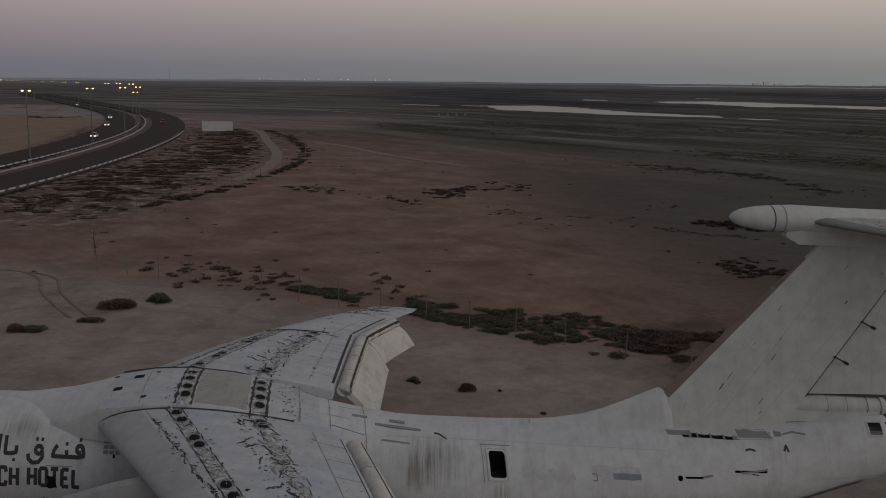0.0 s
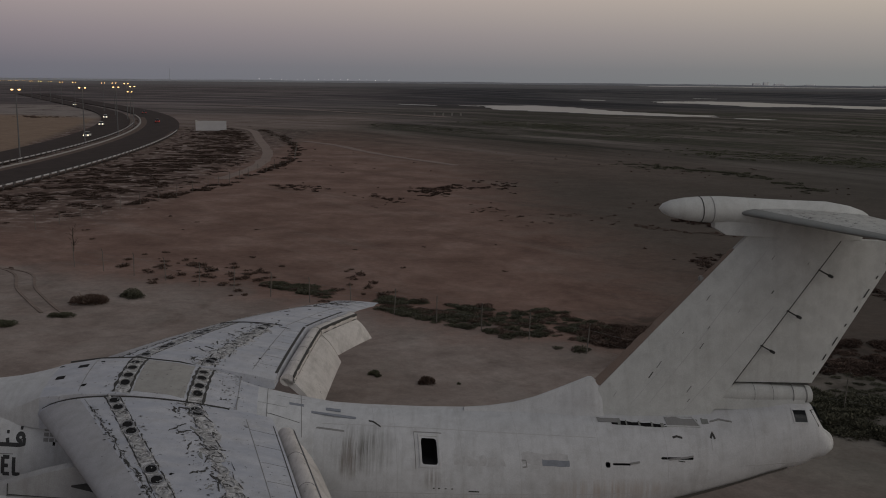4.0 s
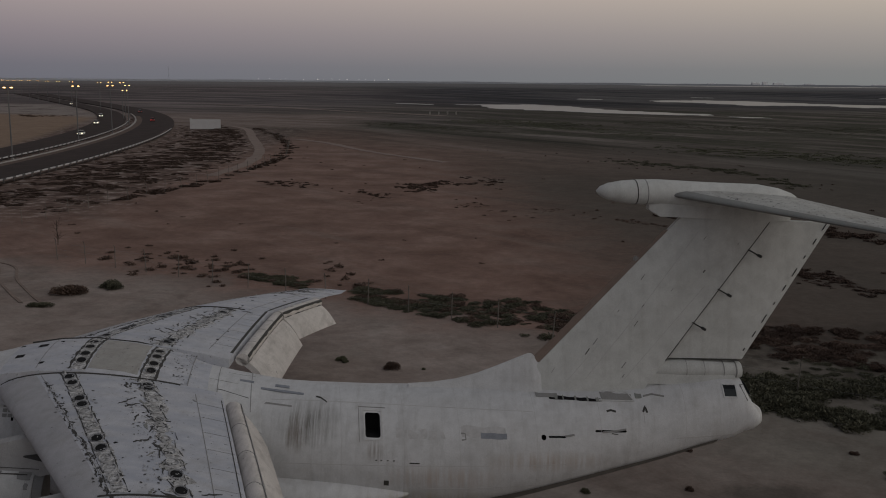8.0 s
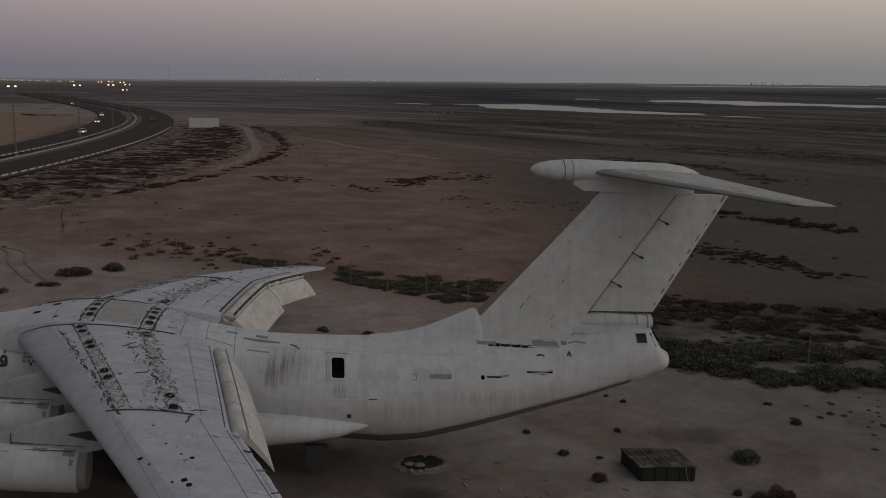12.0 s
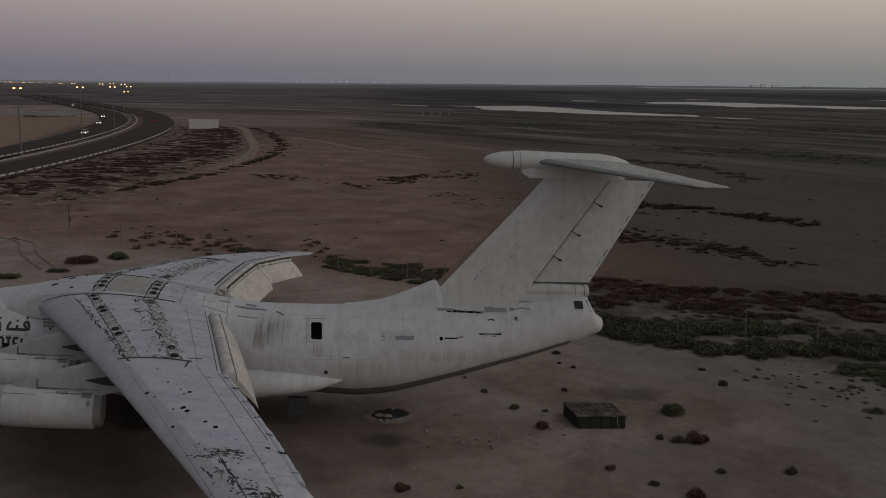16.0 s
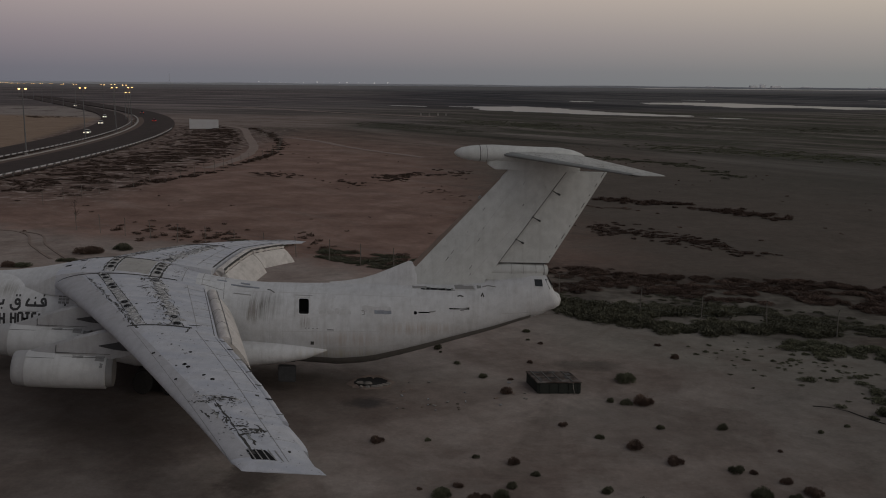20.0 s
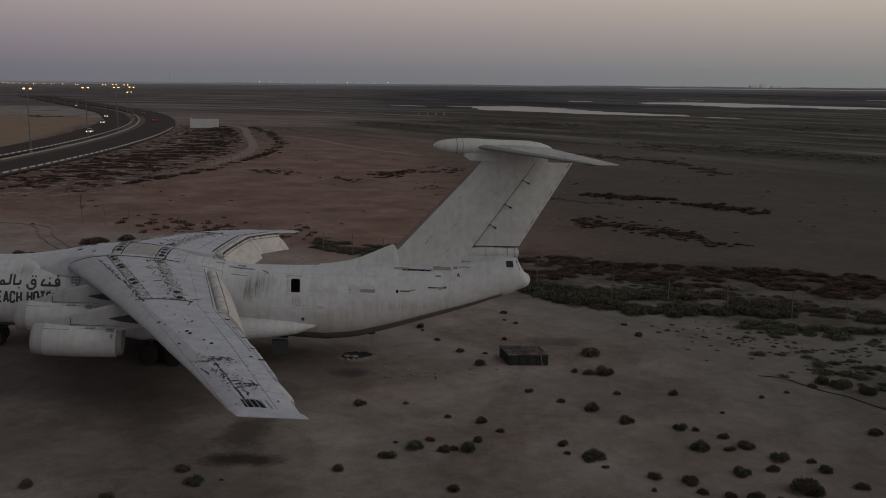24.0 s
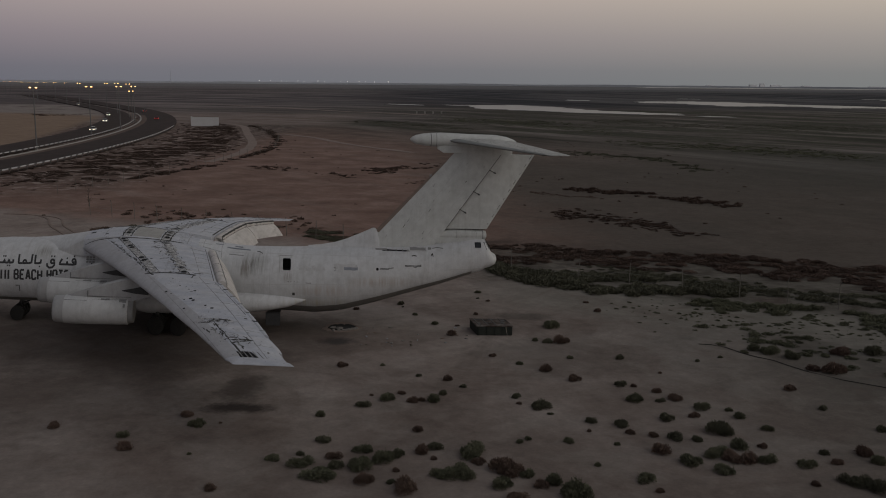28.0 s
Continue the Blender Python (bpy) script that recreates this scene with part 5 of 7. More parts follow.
for (X, y, w, d) in ((-30.05, 0.85, 0.55, 0.50), (-30.75, -0.55, 0.48, 0.42), (-31.1, 1.3, 0.25, 0.2), (-31.9, -1.2, 0.22, 0.1), (-29.5, -1.7, 0.3, 0.16), (-29.3, 1.4, 0.2, 0.2)):
    spot("roof_hatch", X, y, w * 0.55, d * 0.6, "void", AIR, 0.015, 0.78, 4, 0.0)
for X0, X1, y in ((-29.6, -29.6, 2.2), (-23.2, -23.2, 2.2), (-22.0, -22.0, 2.0), (-20.6, -20.6, 1.9)):
    top_strip("skin_joint", (X0, -y), (X1, y), 0.03, 0.03, "old_grey", 16, 1, 0.006, 0, AIR)
for X0, X1, y0 in ((-22.4, -21.2, -0.9), (-22.0, -20.7, -1.5), (-21.6, -20.4, 0.1)):
    top_strip("skin_joint", (X0, y0), (X1, y0), 0.03, 0.03, "old_grey", 8, 1, 0.006, 0, AIR)
for X0, X1, y, w in ((-21.1, -20.5, -0.55, 0.17), (-19.6, -19.0, -0.55, 0.17), (-20.2, -18.4, -0.9, 0.10)):
    bm = bmesh.new()
    rows = []
    for k in range(9):
        X = X0 + (X1 - X0) * k / 8
        rows.append([bm.verts.new(top_at(X, y + d, 0.012)) for d in (-w / 2, w / 2)] + [bm.verts.new(top_at(X, y + d, -0.02)) for d in (w / 2, -w / 2)])
    for a, b in zip(rows, rows[1:]):
        for k in range(4):
            bm.faces.new((a[k], a[(k + 1) % 4], b[(k + 1) % 4], b[k]))
    bm.faces.new(rows[0][::-1])
    bm.faces.new(rows[-1])
    on_hull(bm)
    part("back_slot", bm, "blue_grey", AIR, "grey slot in the back of the hull")


def flakes(material, seed, share, lift, label):
    """Curled skin and paint flakes along the stripped lines."""
    bm = bmesh.new()
    rs = random.Random(seed)
    for side in (-1, 1):
        spots_ = []
        for line, n, off, sd in ((FRONT, 70, 0, 0.24), (REAR, 120, 0, 0.26), (REAR, 60, -0.75, 0.22)):
            for k in range(int(n * share)):
                X, y = between(line, rs.random())
                spots_.append((X + off + rs.gauss(0, sd), side * y))
        for k in range(int(80 * share)):
            u = rs.random()
            spots_.append((-28.92 + 4.4 * u + rs.gauss(0, 0.10), side * (3.2 + 8.9 * u)))
        for k in range(int(50 * share)):
            spots_.append((rs.uniform(-20.6, -17.4), side * rs.uniform(19.6, 24.7)))
        for X0, y0, n in ((-19.7, 20.3, 40), (-18.0, 22.9, 26), (-18.8, 22.2, 16)):
            for k in range(int(n * share)):
                spots_.append((rs.gauss(X0, 0.45), side * rs.gauss(y0, 0.16)))
        if side > 0:
            for k in range(int(150 * share)):
                y = rs.uniform(6, 24.9)
                spots_.append((wing_le(y) + abs(rs.gauss(0.25, 0.3)), y))
        for k in range(int(70 * share)):
            X0 = rs.choice((-27.85, -24.85, -23.6))
            spots_.append((rs.gauss(X0, 0.3), rs.uniform(-2.3, 2.3)))
        for X, Y in spots_:
            if X < wing_le(abs(Y)) + 0.08:
                continue
            p = top_at(X, Y, 0.014)
            a, s = rs.uniform(0, 6.28), rs.uniform(0.025, 0.085)
            ux, uy = math.cos(a) * s, math.sin(a) * s
            up = rs.uniform(0.0, 0.055) * lift
            v = [bm.verts.new(p + Vector(q)) for q in ((-ux, -uy, 0.0), (uy * 0.6, -ux * 0.6, 0.012 * lift), (ux, uy, up), (-uy * 0.5, ux * 0.6, up * 0.5))]
            bm.faces.new((v[0], v[1], v[2]))
            bm.faces.new((v[0], v[2], v[3]))
    on_hull(bm)
    ob = part("flaked_skin", bm, material, AIR, label)
    ob["kind"] = "stuff"


flakes("spar_pale", 3, 0.8, 1.0, "curled pale flakes of torn skin and paint")
flakes("seam_dark", 4, 1.0, 0.15, "dark gaps where the skin has torn away")

# ---- hull side: door, joints, stains, slots, lettering


def stroke(name, pts, w, material="letter_dark", parent=None, out=0.008, label=""):
    """A painted stroke of even width on the hull's side through (aft, up) points."""
    line = []
    for (x0, z0), (x1, z1) in zip(pts, pts[1:]):
        n = max(1, int(math.hypot(x1 - x0, z1 - z0) / 0.06))
        line += [(x0 + (x1 - x0) * k / n, z0 + (z1 - z0) * k / n) for k in range(n)]
    line.append(pts[-1])
    bm = bmesh.new()
    rows = []
    for i, (x, z) in enumerate(line):
        x0, z0 = line[max(0, i - 1)]
        x1, z1 = line[min(len(line) - 1, i + 1)]
        L = math.hypot(x1 - x0, z1 - z0) or 1
        nx, nz = -(z1 - z0) / L * w / 2, (x1 - x0) / L * w / 2
        rows.append([bm.verts.new(hull_point(x + nx * s, z + nz * s, out=o)) for s, o in ((-1, -0.01), (-1, out), (0, out), (1, out), (1, -0.01))])
    for a, b in zip(rows, rows[1:]):
        for k in range(4):
            bm.faces.new((a[k], a[k + 1], b[k + 1], b[k]))
    bm.faces.new(rows[0])
    bm.faces.new(rows[-1][::-1])
    on_hull(bm)
    return part(name, bm, material, parent or AIR, label)


def arc(cx, cz, rx, rz, a0, a1, n=12):
    return [(cx + rx * math.cos(radians(a0 + (a1 - a0) * k / n)), cz + rz * math.sin(radians(a0 + (a1 - a0) * k / n))) for k in range(n + 1)]


GLYPH = {
    "B": [[(0, 0), (0, 1)], [(0, 1), (0.7, 1), (0.9, 0.85), (0.9, 0.65), (0.7, 0.52), (0, 0.52)], [(0.7, 0.52), (0.95, 0.38), (0.95, 0.15), (0.75, 0), (0, 0)]],
    "E": [[(0, 0), (0, 1)], [(0, 1), (0.9, 1)], [(0, 0.5), (0.75, 0.5)], [(0, 0), (0.9, 0)]],
    "A": [[(0, 0), (0.45, 1), (0.55, 1), (1, 0)], [(0.2, 0.3), (0.8, 0.3)]],
    "C": [[(0.95, 0.75), (0.8, 1), (0.15, 1), (0, 0.85), (0, 0.15), (0.15, 0), (0.8, 0), (0.95, 0.25)]],
    "H": [[(0, 0), (0, 1)], [(0.95, 0), (0.95, 1)], [(0, 0.5), (0.95, 0.5)]],
    "O": [[(0.15, 0), (0, 0.15), (0, 0.85), (0.15, 1), (0.8, 1), (0.95, 0.85), (0.95, 0.15), (0.8, 0), (0.15, 0)]],
    "T": [[(0, 1), (1, 1)], [(0.5, 0), (0.5, 1)]],
    "L": [[(0, 1), (0, 0), (0.85, 0)]],
}


def word(text, X0, X1, z0, z1):
    n = len(text)
    pitch = (X1 - X0) / n
    for i, ch in enumerate(text):
        for k, line in enumerate(GLYPH[ch]):
            pts = [(X0 + i * pitch + 0.05 + p * pitch * 0.66, z0 + (z1 - z0) * q) for p, q in line]
            stroke("lettering", pts, 0.145, "letter_dark", FUS)


word("BEACH", -36.62, -34.3, 3.42, 4.08)
word("HOTEL", -34.02, -31.75, 3.48, 4.12)
for X, z0, z1 in ((-37.95, 3.38, 4.05), (-37.62, 3.38, 4.05), (-37.3, 3.38, 4.05), (-37.05, 3.38, 4.05)):
    stroke("faded_mark", [(X, z0), (X, z1)], 0.15, "letter_dark", FUS)
# Arabic word for hotel, then the rest of the line
A_ = []
A_.append(arc(-31.95, 4.82, 0.13, 0.12, -40, 300))
A_.append([(-31.80, 4.80), (-31.78, 4.60), (-32.0, 4.56), (-32.45, 4.56), (-32.50, 4.78)])
A_.append([(-32.45, 4.56), (-33.05, 4.56), (-33.0, 4.75), (-32.88, 4.93)])
A_.append(arc(-33.62, 4.74, 0.14, 0.13, 0, 360))
A_.append([(-33.48, 4.72), (-33.46, 4.5), (-33.6, 4.33), (-33.85, 4.30), (-34.02, 4.42), (-34.05, 4.6)])
A_.append([(-34.55, 4.85), (-34.55, 4.62), (-34.75, 4.58), (-35.0, 4.58), (-35.02, 5.15)])
A_.append([(-35.28, 5.18), (-35.28, 4.62), (-35.5, 4.57), (-35.75, 4.57)])
A_.append(arc(-35.82, 4.66, 0.12, 0.11, -60, 300))
A_.append([(-35.85, 4.56), (-36.3, 4.56), (-36.32, 5.15)])
A_.append([(-36.75, 4.8), (-36.75, 4.6), (-37.0, 4.55), (-37.1, 4.78), (-37.15, 4.56), (-37.4, 4.56), (-37.45, 4.78), (-37.5, 4.56), (-38.0, 4.56)])
for pts in A_:
    stroke("lettering", pts, 0.145, "letter_dark", FUS)
for X, z in ((-31.95, 5.12), (-32.5, 4.98), (-33.52, 5.08), (-33.74, 5.08), (-34.62, 4.36), (-37.0, 4.36), (-37.16, 4.36), (-37.4, 5.0), (-37.56, 5.0)):
    stroke("lettering", [(X - 0.055, z), (X + 0.055, z)], 0.11, "letter_dark", FUS)
skin_patch("flaked_spot", -33.25, -32.85, 3.42, 3.86, "void", FUS, out=0.012, wob=0.09)
stroke("painted_line", [(-33.3, 4.22), (-32.2, 4.24)], 0.03, "old_grey", FUS)
stroke("pipe_hook", [(-36.5, 2.9), (-36.2, 2.92), (-36.22, 2.45)], 0.05, "seam_dark", FUS)
for X, z in ((-33.4, 2.85), (-31.0, 5.55), (-30.6, 4.6)):
    skin_patch("small_vent", X, X + 0.10, z, z + 0.12, "void", FUS, out=0.01, nx=2, nz=2)

# the lattice vent under the wing root
for i in range(3):
    for k in range(4):
        skin_patch("vent_slat", -31.0 + i * 0.24, -30.8 + i * 0.24, 4.72 + k * 0.17, 4.84 + k * 0.17, "old_grey", FUS, out=0.012, nx=1, nz=1)

# open hatch with its frame
for a, b in (((-16.0, 4.56), (-16.0, 5.42)), ((-15.26, 4.56), (-15.26, 5.42)), ((-16.03, 5.44), (-15.23, 5.44)), ((-16.03, 4.54), (-15.23, 4.54))):
    stroke("hatch_frame", [a, b], 0.05, "cowl_paint", FUS, out=0.03, label="raised frame of the open hatch")
stroke("skin_joint", [(-16.18, 4.45), (-16.18, 5.52), (-15.1, 5.52)], 0.02, "old_grey", FUS)
for X in (-37, -34.4, -30.4, -17.7, -16.9, -14.4, -12.2, -9.15, -6.6, -3.2):
    seam_ring(X)
for z, X0, X1 in ((5.62, -19.8, -9.2), (3.55, -19.5, -8.0), (2.75, -13.5, -5.5), (4.5, -37.5, -36.9)):
    seam_line(X0, X1, z, z + (0.25 if X1 > -8.5 else 0.0))
# rubbed-out registration and a painted-over band
for k, (X, w) in enumerate(((-14.75, 0.24), (-14.42, 0.10), (-14.25, 0.42), (-13.75, 0.22), (-13.45, 0.36), (-12.95, 0.16))):
    skin_patch("faded_mark", X, X + w, 4.62 + 0.04 * (k % 2), 4.96 - 0.05 * (k % 3), "letter_faded", FUS, out=0.006, nx=4, nz=3, wob=0.05)
skin_patch("faded_mark", -12.1, -10.35, 4.72, 5.10, "letter_faded", FUS, out=0.006, nx=8, nz=4, wob=0.05)
skin_patch("painted_band", -11.36, -10.33, 4.70, 4.90, "blue_grey", FUS, out=0.012, nx=8, nz=2, wob=0.02)
stroke("faded_mark", [(-12.14, 4.86), (-11.98, 4.86), (-11.96, 4.66), (-12.12, 4.64)], 0.05, "old_grey", FUS)
# openings under the fin
skin_patch("louvre_frame", -8.95, -8.10, 6.03, 6.12, "old_grey", FUS, out=0.02, nx=6, nz=3, wob=0.02)
skin_patch("louvre_opening", -8.45, -6.42, 5.99, 6.07, "void", FUS, out=0.016, nx=20, nz=3, wob=0.03)
for k, (X, w) in enumerate(((-8.22, 0.10), (-7.92, 0.05), (-7.45, 0.06), (-6.98, 0.07), (-6.62, 0.12))):
    skin_patch("louvre", X, X + w, 5.98, 6.09, "bare_shade_grey", FUS, out=0.034, nx=2, nz=2, wob=0.02)
skin_patch("louvre_cover", -6.38, -5.22, 6.05, 6.24, "old_grey", FUS, out=0.02, nx=8, nz=3, wob=0.02)
stroke("louvre_edge", [(-6.5, 6.03), (-5.15, 6.06), (-5.35, 6.30), (-6.3, 6.27)], 0.03, "cowl_paint", FUS, out=0.03)
skin_patch("louvre_cover", -5.05, -4.80, 6.16, 6.30, "bare_shade_grey", FUS, out=0.016, nx=3, nz=3, wob=0.05)
stroke("loose_strip", [(-4.75, 6.22), (-4.4, 6.30), (-3.95, 6.26)], 0.035, "old_grey", FUS, out=0.03)
for X0, X1, z0, z1, m in ((-14.2, -13.8, 3.75, 3.79, "seam_dark"), (-15.2, -15.0, 2.85, 3.05, "seam_dark")):
    skin_patch("skin_slot", X0, X1, z0, z1, m, FUS, out=0.012, nx=3, nz=2)
stroke("torn_edge", [(-6.30, 5.72), (-6.14, 5.76), (-5.94, 5.72)], 0.06, "seam_dark", FUS, out=0.012)
stroke("torn_edge", [(-4.88, 5.74), (-4.78, 5.92), (-4.72, 5.72)], 0.07, "seam_dark", FUS, out=0.012)
stroke("skin_joint", [(-4.86, 5.70), (-4.86, 5.35)], 0.02, "joint_grey", FUS)
stroke("slot_plate", [(-8.05, 4.86), (-7.68, 4.92)], 0.07, "old_grey", FUS, out=0.03)
stroke("slot_plate", [(-6.55, 5.02), (-5.98, 5.08), (-5.62, 5.14)], 0.06, "old_grey", FUS, out=0.03)
stroke("loose_strip", [(-6.2, 4.98), (-5.95, 4.95)], 0.03, "seam_dark", FUS, out=0.02)
for X in (-15.55, -15.35, -15.1, -14.85):
    stroke("rivet_mark", [(X, 3.83), (X + 0.07, 3.84)], 0.035, "seam_dark", FUS)
seam_line(-21.6, -18.9, 5.62, 5.45, 0.05, mat="old_grey")
stroke("scuff", [(-17.9, 5.72), (-17.7, 5.70), (-17.45, 5.60)], 0.035, "seam_dark", FUS)
seam_line(-3.6, -0.7, 4.78, 4.86, 0.03)
# tail gunner's glazing
skin_patch("tail_window", -1.60, -1.14, 6.36, 6.72, "glass_dark", FUS, out=0.012, nx=3, nz=3, label="dark tail cabin window")
stroke("window_frame", [(-1.63, 6.33), (-1.63, 6.75), (-1.11, 6.75), (-1.11, 6.33), (-1.63, 6.33)], 0.05, "hull_paint", FUS, out=0.025)
bm = bmesh.new()
rows = []
for k in range(7):
    u = k / 6
    X, z = -0.94 + 0.22 * u, 6.74 - 0.54 * u
    rows.append([hull_point(X + d, z, out=o) for d, o in ((0, 0.012), (0.17 + 0.05 * u, 0.012), (0.17 + 0.05 * u, -0.02), (0, -0.02))])
loft(bm, rows)
on_hull(bm)
part("tail_window", bm, "glass_dark", FUS, "slanted dark rear window")
bm = bmesh.new()
loft(bm, [[(-0.72, s * 0.4, 6.84), (-0.44, s * 0.42, 6.30)] for s in (-1, -0.3, 0.3, 1)], closed=False, cap=False)
on_hull(bm)
part("rear_window", bm, "glass_dark", FUS)
bm = bmesh.new()
tube(bm, [(-0.36, 0, 5.47), (-0.2, 0, 5.47), (0.0, 0, 5.46), (0.1, 0, 5.45)], [0.50, 0.47, 0.33, 0.08], 24)
on_hull(bm)
part("tail_radome", bm, "cowl_paint", AIR, "smooth white radome at the tail end", smooth=50)

# fin skin joints and scuffs


def fin_line(X0, z0, X1, z1, w=0.018, mat="joint_grey"):
    bm = bmesh.new()
    rows = []
    for k in range(17):
        u = k / 16
        X, z = X0 + (X1 - X0) * u, z0 + (z1 - z0) * u
        g = fin_half(X, z)
        rows.append([(X - w / 2, -g - 0.005, z), (X + w / 2, -g - 0.005, z), (X + w / 2, -g + 0.05, z), (X - w / 2, -g + 0.05, z)])
    loft(bm, rows)
    on_hull(bm)
    part("fin_joint", bm, mat, AIR)


for z0, X0, z1, X1 in ((6.7, -6.9, 9.6, -4.6), (8.3, -5.6, 12.6, -2.4), (6.6, -7.6, 8.0, -6.4), (9.2, -5.9, 9.9, -5.3), (6.5, -5.6, 10.5, -2.2)):
    fin_line(X0, z0, X1, z1)
rs = random.Random(9)
for k in range(13):
    z = rs.uniform(6.8, 12.8)
    f, h, r = fin_x(z)
    X = f + 0.5 + (h - f - 0.7) * rs.random()
    L = rs.uniform(0.08, 0.3)
    fin_line(X, z, X + L * 0.7, z + L, rs.uniform(0.015, 0.05), rs.choice(("old_grey", "old_grey", "seam_dark")))
bm = bmesh.new()
box(bm, -4.72, 0.0, 11.4, 0.30, 0.14, 0.26, 0.05)
on_hull(bm)
part("torn_edge", bm, "old_grey", AIR, "torn bracket on the fin's front edge")
# a strip of aileron skin hanging from the rear edge
bm = bmesh.new()
rings = []
for k in range(7):
    y = 21.6 + 0.32 * k
    te, z = wing_te(y), wing_top(wing_te(y), y).z
    d = math.sin(math.pi * k / 6) * 0.5
    rings.append([(te - 0.05, -y, z), (te + 0.22 + d * 0.4, -y, z - 0.1 - d * 0.3), (te + 0.26 + d * 0.5, -y, z - 0.3 - d * 0.6), (te - 0.02, -y, z - 0.12)])
loft(bm, rings)
on_hull(bm)
part("hanging_skin", bm, "wing_paint", WING_L, "skin strip hanging from the rear edge", smooth=40)


# ---------------------------------------------------------------- the road


def rail_x(y):
    """Near edge of the carriageways: a bend to the left."""
    return -89 - 0.0006 * max(0, min(y, 560) - 120) ** 2 - 0.528 * max(0, y - 560)


def road_point(s, off):
    """A point off metres left of the near rail, s metres along it."""
    y = s
    x = rail_x(y)
    dx = -0.0012 * max(0, min(y, 560) - 120)
    k = 1 / math.hypot(1, dx)
    return Vector((x - off * k, y + off * dx * k, 0))


def road_strip(name, o0, o1, z, material, s0=-200, s1=560, step=6, label="", category="", kind="structure", thick=0.3):
    verts, faces = [], []
    n = int((s1 - s0) / step)
    for i in range(n + 1):
        s = s0 + (s1 - s0) * i / n
        for o, zz in ((o0, z), (o1, z), (o1, z - thick), (o0, z - thick)):
            p = road_point(s, o)
            verts.append((p.x, p.y, zz))
    for i in range(n):
        for k in range(4):
            faces.append((i * 4 + k, i * 4 + (k + 1) % 4, i * 4 + 4 + (k + 1) % 4, i * 4 + 4 + k))
    ob = raw(name, verts, faces, material)
    return tagged(ob, label, category, kind=kind)


road_strip("road", -0.5, 14.4, 0.50, "asphalt", s1=1000, label="dark asphalt carriageway of a divided highway", category="road")
road_strip("road", 19.0, 31.0, 0.50, "asphalt", s1=1000, label="dark asphalt carriageway beyond the median", category="road")
road_strip("pavement", 14.5, 15.1, 0.66, "kerb_pale", s1=450, label="pale concrete kerb along the sandy median", category="kerb")
road_strip("road", 12.2, 14.35, 0.507, "blown_sand", s1=420, label="strip of blown sand along the kerb", category="sand")
road_strip("road", -0.45, 0.9, 0.507, "blown_sand", s0=80, s1=300, label="sandy shoulder under the guard rail", category="sand")


def guard_rail(off, s0, s1, label, height=1.05):
    rail = empty("guard_rail", label, "guard rail", at=tuple(road_point((s0 + s1) / 2, off)))
    n = int((s1 - s0) / 4)
    bm = bmesh.new()
    box(bm, 0, 0, 0.5, 0.16, 0.10, 1.0)
    me = mesh_of(bm, "post", "rail_grey")
    me_t = Vector(rail.location)
    for i in range(n + 1):
        p = road_point(s0 + (s1 - s0) * i / n, off)
        ob = new("post", me)
        ob.parent = rail
        ob.location = Vector((p.x, p.y, 0.30)) - me_t
    verts, faces = [], []
    for i in range(n + 1):
        s = s0 + (s1 - s0) * i / n
        for o, z in ((-0.12, 0.90), (-0.18, 0.97), (-0.12, 1.04), (-0.18, 1.11), (-0.12, 1.18), (-0.09, 1.18), (-0.09, 0.90)):
            p = road_point(s, off + o)
            verts.append((p.x, p.y, z))
    for i in range(n):
        for k in range(7):
            faces.append((i * 7 + k, i * 7 + (k + 1) % 7, i * 7 + 7 + (k + 1) % 7, i * 7 + 7 + k))
    raw("beam", verts, faces, "rail_grey", rail)
    # white reflective plates between the posts
    bm = bmesh.new()
    box(bm, 0, 0, 1.04, 2.6, 0.13, 0.28, 0.02)
    me = mesh_of(bm, "plate", "rail_white")
    for i in range(n):
        s = s0 + (s1 - s0) * (i + 0.48) / n
        p, q = road_point(s, off - 0.135), road_point(s + 0.5, off - 0.135)
        ob = new("plate", me)
        ob.parent = rail
        ob.location = p - me_t
        ob.rotation_euler = (0, 0, math.atan2(q.y - p.y, q.x - p.x))


guard_rail(-0.9, 60, 300, "weathered white steel guard rail along the highway")
guard_rail(17.4, 120, 380, "grey guard rail in the median of the highway")


def build_lamp():
    lamp = empty("street_lamp", "tall grey twin-arm street lamp with glowing amber heads", "street lamp", "highway lamps")
    bm = bmesh.new()
    tube(bm, [(0, 0, 0), (0, 0, 0.6), (0, 0, 8), (0, 0, 16.0)], [0.24, 0.19, 0.15, 0.10], 10)
    part("pole", bm, "pole_grey", lamp, smooth=40)
    bm = bmesh.new()
    box(bm, 0, 0, 0.2, 0.6, 0.6, 0.4, 0.03)
    part("base", bm, "concrete", lamp)
    for sx in (-1, 1):
        bm = bmesh.new()
        tube(bm, [(0, 0, 15.8), (sx * 0.25, 0, 15.95), (sx * 0.5, 0, 16.0)], 0.05, 8)
        arm = part("arm", bm, "pole_grey", lamp, smooth=40)
        bm = bmesh.new()
        box(bm, sx * 0.78, 0, 16.06, 0.62, 0.34, 0.16, 0.05)
        head = part("lamp_head", bm, "pole_grey", arm)
        bm = bmesh.new()
        box(bm, sx * 0.78, 0, 15.88, 0.54, 0.36, 0.24, 0.08)
        part("lens", bm, "lamp_glow", arm, "glowing amber lens")
    return lamp


LAMP = build_lamp()
# along the median, round the bend and away to the far town
spots = [Vector(p) for p in ((-108.6, 177.6, 0.1), (-117.7, 241.2, -0.1), (-122.6, 284.2, -0.3), (-135.1, 340, -0.6), (-136.3, 340.5, -2.6), (-154.4, 392, 0.1), (-176, 440, 0), (-202.4, 500, -0.4))]
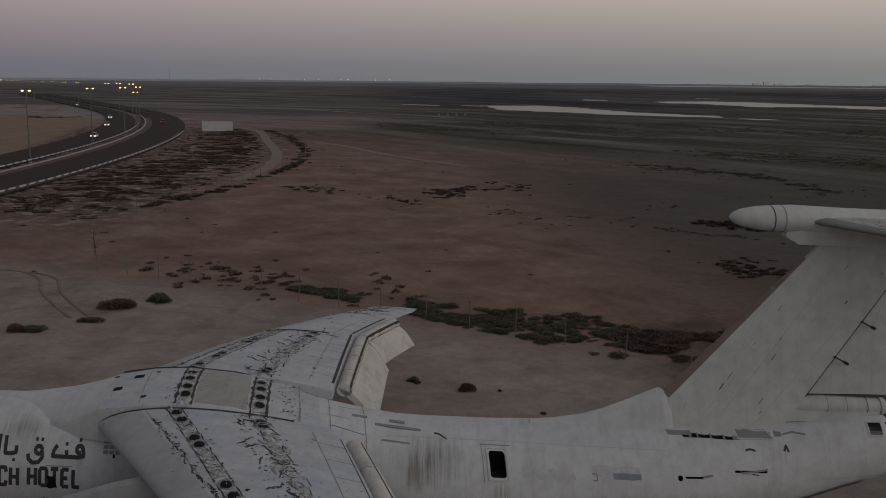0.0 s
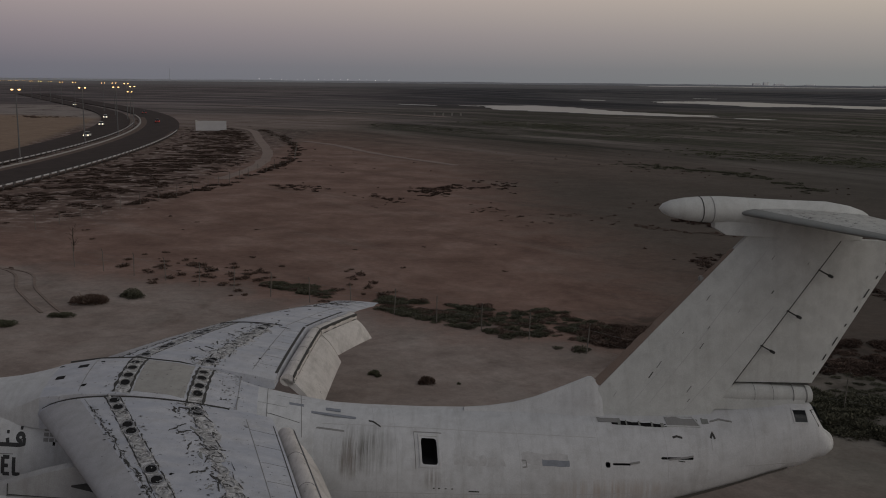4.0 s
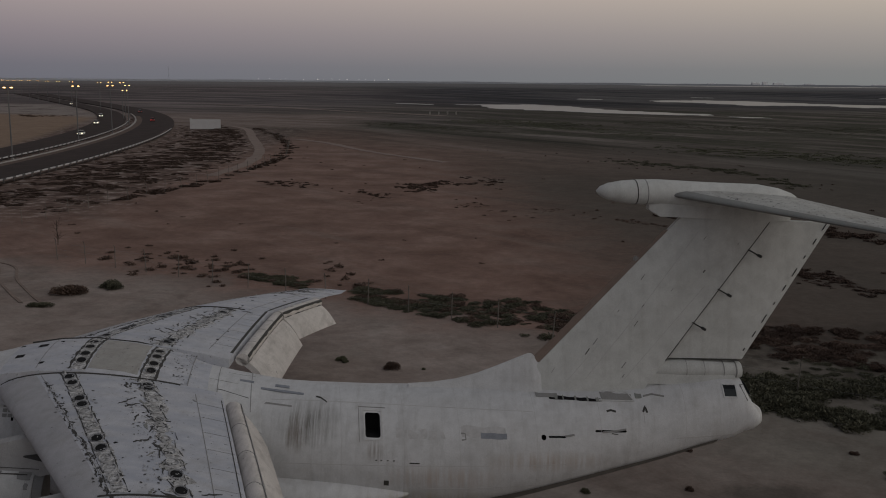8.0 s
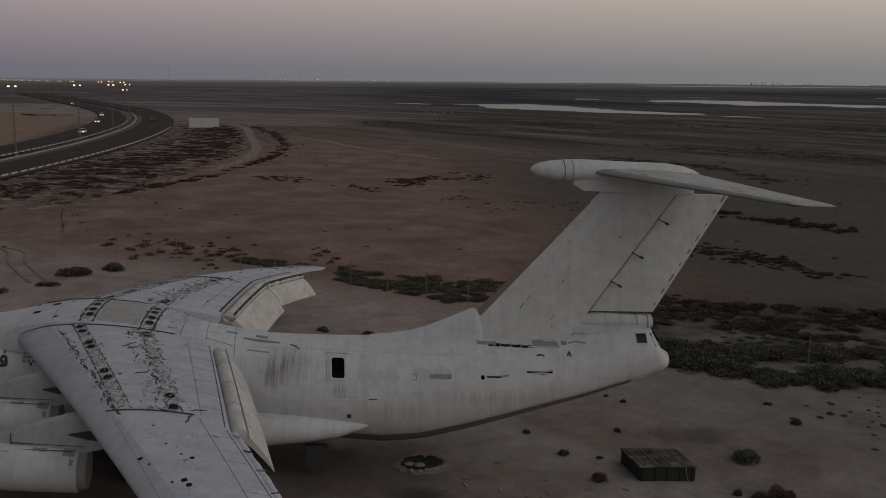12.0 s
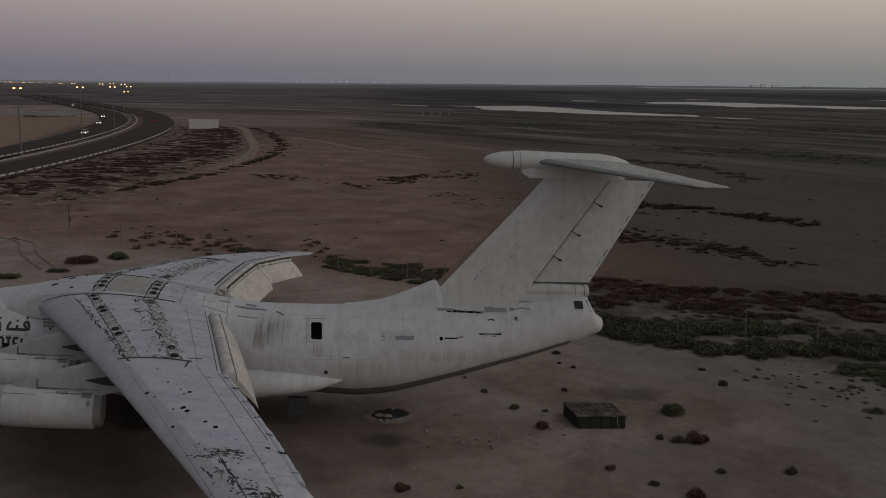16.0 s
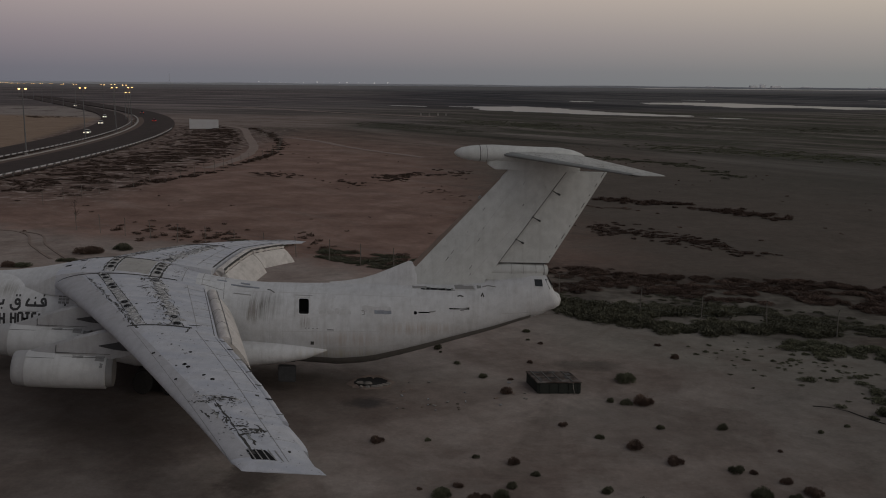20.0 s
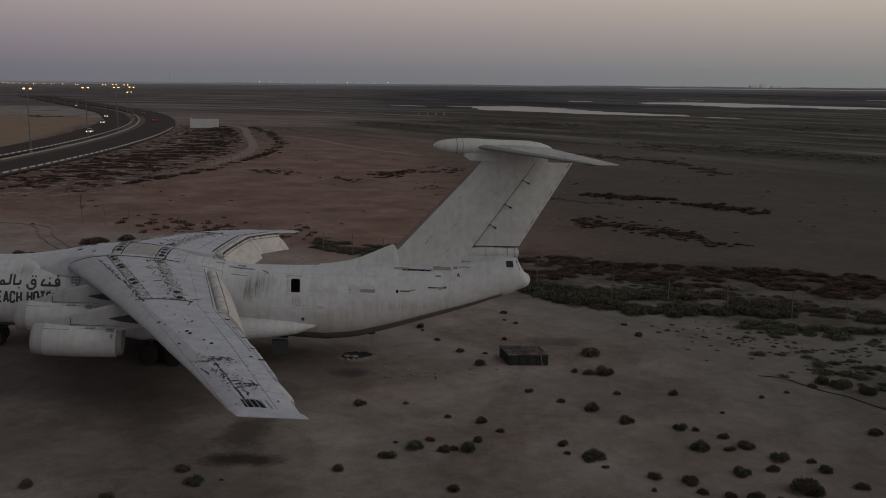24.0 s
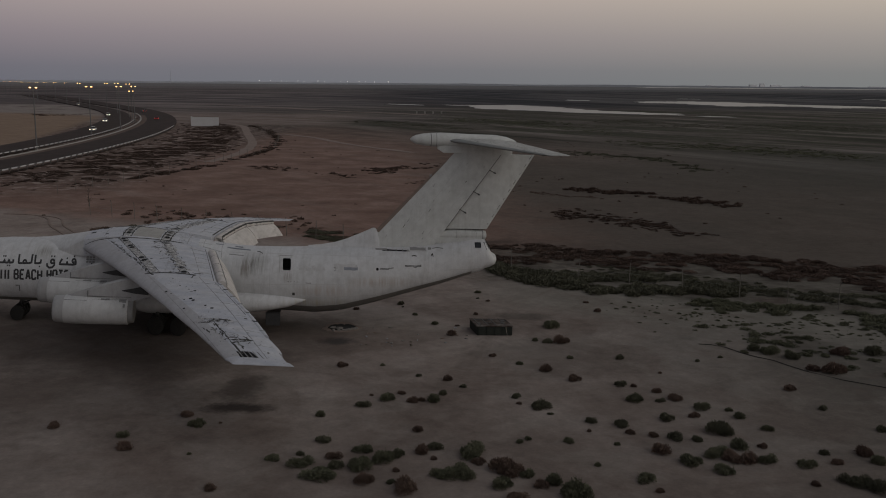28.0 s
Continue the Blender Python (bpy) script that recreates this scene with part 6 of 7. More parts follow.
spots += [Vector((-241 - 26.1 * k, 560 + 46 * k, -0.6 - 0.11 * k)) for k in range(10)]
LAMP.location = spots[0]
for p in spots[1:]:
    copy_thing(LAMP, Matrix.Translation(p) @ Matrix.Rotation(radians(15), 4, "Z"))


def build_car(name, paint, label):
    car = empty(name, label, "car", "cars on the highway")
    bm = bmesh.new()
    prof = [(-2.2, 0.45, 0.30), (-2.15, 0.85, 0.80), (-1.3, 0.95, 0.86), (-0.7, 0.97, 0.9), (1.5, 0.97, 0.9), (2.2, 0.95, 0.86), (2.25, 0.5, 0.8)]
    rings = []
    for x, zt, hw in prof:
        rings.append([(x, -hw, 0.32), (x, -hw, zt * 0.8), (x, -hw * 0.9, zt), (x, hw * 0.9, zt), (x, hw, zt * 0.8), (x, hw, 0.32)])
    loft(bm, rings)
    body = part("body", bm, paint, car, smooth=35)
    bm = bmesh.new()
    rings = []
    for x, zt, hw in ((-1.0, 0.95, 0.80), (-0.2, 1.50, 0.70), (1.2, 1.55, 0.70), (2.0, 0.95, 0.78)):
        rings.append([(x, -hw, 0.9), (x, -hw * 0.95, zt), (x, hw * 0.95, zt), (x, hw, 0.9)])
    loft(bm, rings)
    part("windows", bm, "glass_dark", car, "dark glass", smooth=35)
    bm = bmesh.new()
    box(bm, 0.5, 0, 1.54, 1.5, 1.3, 0.08, 0.03)
    part("roof", bm, paint, car)
    for x in (-1.35, 1.4):
        for s in (-1, 1):
            bm = bmesh.new()
            tube(bm, [(x, s * 0.72, 0.33), (x, s * 0.92, 0.33)], 0.33, 16)
            w = part("wheel", bm, "rubber", car, smooth=40)
            bm = bmesh.new()
            tube(bm, [(x, s * 0.70, 0.33), (x, s * 0.935, 0.33)], 0.18, 12)
            part("rim", bm, "metal_grey", w, smooth=40)
    for s in (-1, 1):
        bm = bmesh.new()
        box(bm, -2.19, s * 0.62, 0.66, 0.14, 0.34, 0.18, 0.03)
        part("headlight", bm, "headlight_glow", car, "lit headlight")
        bm = bmesh.new()
        box(bm, 2.25, s * 0.66, 0.7, 0.08, 0.26, 0.14, 0.02)
        part("tail_light", bm, "tail_glow", car, "red tail light")
    return car


plain("car_white", (0.62, 0.62, 0.61), 0.3, 0.0, 0.05, 2, 0, 0.5)
plain("car_red", (0.22, 0.018, 0.02), 0.3, 0.0, 0.08, 2, 0, 0.5)
plain("car_dark", (0.05, 0.052, 0.058), 0.3, 0.0, 0.1, 2, 0, 0.5)


def set_car(car, s, off, toward, first):
    p = road_point(s, off)
    d = road_point(s + 1, off) - p
    a = math.atan2(d.y, d.x) + (0 if toward else math.pi)
    m = Matrix.Translation((p.x, p.y, 0.50)) @ Matrix.Rotation(a, 4, "Z")
    if first:
        car.matrix_basis = m
        return car
    return copy_thing(car, m)


WHITE = build_car("car", "car_white", "white car with lit headlights on the highway")
RED = build_car("car", "car_red", "red car driving away on the highway")
DARK = build_car("car", "car_dark", "dark car on the far carriageway")
set_car(WHITE, 268, 23.6, True, True)
for s, o in ((342.5, 28.3), (412, 29.4), (603, 28.5)):
    set_car(WHITE, s, o, True, False)
set_car(RED, 365, 8.0, False, True)
set_car(DARK, 465, 9.0, False, True)

# ---------------------------------------------------------------- board, box, fence, far things


def build_board():
    b = empty("billboard", "blank white roadside board with a stepped top edge", "billboard", at=(-98.2, 310.8, 0))
    out = [(-5.3, 0.3), (3.0, 0.3), (3.0, 0.55), (5.3, 0.55), (5.3, 3.75), (-4.6, 3.8), (-4.9, 4.1), (-5.3, 4.1)]
    bm = bmesh.new()
    f = [bm.verts.new((-98.2 + x, 310.8 - 0.12 + x * 0.15, z)) for x, z in out]
    k = [bm.verts.new((-98.2 + x, 310.8 + 0.12 + x * 0.15, z)) for x, z in out]
    bm.faces.new(f)
    bm.faces.new(k[::-1])
    for i in range(8):
        bm.faces.new((f[i], k[i], k[(i + 1) % 8], f[(i + 1) % 8]))
    part("panel", bm, "board_white", b)
    for x in (-4.5, -1.5, 1.5, 4.5):
        bm = bmesh.new()
        box(bm, -98.2 + x, 311.1 + x * 0.15, 1.6, 0.2, 0.2, 3.3, 0.02)
        part("post", bm, "wood_post", b)


build_board()


def rusted_plate():
    n = Nodes("rusted_plate")
    c = n.ramp(n.noise(1.3, 7), [(0.36, (0.022, 0.016, 0.014)), (0.5, (0.075, 0.055, 0.047)), (0.66, (0.17, 0.155, 0.145))])
    n.bump(n.noise(8, 5), 0.4, 0.02)
    return n.done(c, 0.85, 0.1)


rusted_plate()
plain("lid_pale", (0.12, 0.115, 0.11), 0.85, 0.1, 0.6, 2.5)
plain("box_side", (0.030, 0.034, 0.030), 0.8, 0.1, 0.4, 2)


def build_box():
    b = empty("steel_tank", "low dark steel tank with a rusted flaking lid on sand", "tank", at=(0.0, 0.3, 0.0))
    m = Matrix(((0.883, -0.20, 0, -0.22), (0.02, 0.90, 0, -0.18), (0, 0, 0.92, 0), (0, 0, 0, 1)))
    bm = bmesh.new()
    box(bm, 0, 0, 0.36, 2.95, 2.45, 0.76, 0.05, m)
    part("tank_body", bm, "box_side", b)
    bm = bmesh.new()
    box(bm, 0, 0, 0.76, 3.05, 2.55, 0.06, 0.02, m)
    lid = part("lid", bm, "rusted_plate", b, "rust-stained flaking steel lid")
    for k, x in enumerate((-1.2, -0.5, 0.2, 0.95)):
        bm = bmesh.new()
        box(bm, x, 0, 0.805, 0.10, 2.35 - 0.12 * (k % 3), 0.035, 0.008, m)
        part("lid_rib", bm, "lid_pale", lid, "pale rib across the lid")
    for x, y, w, d in ((-0.9, 0.9, 0.5, 0.25), (0.2, 0.95, 0.45, 0.3), (1.1, 0.5, 0.4, 0.5), (0.9, -0.2, 0.35, 0.6), (-0.3, -0.2, 0.7, 0.12), (-1.1, -0.5, 0.2, 0.7)):
        bm = bmesh.new()
        box(bm, x, y, 0.80, w, d, 0.025, 0.008, m)
        part("rust_hole", bm, "steel_dark", lid)
    for x in (-1.3, -0.65, 0, 0.65, 1.3):
        bm = bmesh.new()
        box(bm, x, -1.24, 0.36, 0.07, 0.07, 0.7, 0.01, m)
        part("rib", bm, "box_side", b)
    bm = bmesh.new()
    tube(bm, [m @ Vector((0.9, -1.30, 0.74)), m @ Vector((0.92, -1.33, 0.4)), m @ Vector((1.02, -1.42, 0.03))], 0.02, 6)
    part("loose_pipe", bm, "stone", b)


build_box()


plain("fence_post", (0.19, 0.175, 0.16), 0.9, 0.0, 0.3, 3)


def fence(label, pts, spacing=4.0, h=2.0):
    f = empty("fence", label, "fence", at=(*pts[0], 0))
    o = Vector(f.location)
    bm = bmesh.new()
    tube(bm, [(0, 0, -0.2), (0, 0, h), (0.0, -0.28, h + 0.3)], 0.04, 6)
    me = mesh_of(bm, "post", "fence_post")
    line = []
    for a, b in zip(pts, pts[1:]):
        a, b = Vector(a), Vector(b)
        n = max(1, int((b - a).length / spacing))
        for i in range(n):
            line.append(a.lerp(b, i / n))
    line.append(Vector(pts[-1]))
    for p in line:
        ob = new("post", me)
        ob.parent = f
        ob.location = Vector((p.x, p.y, ground_z(p.x, p.y))) - o
        ob.rotation_euler = (radians(random.uniform(-4, 4)), radians(random.uniform(-4, 4)), 0)
    for z in (0.5, 1.1, 1.75):
        bm = bmesh.new()
        run = []
        for a, b in zip(line, line[1:]):
            mid = (a + b) / 2
            run += [(a.x, a.y, ground_z(a.x, a.y) + z), (mid.x, mid.y, ground_z(mid.x, mid.y) + z - 0.08)]
        tube(bm, run, 0.005, 3, False)
        part("wire", bm, "metal_grey", f)


fence("leaning concrete fence posts with sagging wire in scrub", [(-52, 60), (-30, 47.5), (-18.8, 41.4), (-8.4, 34.3), (2.9, 23.5), (9, 19.5), (22, 12), (36, 4), (60, -8)])
fence("wire fence on thin posts beside the sand track", [(-66, 84), (-62, 104), (-55.5, 130), (-52.5, 150), (-50.6, 168), (-50, 192), (-56, 235), (-76, 300)], 5.0, 1.8)



def sand_track(name, pts, w, label, material="pale_sand"):
    """A worn wheel track lying on the plain."""
    verts, faces, line = [], [], []
    P = [Vector(p) for p in pts]
    for i in range(len(P) - 1):
        p0, p1, p2, p3 = P[max(i - 1, 0)], P[i], P[i + 1], P[min(i + 2, len(P) - 1)]
        for k in range(10):
            u = k / 10
            line.append(0.5 * (2 * p1 + (p2 - p0) * u + (2 * p0 - 5 * p1 + 4 * p2 - p3) * u * u + (3 * p1 - p0 - 3 * p2 + p3) * u ** 3))
    line.append(P[-1])
    for i, p in enumerate(line):
        d = (line[min(i + 1, len(line) - 1)] - line[max(i - 1, 0)]).normalized()
        q = Vector((-d.y, d.x))
        j = 1 + 0.35 * noise.noise(Vector((p.x * 0.15, p.y * 0.15, 9)))
        for s_ in (-0.5, 0.5):
            e = p + q * w * s_ * j
            verts += [(e.x, e.y, ground_z(e.x, e.y) + 0.06), (e.x, e.y, ground_z(e.x, e.y) - 0.2)]
    for i in range(len(line) - 1):
        a_, b_ = i * 4, i * 4 + 4
        faces += [(a_, a_ + 2, b_ + 2, b_), (a_ + 1, a_, b_, b_ + 1), (a_ + 2, a_ + 3, b_ + 3, b_ + 2)]
    tagged(raw(name, verts, faces, material), label, "track", kind="structure")


plain("pale_sand", (0.27, 0.215, 0.19), 0.95, 0.0, 0.3, 0.25, 0.4, 0.1, 0.05)
plain("rut_soil", (0.245, 0.193, 0.168), 0.95, 0.0, 0.35, 0.4, 0.4, 0.1, 0.05)
sand_track("track", [(-96, 340), (-84, 314), (-72, 264), (-61, 217), (-56.5, 185), (-55.5, 165), (-57, 146)], 2.7, "pale sand track worn beside the wire fence")
sand_track("track", [(-58, 262), (-46, 245), (-36, 223), (-25, 202), (-12, 182)], 2.4, "pale wheel track across the brown plain")
for k in (0.0, 1.7):
    sand_track("track", [(-64 + k, 60.4), (-61.9 + k, 60.1 - k * 0.3), (-59.2 + k, 59.1 - k * 0.4), (-56.1 + k, 55.7), (-53.3 + k, 49.7), (-49.9 + k, 44.4), (-47.4 + k, 40.8)], 0.26, "dark tyre rut curving over pale sand", "rut_soil")

sand_track("track", [(-330, 720), (-211, 666), (-161, 636), (-96, 563), (-53, 511), (-13, 469)], 5.0, "pale causeway crossing the flats beyond the highway")
# a leafless sapling at the edge of the plain
sap = empty("sapling", "thin leafless grey sapling on bare sand", "sapling", at=(-55.5, 69.0, ground_z(-55.5, 69.0)))
rs = random.Random(31)
bm = bmesh.new()
tube(bm, [(-55.5, 69, 0), (-55.45, 69, 0.9), (-55.55, 69, 1.9), (-55.5, 69, 2.8)], [0.05, 0.04, 0.028, 0.01], 6)
part("trunk", bm, "twig", sap, smooth=60)
for k in range(22):
    z, a, L = rs.uniform(0.5, 2.4), rs.uniform(0, 6.28), rs.uniform(0.4, 1.0)
    dx, dy = math.cos(a) * L, math.sin(a) * L
    bm = bmesh.new()
    tube(bm, [(-55.5, 69, z), (-55.5 + dx * 0.5, 69 + dy * 0.5, z + 0.3), (-55.5 + dx, 69 + dy, z + rs.uniform(0.3, 0.9))], [0.016, 0.012, 0.004], 5)
    part("branch", bm, "twig", sap, smooth=60)
pit = empty("fire_pit", "burnt-out fire pit with a ring of pale stones", "fire pit", at=(-11.4, 0.5, 0))
bm = bmesh.new()
rings = []
for r, z in ((0.05, 0.02), (0.55, 0.02), (0.85, 0.10), (1.0, 0.20), (1.25, 0.0)):
    rings.append([(-11.4 + r * 1.15 * math.cos(a * math.tau / 22) * (1 + 0.10 * math.sin(a * 2.3)), 0.5 + r * math.sin(a * math.tau / 22) * (1 + 0.08 * math.cos(a * 3.1)), z * (0.4 + 0.6 * max(0.0, math.sin(a * math.tau / 22)))) for a in range(22)])
loft(bm, rings)
part("rim", bm, "rut_soil", pit, "low rim of scorched soil", smooth=60)
# black bed also paints the shade of a dug hole
bm = bmesh.new()
loft(bm, [[(-11.4 + r * 1.12 * math.cos(a * math.tau / 22) * (1 + 0.10 * math.sin(a * 2.3)), 0.5 + r * math.sin(a * math.tau / 22), z) for a in range(22)] for r, z in ((0.05, 0.05), (0.6, 0.05), (0.88, 0.11), (0.9, 0.0))])
part("ash_shade_bed", bm, "rubber", pit, "black ash and the painted dark of the pit", smooth=60)
rs = random.Random(4)
SLABS = [(-12.0, 0.25, 0.26, 0.20), (-11.55, 0.15, 0.28, 0.22), (-11.1, -0.45, 0.24, 0.10), (-10.8, -0.3, 0.22, 0.10), (-10.5, -0.12, 0.24, 0.10), (-10.3, 0.1, 0.18, 0.09), (-11.5, -0.6, 0.16, 0.08), (-11.9, -0.55, 0.12, 0.08)]
for k, (x, y, sx, sy) in enumerate(SLABS):
    bm = bmesh.new()
    bmesh.ops.create_icosphere(bm, subdivisions=2, radius=1)
    for v in bm.verts:
        j = 1 + 0.30 * noise.noise(v.co * 1.6 + Vector((k, 0, 0)))
        v.co = Vector((x + v.co.x * sx * j, y + v.co.y * sy * j, 0.10 + v.co.z * 0.09 * j))
    part("stone", bm, "stone", pit, smooth=35)
for k in range(26):
    x, y = rs.uniform(-10, -2), rs.uniform(-4.5, 1.0)
    bm = bmesh.new()
    box(bm, x, y, 0.03, rs.uniform(0.08, 0.3), rs.uniform(0.06, 0.2), 0.05, 0.01, Matrix.Translation((x, y, 0)) @ Matrix.Rotation(rs.uniform(0, 3), 4, "Z") @ Matrix.Translation((-x, -y, 0)))
    tagged(part("scrap", bm, rs.choice(("stone", "wood_post", "bare_grey", "rut_soil"))), "small pale scrap of litter lying on sand", "litter", "litter on the sand")
hose = empty("hose", "long dark hose lying over the sand", "hose", at=(12.9, -3.5, 0))
bm = bmesh.new()
tube(bm, [(14.5, -3.2, 0.03), (15.3, -3.4, 0.04), (16.2, -4.1, 0.04), (16.85, -5.4, 0.04), (17.5, -6.3, 0.04), (18.5, -7.2, 0.04), (19.1, -8.4, 0.04), (19.8, -9.6, 0.04), (21.5, -11.5, 0.04), (25, -14, 0.04)], 0.024, 8)
part("hose_line", bm, "rubber", hose, smooth=60)

for k in range(4):
    hut = empty("hut", "tiny white hut far off on the dark flats", "hut", "huts on the flats", at=(-20 + 4.7 * k, 484 + k, 0))
    bm = bmesh.new()
    box(bm, -20 + 4.7 * k, 484 + k, 0.6, 0.8, 0.8, 1.2, 0.05)
    part("wall", bm, "concrete", hut)
    bm = bmesh.new()
    box(bm, -20 + 4.7 * k, 484 + k, 1.45, 1.1, 1.1, 0.12, 0.04)
    part("roof", bm, "old_grey", hut)

for x, w, h in ((1500, 34, 9), (1545, 22, 14), (1610, 46, 8), (1760, 40, 5), (1290, 30, 4), (2100, 60, 4)):
    t = empty("building", "hazy tower block far off on the horizon", "building", "far town", at=(x, 4700, 0))
    bm = bmesh.new()
    box(bm, x, 4700, h / 2 + 4, w, 20, h + 8)
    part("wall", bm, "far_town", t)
glow("far_glow", (1.0, 0.95, 0.86), 0.7)
rs = random.Random(21)
for k in range(15):
    x = -900 + 43 * k + rs.uniform(-16, 16)
    lamp_ = empty("flood_light", "tiny white light far off on the shore", "light", "far shore lights", at=(x, 4690, 0))
    bm = bmesh.new()
    tube(bm, [(x, 4690, 0), (x, 4690, 12)], 0.3, 5)
    part("pole", bm, "far_haze", lamp_)
    bm = bmesh.new()
    w = rs.uniform(1.4, 3.2)
    box(bm, x, 4688, 13 + rs.uniform(0, 3), w, 1.5, w * 0.8, 0.3)
    part("lamp_head", bm, "far_glow", lamp_, "glowing white lamp head")
mast = empty("mast", "thin radio mast on the horizon", "mast", at=(-1180, 4100, 0))
bm = bmesh.new()
tube(bm, [(-1180, 4100, 0), (-1180, 4100, 62)], [0.9, 0.4], 5)
part("lattice", bm, "far_haze", mast)

# ---------------------------------------------------------------- scrub


def shrub_arrays(seed, leaves, twigs, flat=0.55, size=0.16):
    """A low desert bush one metre wide: many small leaf blades round short twigs."""
    rg = np.random.RandomState(seed)
    v, f = [], []
    lobes = [(rg.uniform(-0.26, 0.26), rg.uniform(-0.26, 0.26), rg.uniform(0.55, 1.0)) for _ in range(5)]
    for i in range(leaves):
        lx, ly, ls = lobes[i % 5]
        a, e = rg.uniform(0, math.tau), math.acos(rg.uniform(0.02, 1.0))
        r = ls * 0.30 * rg.uniform(0.55, 1.08)
        c = np.array([lx + r * math.sin(e) * math.cos(a), ly + r * math.sin(e) * math.sin(a), max(0.02, r * math.cos(e) * 2 * flat + 0.03)])
        up = np.array([math.sin(e) * math.cos(a), math.sin(e) * math.sin(a), 0.5 + math.cos(e)]) + rg.normal(0, 0.45, 3)
        up /= np.linalg.norm(up)
        sd = np.cross(up, rg.normal(0, 1, 3))
        sd /= np.linalg.norm(sd) + 1e-6
        s = size * rg.uniform(0.6, 1.3)
        b = len(v)
        v += [c - sd * s * 0.28, c + sd * s * 0.28, c + up * s]
        f.append((b, b + 1, b + 2))
    for i in range(twigs):
        a, e = rg.uniform(0, math.tau), rg.uniform(0.2, 1.25)
        d = np.array([math.sin(e) * math.cos(a), math.sin(e) * math.sin(a), math.cos(e) * 1.3 * flat + 0.1])
        p, L, w = np.array([rg.uniform(-0.2, 0.2), rg.uniform(-0.2, 0.2), 0.0]), rg.uniform(0.35, 0.6), 0.012
        b = len(v)
        sd = np.cross(d, [0, 0, 1.0])
        sd /= np.linalg.norm(sd) + 1e-6
        v += [p - sd * w, p + sd * w, p + d * L]
        f.append((b, b + 1, b + 2))
    return np.array(v), np.array(f)


NEAR = [shrub_arrays(s, 1900, 34, size=0.078) for s in range(6)]
BIG = [shrub_arrays(60 + s, 3600, 24, size=0.058) for s in range(3)]
MID = [shrub_arrays(20 + s, 620, 10, size=0.095) for s in range(6)]
FAR = [shrub_arrays(40 + s, 80, 0, size=0.26) for s in range(6)]
LEAVES = ["leaf_olive", "leaf_brown", "leaf_dark"]
SHRUB_MESH = {}


def shrub_mesh(i, mat):
    if (i, mat) not in SHRUB_MESH:
        me = bpy.data.meshes.new("shrub")
        v, f = NEAR[i] if i < 6 else BIG[i - 6]
        me.from_pydata(v.tolist(), [], f.tolist())
        me.materials.append(MATS[mat])
        SHRUB_MESH[i, mat] = me
    return SHRUB_MESH[i, mat]


def shrub(x, y, w, tall=0.85):
    mat = LEAVES[random.choice((0, 0, 1, 1, 2))]
    i = random.randrange(6) if w < 1.2 else 6 + random.randrange(3)
    ob = new("shrub", shrub_mesh(i, mat))
    ob.location = (x, y, ground_z(x, y) - 0.02)
    ob.rotation_euler = (0, 0, random.uniform(0, 6.28))
    k = w * 1.12
    ob.scale = (k, k * random.uniform(0.8, 1.05), max(0.3, k * tall * random.uniform(0.85, 1.15)))
    look_ = {"leaf_olive": "olive-green", "leaf_brown": "dry brown", "leaf_dark": "dark green"}[mat]
    size = "wide" if w > 1.2 else ("small" if w < 0.5 else "rounded")
    tagged(ob, f"{size} {look_} desert shrub on bare sand", "shrub", "desert shrubs")


YARD = [(-1.2, 5.1, 0.49), (4.4, 1.4, 1.52), (2.8, -2.7, 0.59), (3.6, -3.2, 0.79), (4.8, -2.9, 1.39), (-0.4, -6.7, 0.56), (1.3, -8.5, 0.59), (2.8, -10.0,
    1.16), (4.8, -7.1, 0.56), (8.1, -7.1, 0.71), (4.5, -11.9, 0.91), (-2.5, -13.4, 0.59), (0.5, -15.3, 0.69), (0.6, -16.5, 0.4), (1.9, -17.2, 1.23), (2.3,
    -18.2, 0.35), (7.2, -12.8, 0.82), (8.0, -13.1, 0.47), (10.2, -10.2, 0.34), (9.2, -14.2, 0.68), (9.0, -15.8, 0.58), (7.5, -15.8, 1.24), (10.1, -15.4,
    0.96), (8.7, -18.9, 0.94), (10.3, -18.2, 0.76), (11.1, -17.0, 0.98), (12.8, -18.4, 0.85), (12.5, -17.4, 0.53), (11.2, -20.7, 1.65)]
OPEN_SAND = [(4.4, -19.4, 0.73), (4.1, -20.8, 0.3), (5.8, -19.9, 0.92), (6.3, -21.0, 0.71), (2.8, -22.4, 0.62), (0.7, -22.0, 0.51), (0.3, -22.5, 0.47), (5.3,
    -22.7, 0.47), (7.5, -21.4, 0.6), (8.3, -21.8, 0.9), (9.5, -22.1, 0.71), (7.3, -23.7, 1.12), (13.8, -20.3, 0.71), (18.0, -16.9, 0.72), (17.4, -13.4,
    0.89), (15.1, -6.5, 0.44), (13.3, -7.5, 0.38), (8.5, -25.1, 1.13), (10.0, -26.1, 1.15), (11.5, -23.1, 1.15), (10.0, -24.0, 1.27), (11.3, -24.9, 1.19),
    (12.7, -22.8, 0.56), (12.3, -24.8, 0.91), (5.7, -27.0, 1.04), (6.2, -28.4, 0.49), (3.8, -25.5, 0.48)]
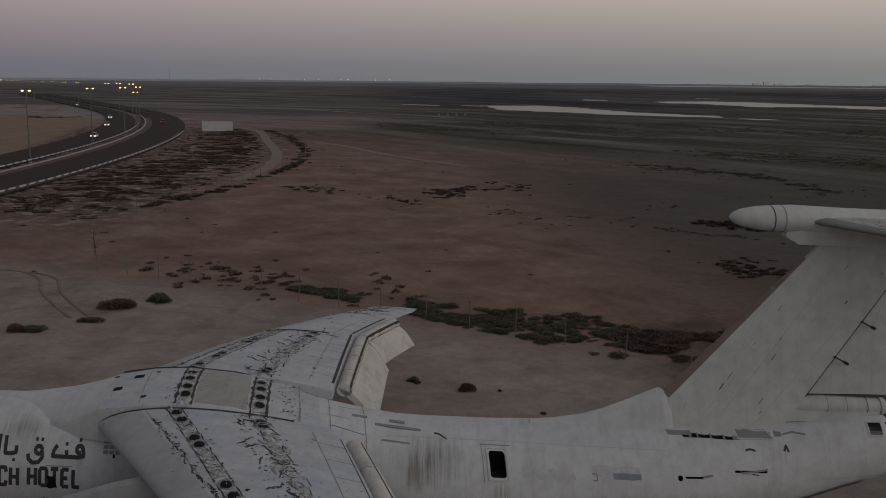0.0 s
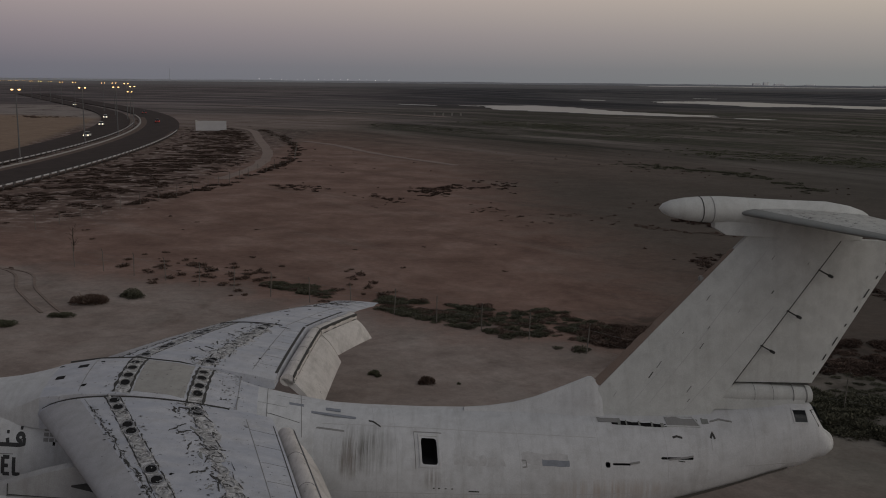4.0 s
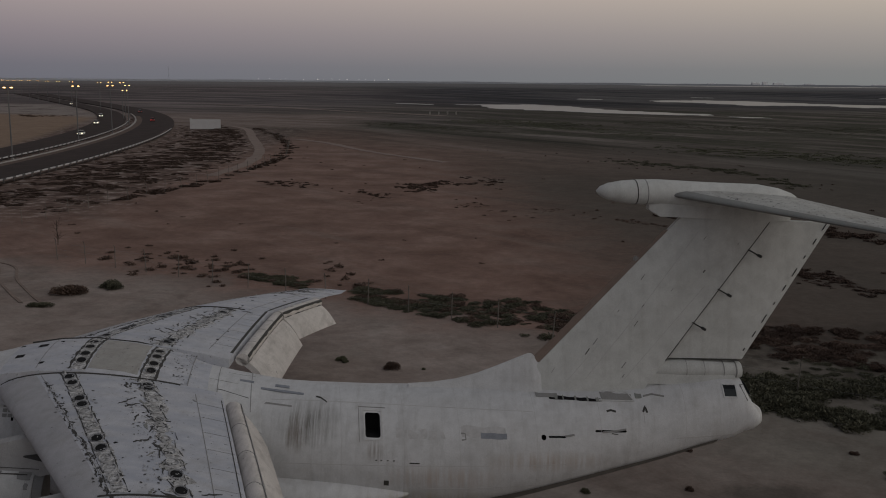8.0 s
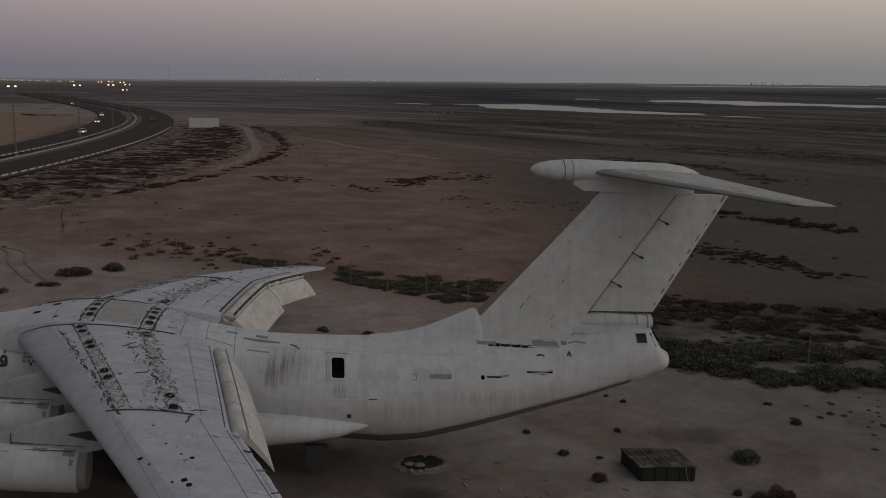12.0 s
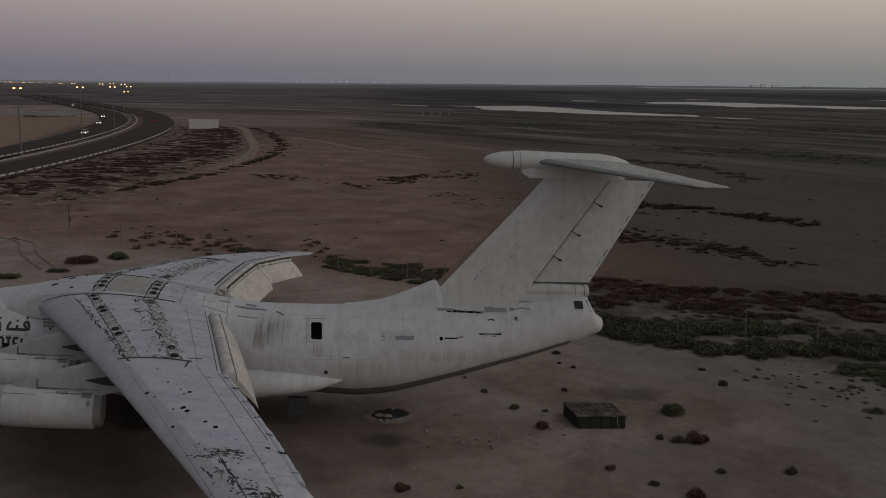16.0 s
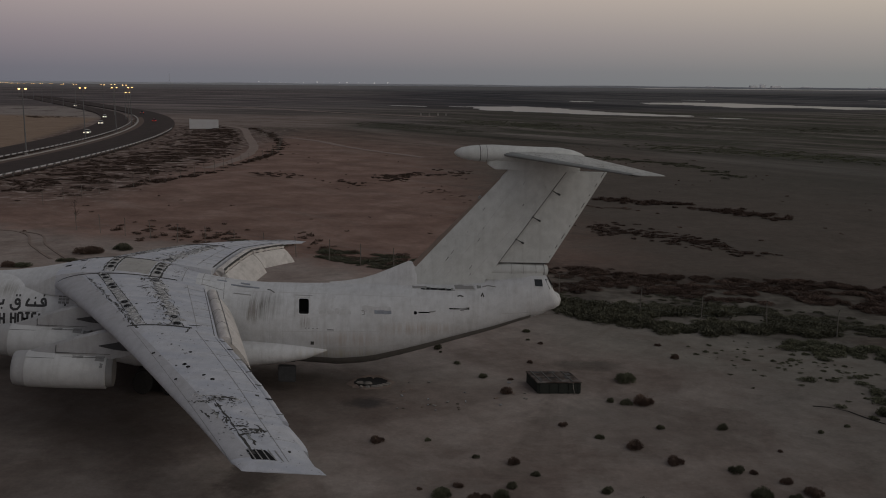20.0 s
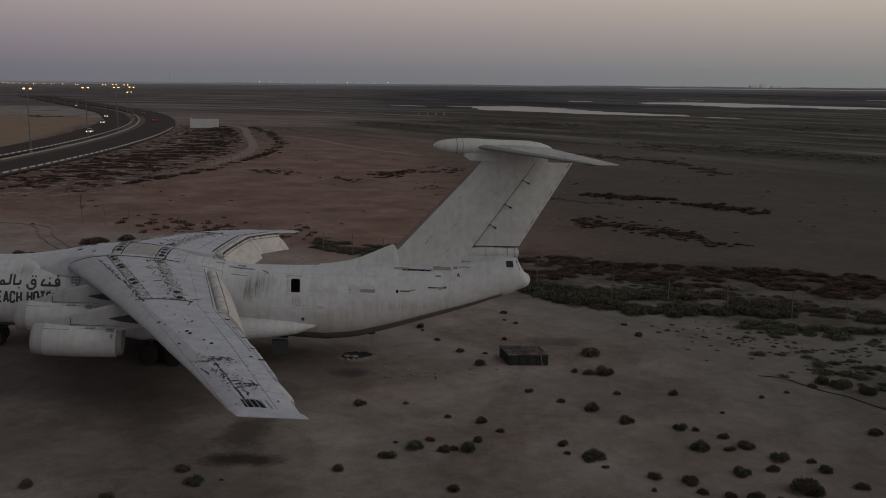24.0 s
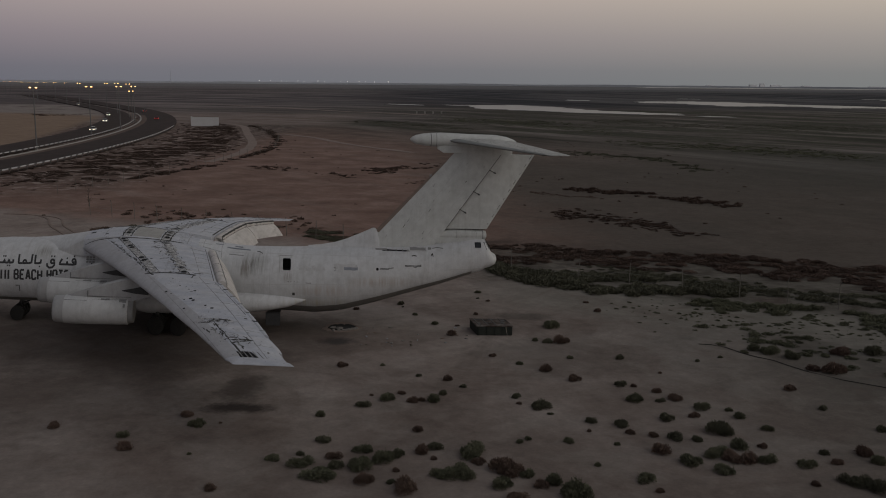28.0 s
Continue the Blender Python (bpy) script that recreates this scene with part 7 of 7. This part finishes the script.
HOLLOW = [(-2.3, -24.2, 1.57), (-2.8, -26.8, 1.32), (-0.7, -25.9, 1.52), (1.5, -27.5, 1.12), (-1.0, -28.0, 1.13), (0.8, -27.9, 0.81), (2.3, -29.3, 1.75),
    (-0.5, -29.6, 1.25), (14.1, -25.2, 1.02), (15.6, -23.7, 0.75), (15.7, -24.9, 0.63), (17.4, -23.8, 1.14), (15.5, -27.3, 1.24), (16.3, -27.9, 1.59),
    (19.9, -20.3, 0.82), (13.6, -27.5, 0.66), (18.7, -5.4, 1.5), (20.1, -6.4, 1.3), (21.6, -9.6, 1.7), (25.9, -5.4, 1.5), (20.4, -9.3, 0.96), (18.1,
    -4.6, 1.11), (23.6, -5.6, 1.53)]
BY_WING = [(-24.4, -20.9, 0.91), (-20.4, -22.2, 0.74), (-19.6, -23.8, 1.03), (-17.8, -18.9, 0.77), (-17.0, -20.5, 0.88), (-15.8, -20.1, 0.26), (-16.3, -24.5,
    0.3), (-14.3, -28.6, 0.69), (-12.2, -25.2, 0.82), (-10.8, -24.4, 0.53), (-10.5, -18.7, 0.76), (-9.8, -22.5, 0.86), (-8.3, -17.1, 0.84), (-8.0, -15.2,
    0.35), (-7.0, -15.9, 0.99), (-6.2, -14.9, 0.59), (-5.5, -16.3, 0.68), (-5.0, -16.0, 0.55), (-4.2, -16.1, 0.99), (-3.8, -14.9, 0.66), (-5.0, -20.9,
    0.81), (-10.3, -9.3, 0.76), (-5.3, -11.3, 0.48), (-3.5, -12.0, 0.8)]
CLUMP = [(-9.7, -26.9, 1.97), (-7.8, -25.9, 1.43), (-9.1, -24.8, 0.82), (-7.7, -23.7, 1.01), (-6.7, -25.0, 1.31), (-5.9, -24.6, 0.82), (-4.9, -24.0, 1.07),
    (-4.1, -23.4, 0.84), (-4.2, -24.8, 0.52), (-7.4, -27.5, 1.22), (-5.4, -28.5, 1.36), (-3.9, -26.9, 0.9), (-6.2, -27.7, 0.55), (-10.6, -25.8, 1.2), (-8.9, -25.9, 1.0), (-6.0, -26.4, 0.5),
    (-3.3, -26.8, 1.4), (-2.0, -25.3, 0.68), (-0.4, -26.6, 1.5), (0.3, -26.8, 0.8), (10.6, -24.5, 1.2), (17.7, -24.8, 1.0)]
BEHIND = [(-45.1, 44.7, 3.54), (-42.1, 47.1, 2.57), (-45.3, 39.8, 1.92), (-48.9, 36.8, 2.17), (-49.8, 36.6, 1.42), (-19.3, 25.3, 0.81), (-15.9, 23.6, 1.08),
    (-19.0, 24.9, 0.51), (-13.8, 23.5, 0.36), (-11.5, 19.3, 0.47), (-7.4, 8.4, 0.76), (-10.8, 6.5, 0.7), (-6.0, 4.8, 0.52), (-4.4, 1.8, 0.73), (-3.2,
    -1.2, 0.96), (-2.7, 1.4, 0.34), (-0.7, 13.2, 0.55), (-0.8, 10.8, 0.4), (0.0, 9.9, 0.44), (-7.1, 7.5, 0.29), (8.3, 9.6, 0.49), (8.8, 6.5, 0.72), (-7.7,
    -9.1, 0.38)]
for group_ in (YARD, OPEN_SAND, HOLLOW, BY_WING, CLUMP, BEHIND):
    for x, y, w in group_:
        shrub(x, y, w, 0.5 if w > 1.8 else 1.0)



def thicket(name, spots, lib, mat, label):
    """Scrub too dense to count, in one mesh."""
    vs, fs, base = [], [], 0
    for x, y, w, h in spots:
        v, f = lib[random.randrange(6)]
        a = random.uniform(0, 6.28)
        ca, sa = math.cos(a), math.sin(a)
        p = np.stack([x + w * (v[:, 0] * ca - v[:, 1] * sa), y + w * (v[:, 0] * sa + v[:, 1] * ca), ground_z(x, y) - 0.03 + h * v[:, 2]], 1)
        vs.append(p)
        fs.append(f + base)
        base += len(v)
    me = bpy.data.meshes.new(name)
    v, f = np.concatenate(vs), np.concatenate(fs)
    me.vertices.add(len(v))
    me.vertices.foreach_set("co", v.ravel())
    me.loops.add(f.size)
    me.loops.foreach_set("vertex_index", f.ravel().astype(np.int32))
    me.polygons.add(len(f))
    me.polygons.foreach_set("loop_start", np.arange(0, f.size, 3, dtype=np.int32))
    me.polygons.foreach_set("loop_total", np.full(len(f), 3, dtype=np.int32))
    me.update()
    me.materials.append(MATS[mat])
    return tagged(new(name, me), label, "scrub", kind="stuff")


def along(line, n, spread, size, rnd, tall=1.0, gaps=-0.12):
    """Random spots along a line of points, thinned by noise so that gaps stay."""
    out = []
    pts = [Vector(p) for p in line]
    lens = [(b - a).length for a, b in zip(pts, pts[1:])]
    tot = sum(lens)
    while len(out) < n:
        d = rnd.uniform(0, tot)
        for a, b, L in zip(pts, pts[1:], lens):
            if d <= L:
                break
            d -= L
        p = a.lerp(b, d / L)
        p = p + Vector((rnd.gauss(0, spread * 0.5), rnd.gauss(0, spread)))
        if noise.noise(Vector((p.x * 0.16, p.y * 0.22, 2))) < gaps:
            continue
        w = size * rnd.uniform(0.45, 1.35)
        out.append((p.x, p.y, w, w * rnd.uniform(0.35, 0.7) * tall))
    return out


R = random.Random(5)


def off_track(spots_):
    """Keep the scrub off the sand track."""
    ys, xs = [146, 165, 185, 217, 264, 314, 340], [-57, -55.5, -56.5, -61, -72, -84, -96]
    return [s for s in spots_ if s[1] > 345 or s[0] < float(np.interp(s[1], ys, xs)) - 3.0]


E_LOW = [(-31.2, 51.7), (-27.3, 49.0), (-22.4, 44.7), (-18.3, 41.4), (-11.2, 35.4), (-5.4, 31.1), (-3.1, 29.0)]
E_HIGH = [(-32.1, 54.1), (-28.9, 52.5), (-22.7, 49.2), (-16.9, 47.0), (-11.0, 44.2), (-4.3, 43.4), (-0.8, 42.6)]
A_LOW = [(1.0, 24.0), (2.6, 20.2), (4.1, 17.3), (7.1, 15.1), (9.9, 13.2), (12.5, 12.5), (14.6, 12.8), (18.2, 13.7), (21, 12)]
A_HIGH = [(1.5, 26.0), (3.0, 23.5), (5.0, 22.5), (8.6, 21.6), (12.3, 21.6), (15.5, 21.6), (17.6, 20.8), (20.3, 16.8), (24, 15)]
B_LOW = [(16.9, 9.2), (18.3, 8.2), (19.8, 7.2), (21.1, 6.8), (25.5, 4.4), (34, 0), (46, -6), (58, -12)]
B_HIGH = [(18.5, 11.6), (19.9, 11.0), (21.4, 10.0), (22.6, 9.6), (28, 7.5), (36, 4), (48, -1), (62, -7)]
C_LOW = [(-4, 34), (3.0, 27.2), (7.6, 27.2), (12.2, 26.2), (16.3, 24.0), (21.4, 22.4), (28.1, 19.5), (36, 15.0), (50, 8), (70, -2)]
C_HIGH = [(-4, 38), (4.6, 38.9), (9.7, 38.0), (14.6, 35.5), (19.4, 34.0), (25.7, 33.3), (32.4, 31.2), (42, 26), (58, 17), (85, 3)]


def within(low, high, n, size, rnd, tall=1.0, gaps=-0.3):
    """Random spots between two lines of as many points, thinned by noise."""
    out = []
    lens = [(Vector(b) - Vector(a)).length for a, b in zip(low, low[1:])]
    while len(out) < n:
        i = rnd.choices(range(len(lens)), lens)[0]
        u, v = rnd.random(), rnd.random()
        p = Vector(low[i]).lerp(Vector(low[i + 1]), u).lerp(Vector(high[i]).lerp(Vector(high[i + 1]), u), v)
        if noise.noise(Vector((p.x * 0.20, p.y * 0.26, 2))) < gaps:
            continue
        w = size * rnd.uniform(0.45, 1.35)
        out.append((p.x, p.y, w, w * rnd.uniform(0.35, 0.7) * tall))
    return out


thicket("scrub", within(E_LOW, E_HIGH, 330, 1.35, R, 0.8, -0.12), MID, "leaf_dark", "dense dark scrub along the fence line")
thicket("scrub", within(E_LOW, E_HIGH, 110, 1.3, R, 0.8, -0.15), MID, "leaf_brown", "dry brown bushes along the fence line")
thicket("scrub", within([(19.5, 14.8), (21.7, 14.1), (24.1, 13.1), (31, 9.5), (44, 3)], [(21.1, 19.0), (23.4, 18.2), (25.7, 16.6), (34, 13), (48, 6)], 190, 1.5, R, 0.85, -0.25), MID, "leaf_dark", "dark scrub closing the gap in the belt")
thicket("scrub", within(A_LOW, A_HIGH, 430, 1.9, R, 0.95, -0.30), MID, "leaf_dark", "dense dark-olive scrub along the fence behind the tail")
thicket("scrub", within(B_LOW, B_HIGH, 300, 1.5, R, 0.9, -0.22), MID, "leaf_olive", "dense green scrub spilling on to the sand")
thicket("scrub", within(C_LOW, C_HIGH, 800, 1.6, R, 0.7, -0.22), MID, "leaf_far", "belt of dark brown scrub behind the fence")
thicket("scrub", within(C_LOW, C_HIGH, 560, 1.5, R, 0.75, -0.22), MID, "leaf_brown", "dry brown bushes among the dark scrub")
thicket("scrub", within(A_HIGH[:8] + [(24, 16.5)], [(x, y + 4.5) for x, y in A_HIGH[:8]] + [(27, 19)], 110, 0.9, R, 0.7, -0.1), MID, "leaf_dark", "scattered dark scrub between the two belts")
thicket("scrub", along([(17, -1), (24, -5), (32, -12), (38, -16)], 110, 2.6, 1.0, R), MID, "leaf_olive", "loose patch of low green scrub on sand")
thicket("scrub", along([(17, 8.5), (22, 5.5), (28, 2.5), (36, -1)], 85, 1.7, 0.8, random.Random(41), 0.9, -0.3), MID, "leaf_olive", "scattered low green bushes before the belt")
thicket("scrub", along([(11, 8), (20, 3), (30, -3)], 190, 2.6, 0.42, R, 1.0, -0.4), MID, "leaf_olive", "tiny seedlings scattered over pale sand")
thicket("scrub", along([(-25, 121), (-18, 127), (-13, 136), (-4, 140)], 240, 4.2, 1.0, R, 0.7, 0.02), FAR, "leaf_far", "patch of dry brown scrub on the plain")
thicket("scrub", along([(18, 98), (28, 92), (40, 77)], 240, 1.7, 1.3, R, 0.9, -0.18), FAR, "leaf_far", "long strip of dry brown scrub on the plain")
thicket("scrub", along([(12, 66), (21, 57), (28, 48)], 260, 2.4, 0.95, R, 0.7, -0.15), FAR, "leaf_far", "thin strip of dry scrub on the plain")
thicket("scrub", off_track(along([(-80, 110), (-76, 180), (-80, 250), (-98, 330)], 3200, 11, 1.4, R, 0.4, -0.05)), FAR, "leaf_far", "brown scrub between the highway and the sand track")
thicket("scrub", off_track(along([(-70, 100), (-66, 160), (-70, 230)], 800, 7, 1.2, R, 0.5, 0.0)), FAR, "leaf_far", "dark low scrub between the highway and the sand track")
thicket("scrub", along([tuple(road_point(s_, 16.4).xy) for s_ in (285, 320, 360, 400)], 90, 0.7, 1.1, R, 0.6, -0.5), FAR, "leaf_brown", "low dry scrub in the sandy median")
thicket("scrub", along([(-190, 422), (-203, 412), (-214, 424)], 60, 3.5, 2.0, R, 0.5, -0.5), FAR, "leaf_brown", "dark scrub on the edge of the dune")
thicket("scrub", along([(-62, 108), (-54.5, 136), (-51.5, 165), (-51, 190), (-54, 224), (-66, 275), (-82, 322)], 360, 1.5, 1.5, R, 0.7), FAR, "leaf_far", "dark scrub along the wire fence")
thicket("scrub", along([(-48, 62), (-40, 58), (-30, 54), (-20, 52)], 90, 3.0, 1.0, R), FAR, "leaf_brown", "low dry scrub at the edge of the pale sand")
thicket("scrub", along([(54, 229), (81, 212), (102, 183)], 1200, 9, 1.6, R, 0.3), FAR, "leaf_olive", "green weed patches on the tidal flats")
thicket("scrub", along([(0, 420), (33, 371), (56, 312)], 1500, 18, 2.0, R, 0.2), FAR, "leaf_olive", "wide weed beds on the tidal flats")
thicket("scrub", along([(71, 400), (122, 350), (190, 332)], 1300, 16, 2.0, R, 0.2), FAR, "leaf_dark", "dark weed beds near the lagoon")
thicket("scrub", along([(-46, 381), (-21, 347), (5, 309)], 300, 9, 2.2, R, 0.22), FAR, "leaf_dark", "thin dark weed on the edge of the plain")
thicket("scrub", along([(26, 188), (37, 178), (47, 165), (52, 136)], 330, 3.0, 1.5, R, 0.4), FAR, "leaf_dark", "dark strip of scrub on the plain")
thicket("scrub", along([(-45, 137), (-40, 135), (-36, 132)], 50, 2.0, 1.1, R, 0.6, -0.5), FAR, "leaf_far", "small patch of dark scrub on the plain")
thicket("scrub", along([(11, 92), (21, 84)], 70, 1.2, 0.8, R, 0.5), FAR, "leaf_brown", "thin line of dry scrub on the plain")
thicket("scrub", along([(-10, 109), (-3, 98), (10, 99)], 60, 3, 0.8, R, 0.5), FAR, "leaf_brown", "few dry tufts on the plain")
thicket("scrub", [(R.uniform(-60, 60), R.uniform(55, 230), R.uniform(0.3, 0.9), R.uniform(0.2, 0.5)) for _ in range(110)], FAR, "leaf_brown", "tiny tufts scattered over the plain")
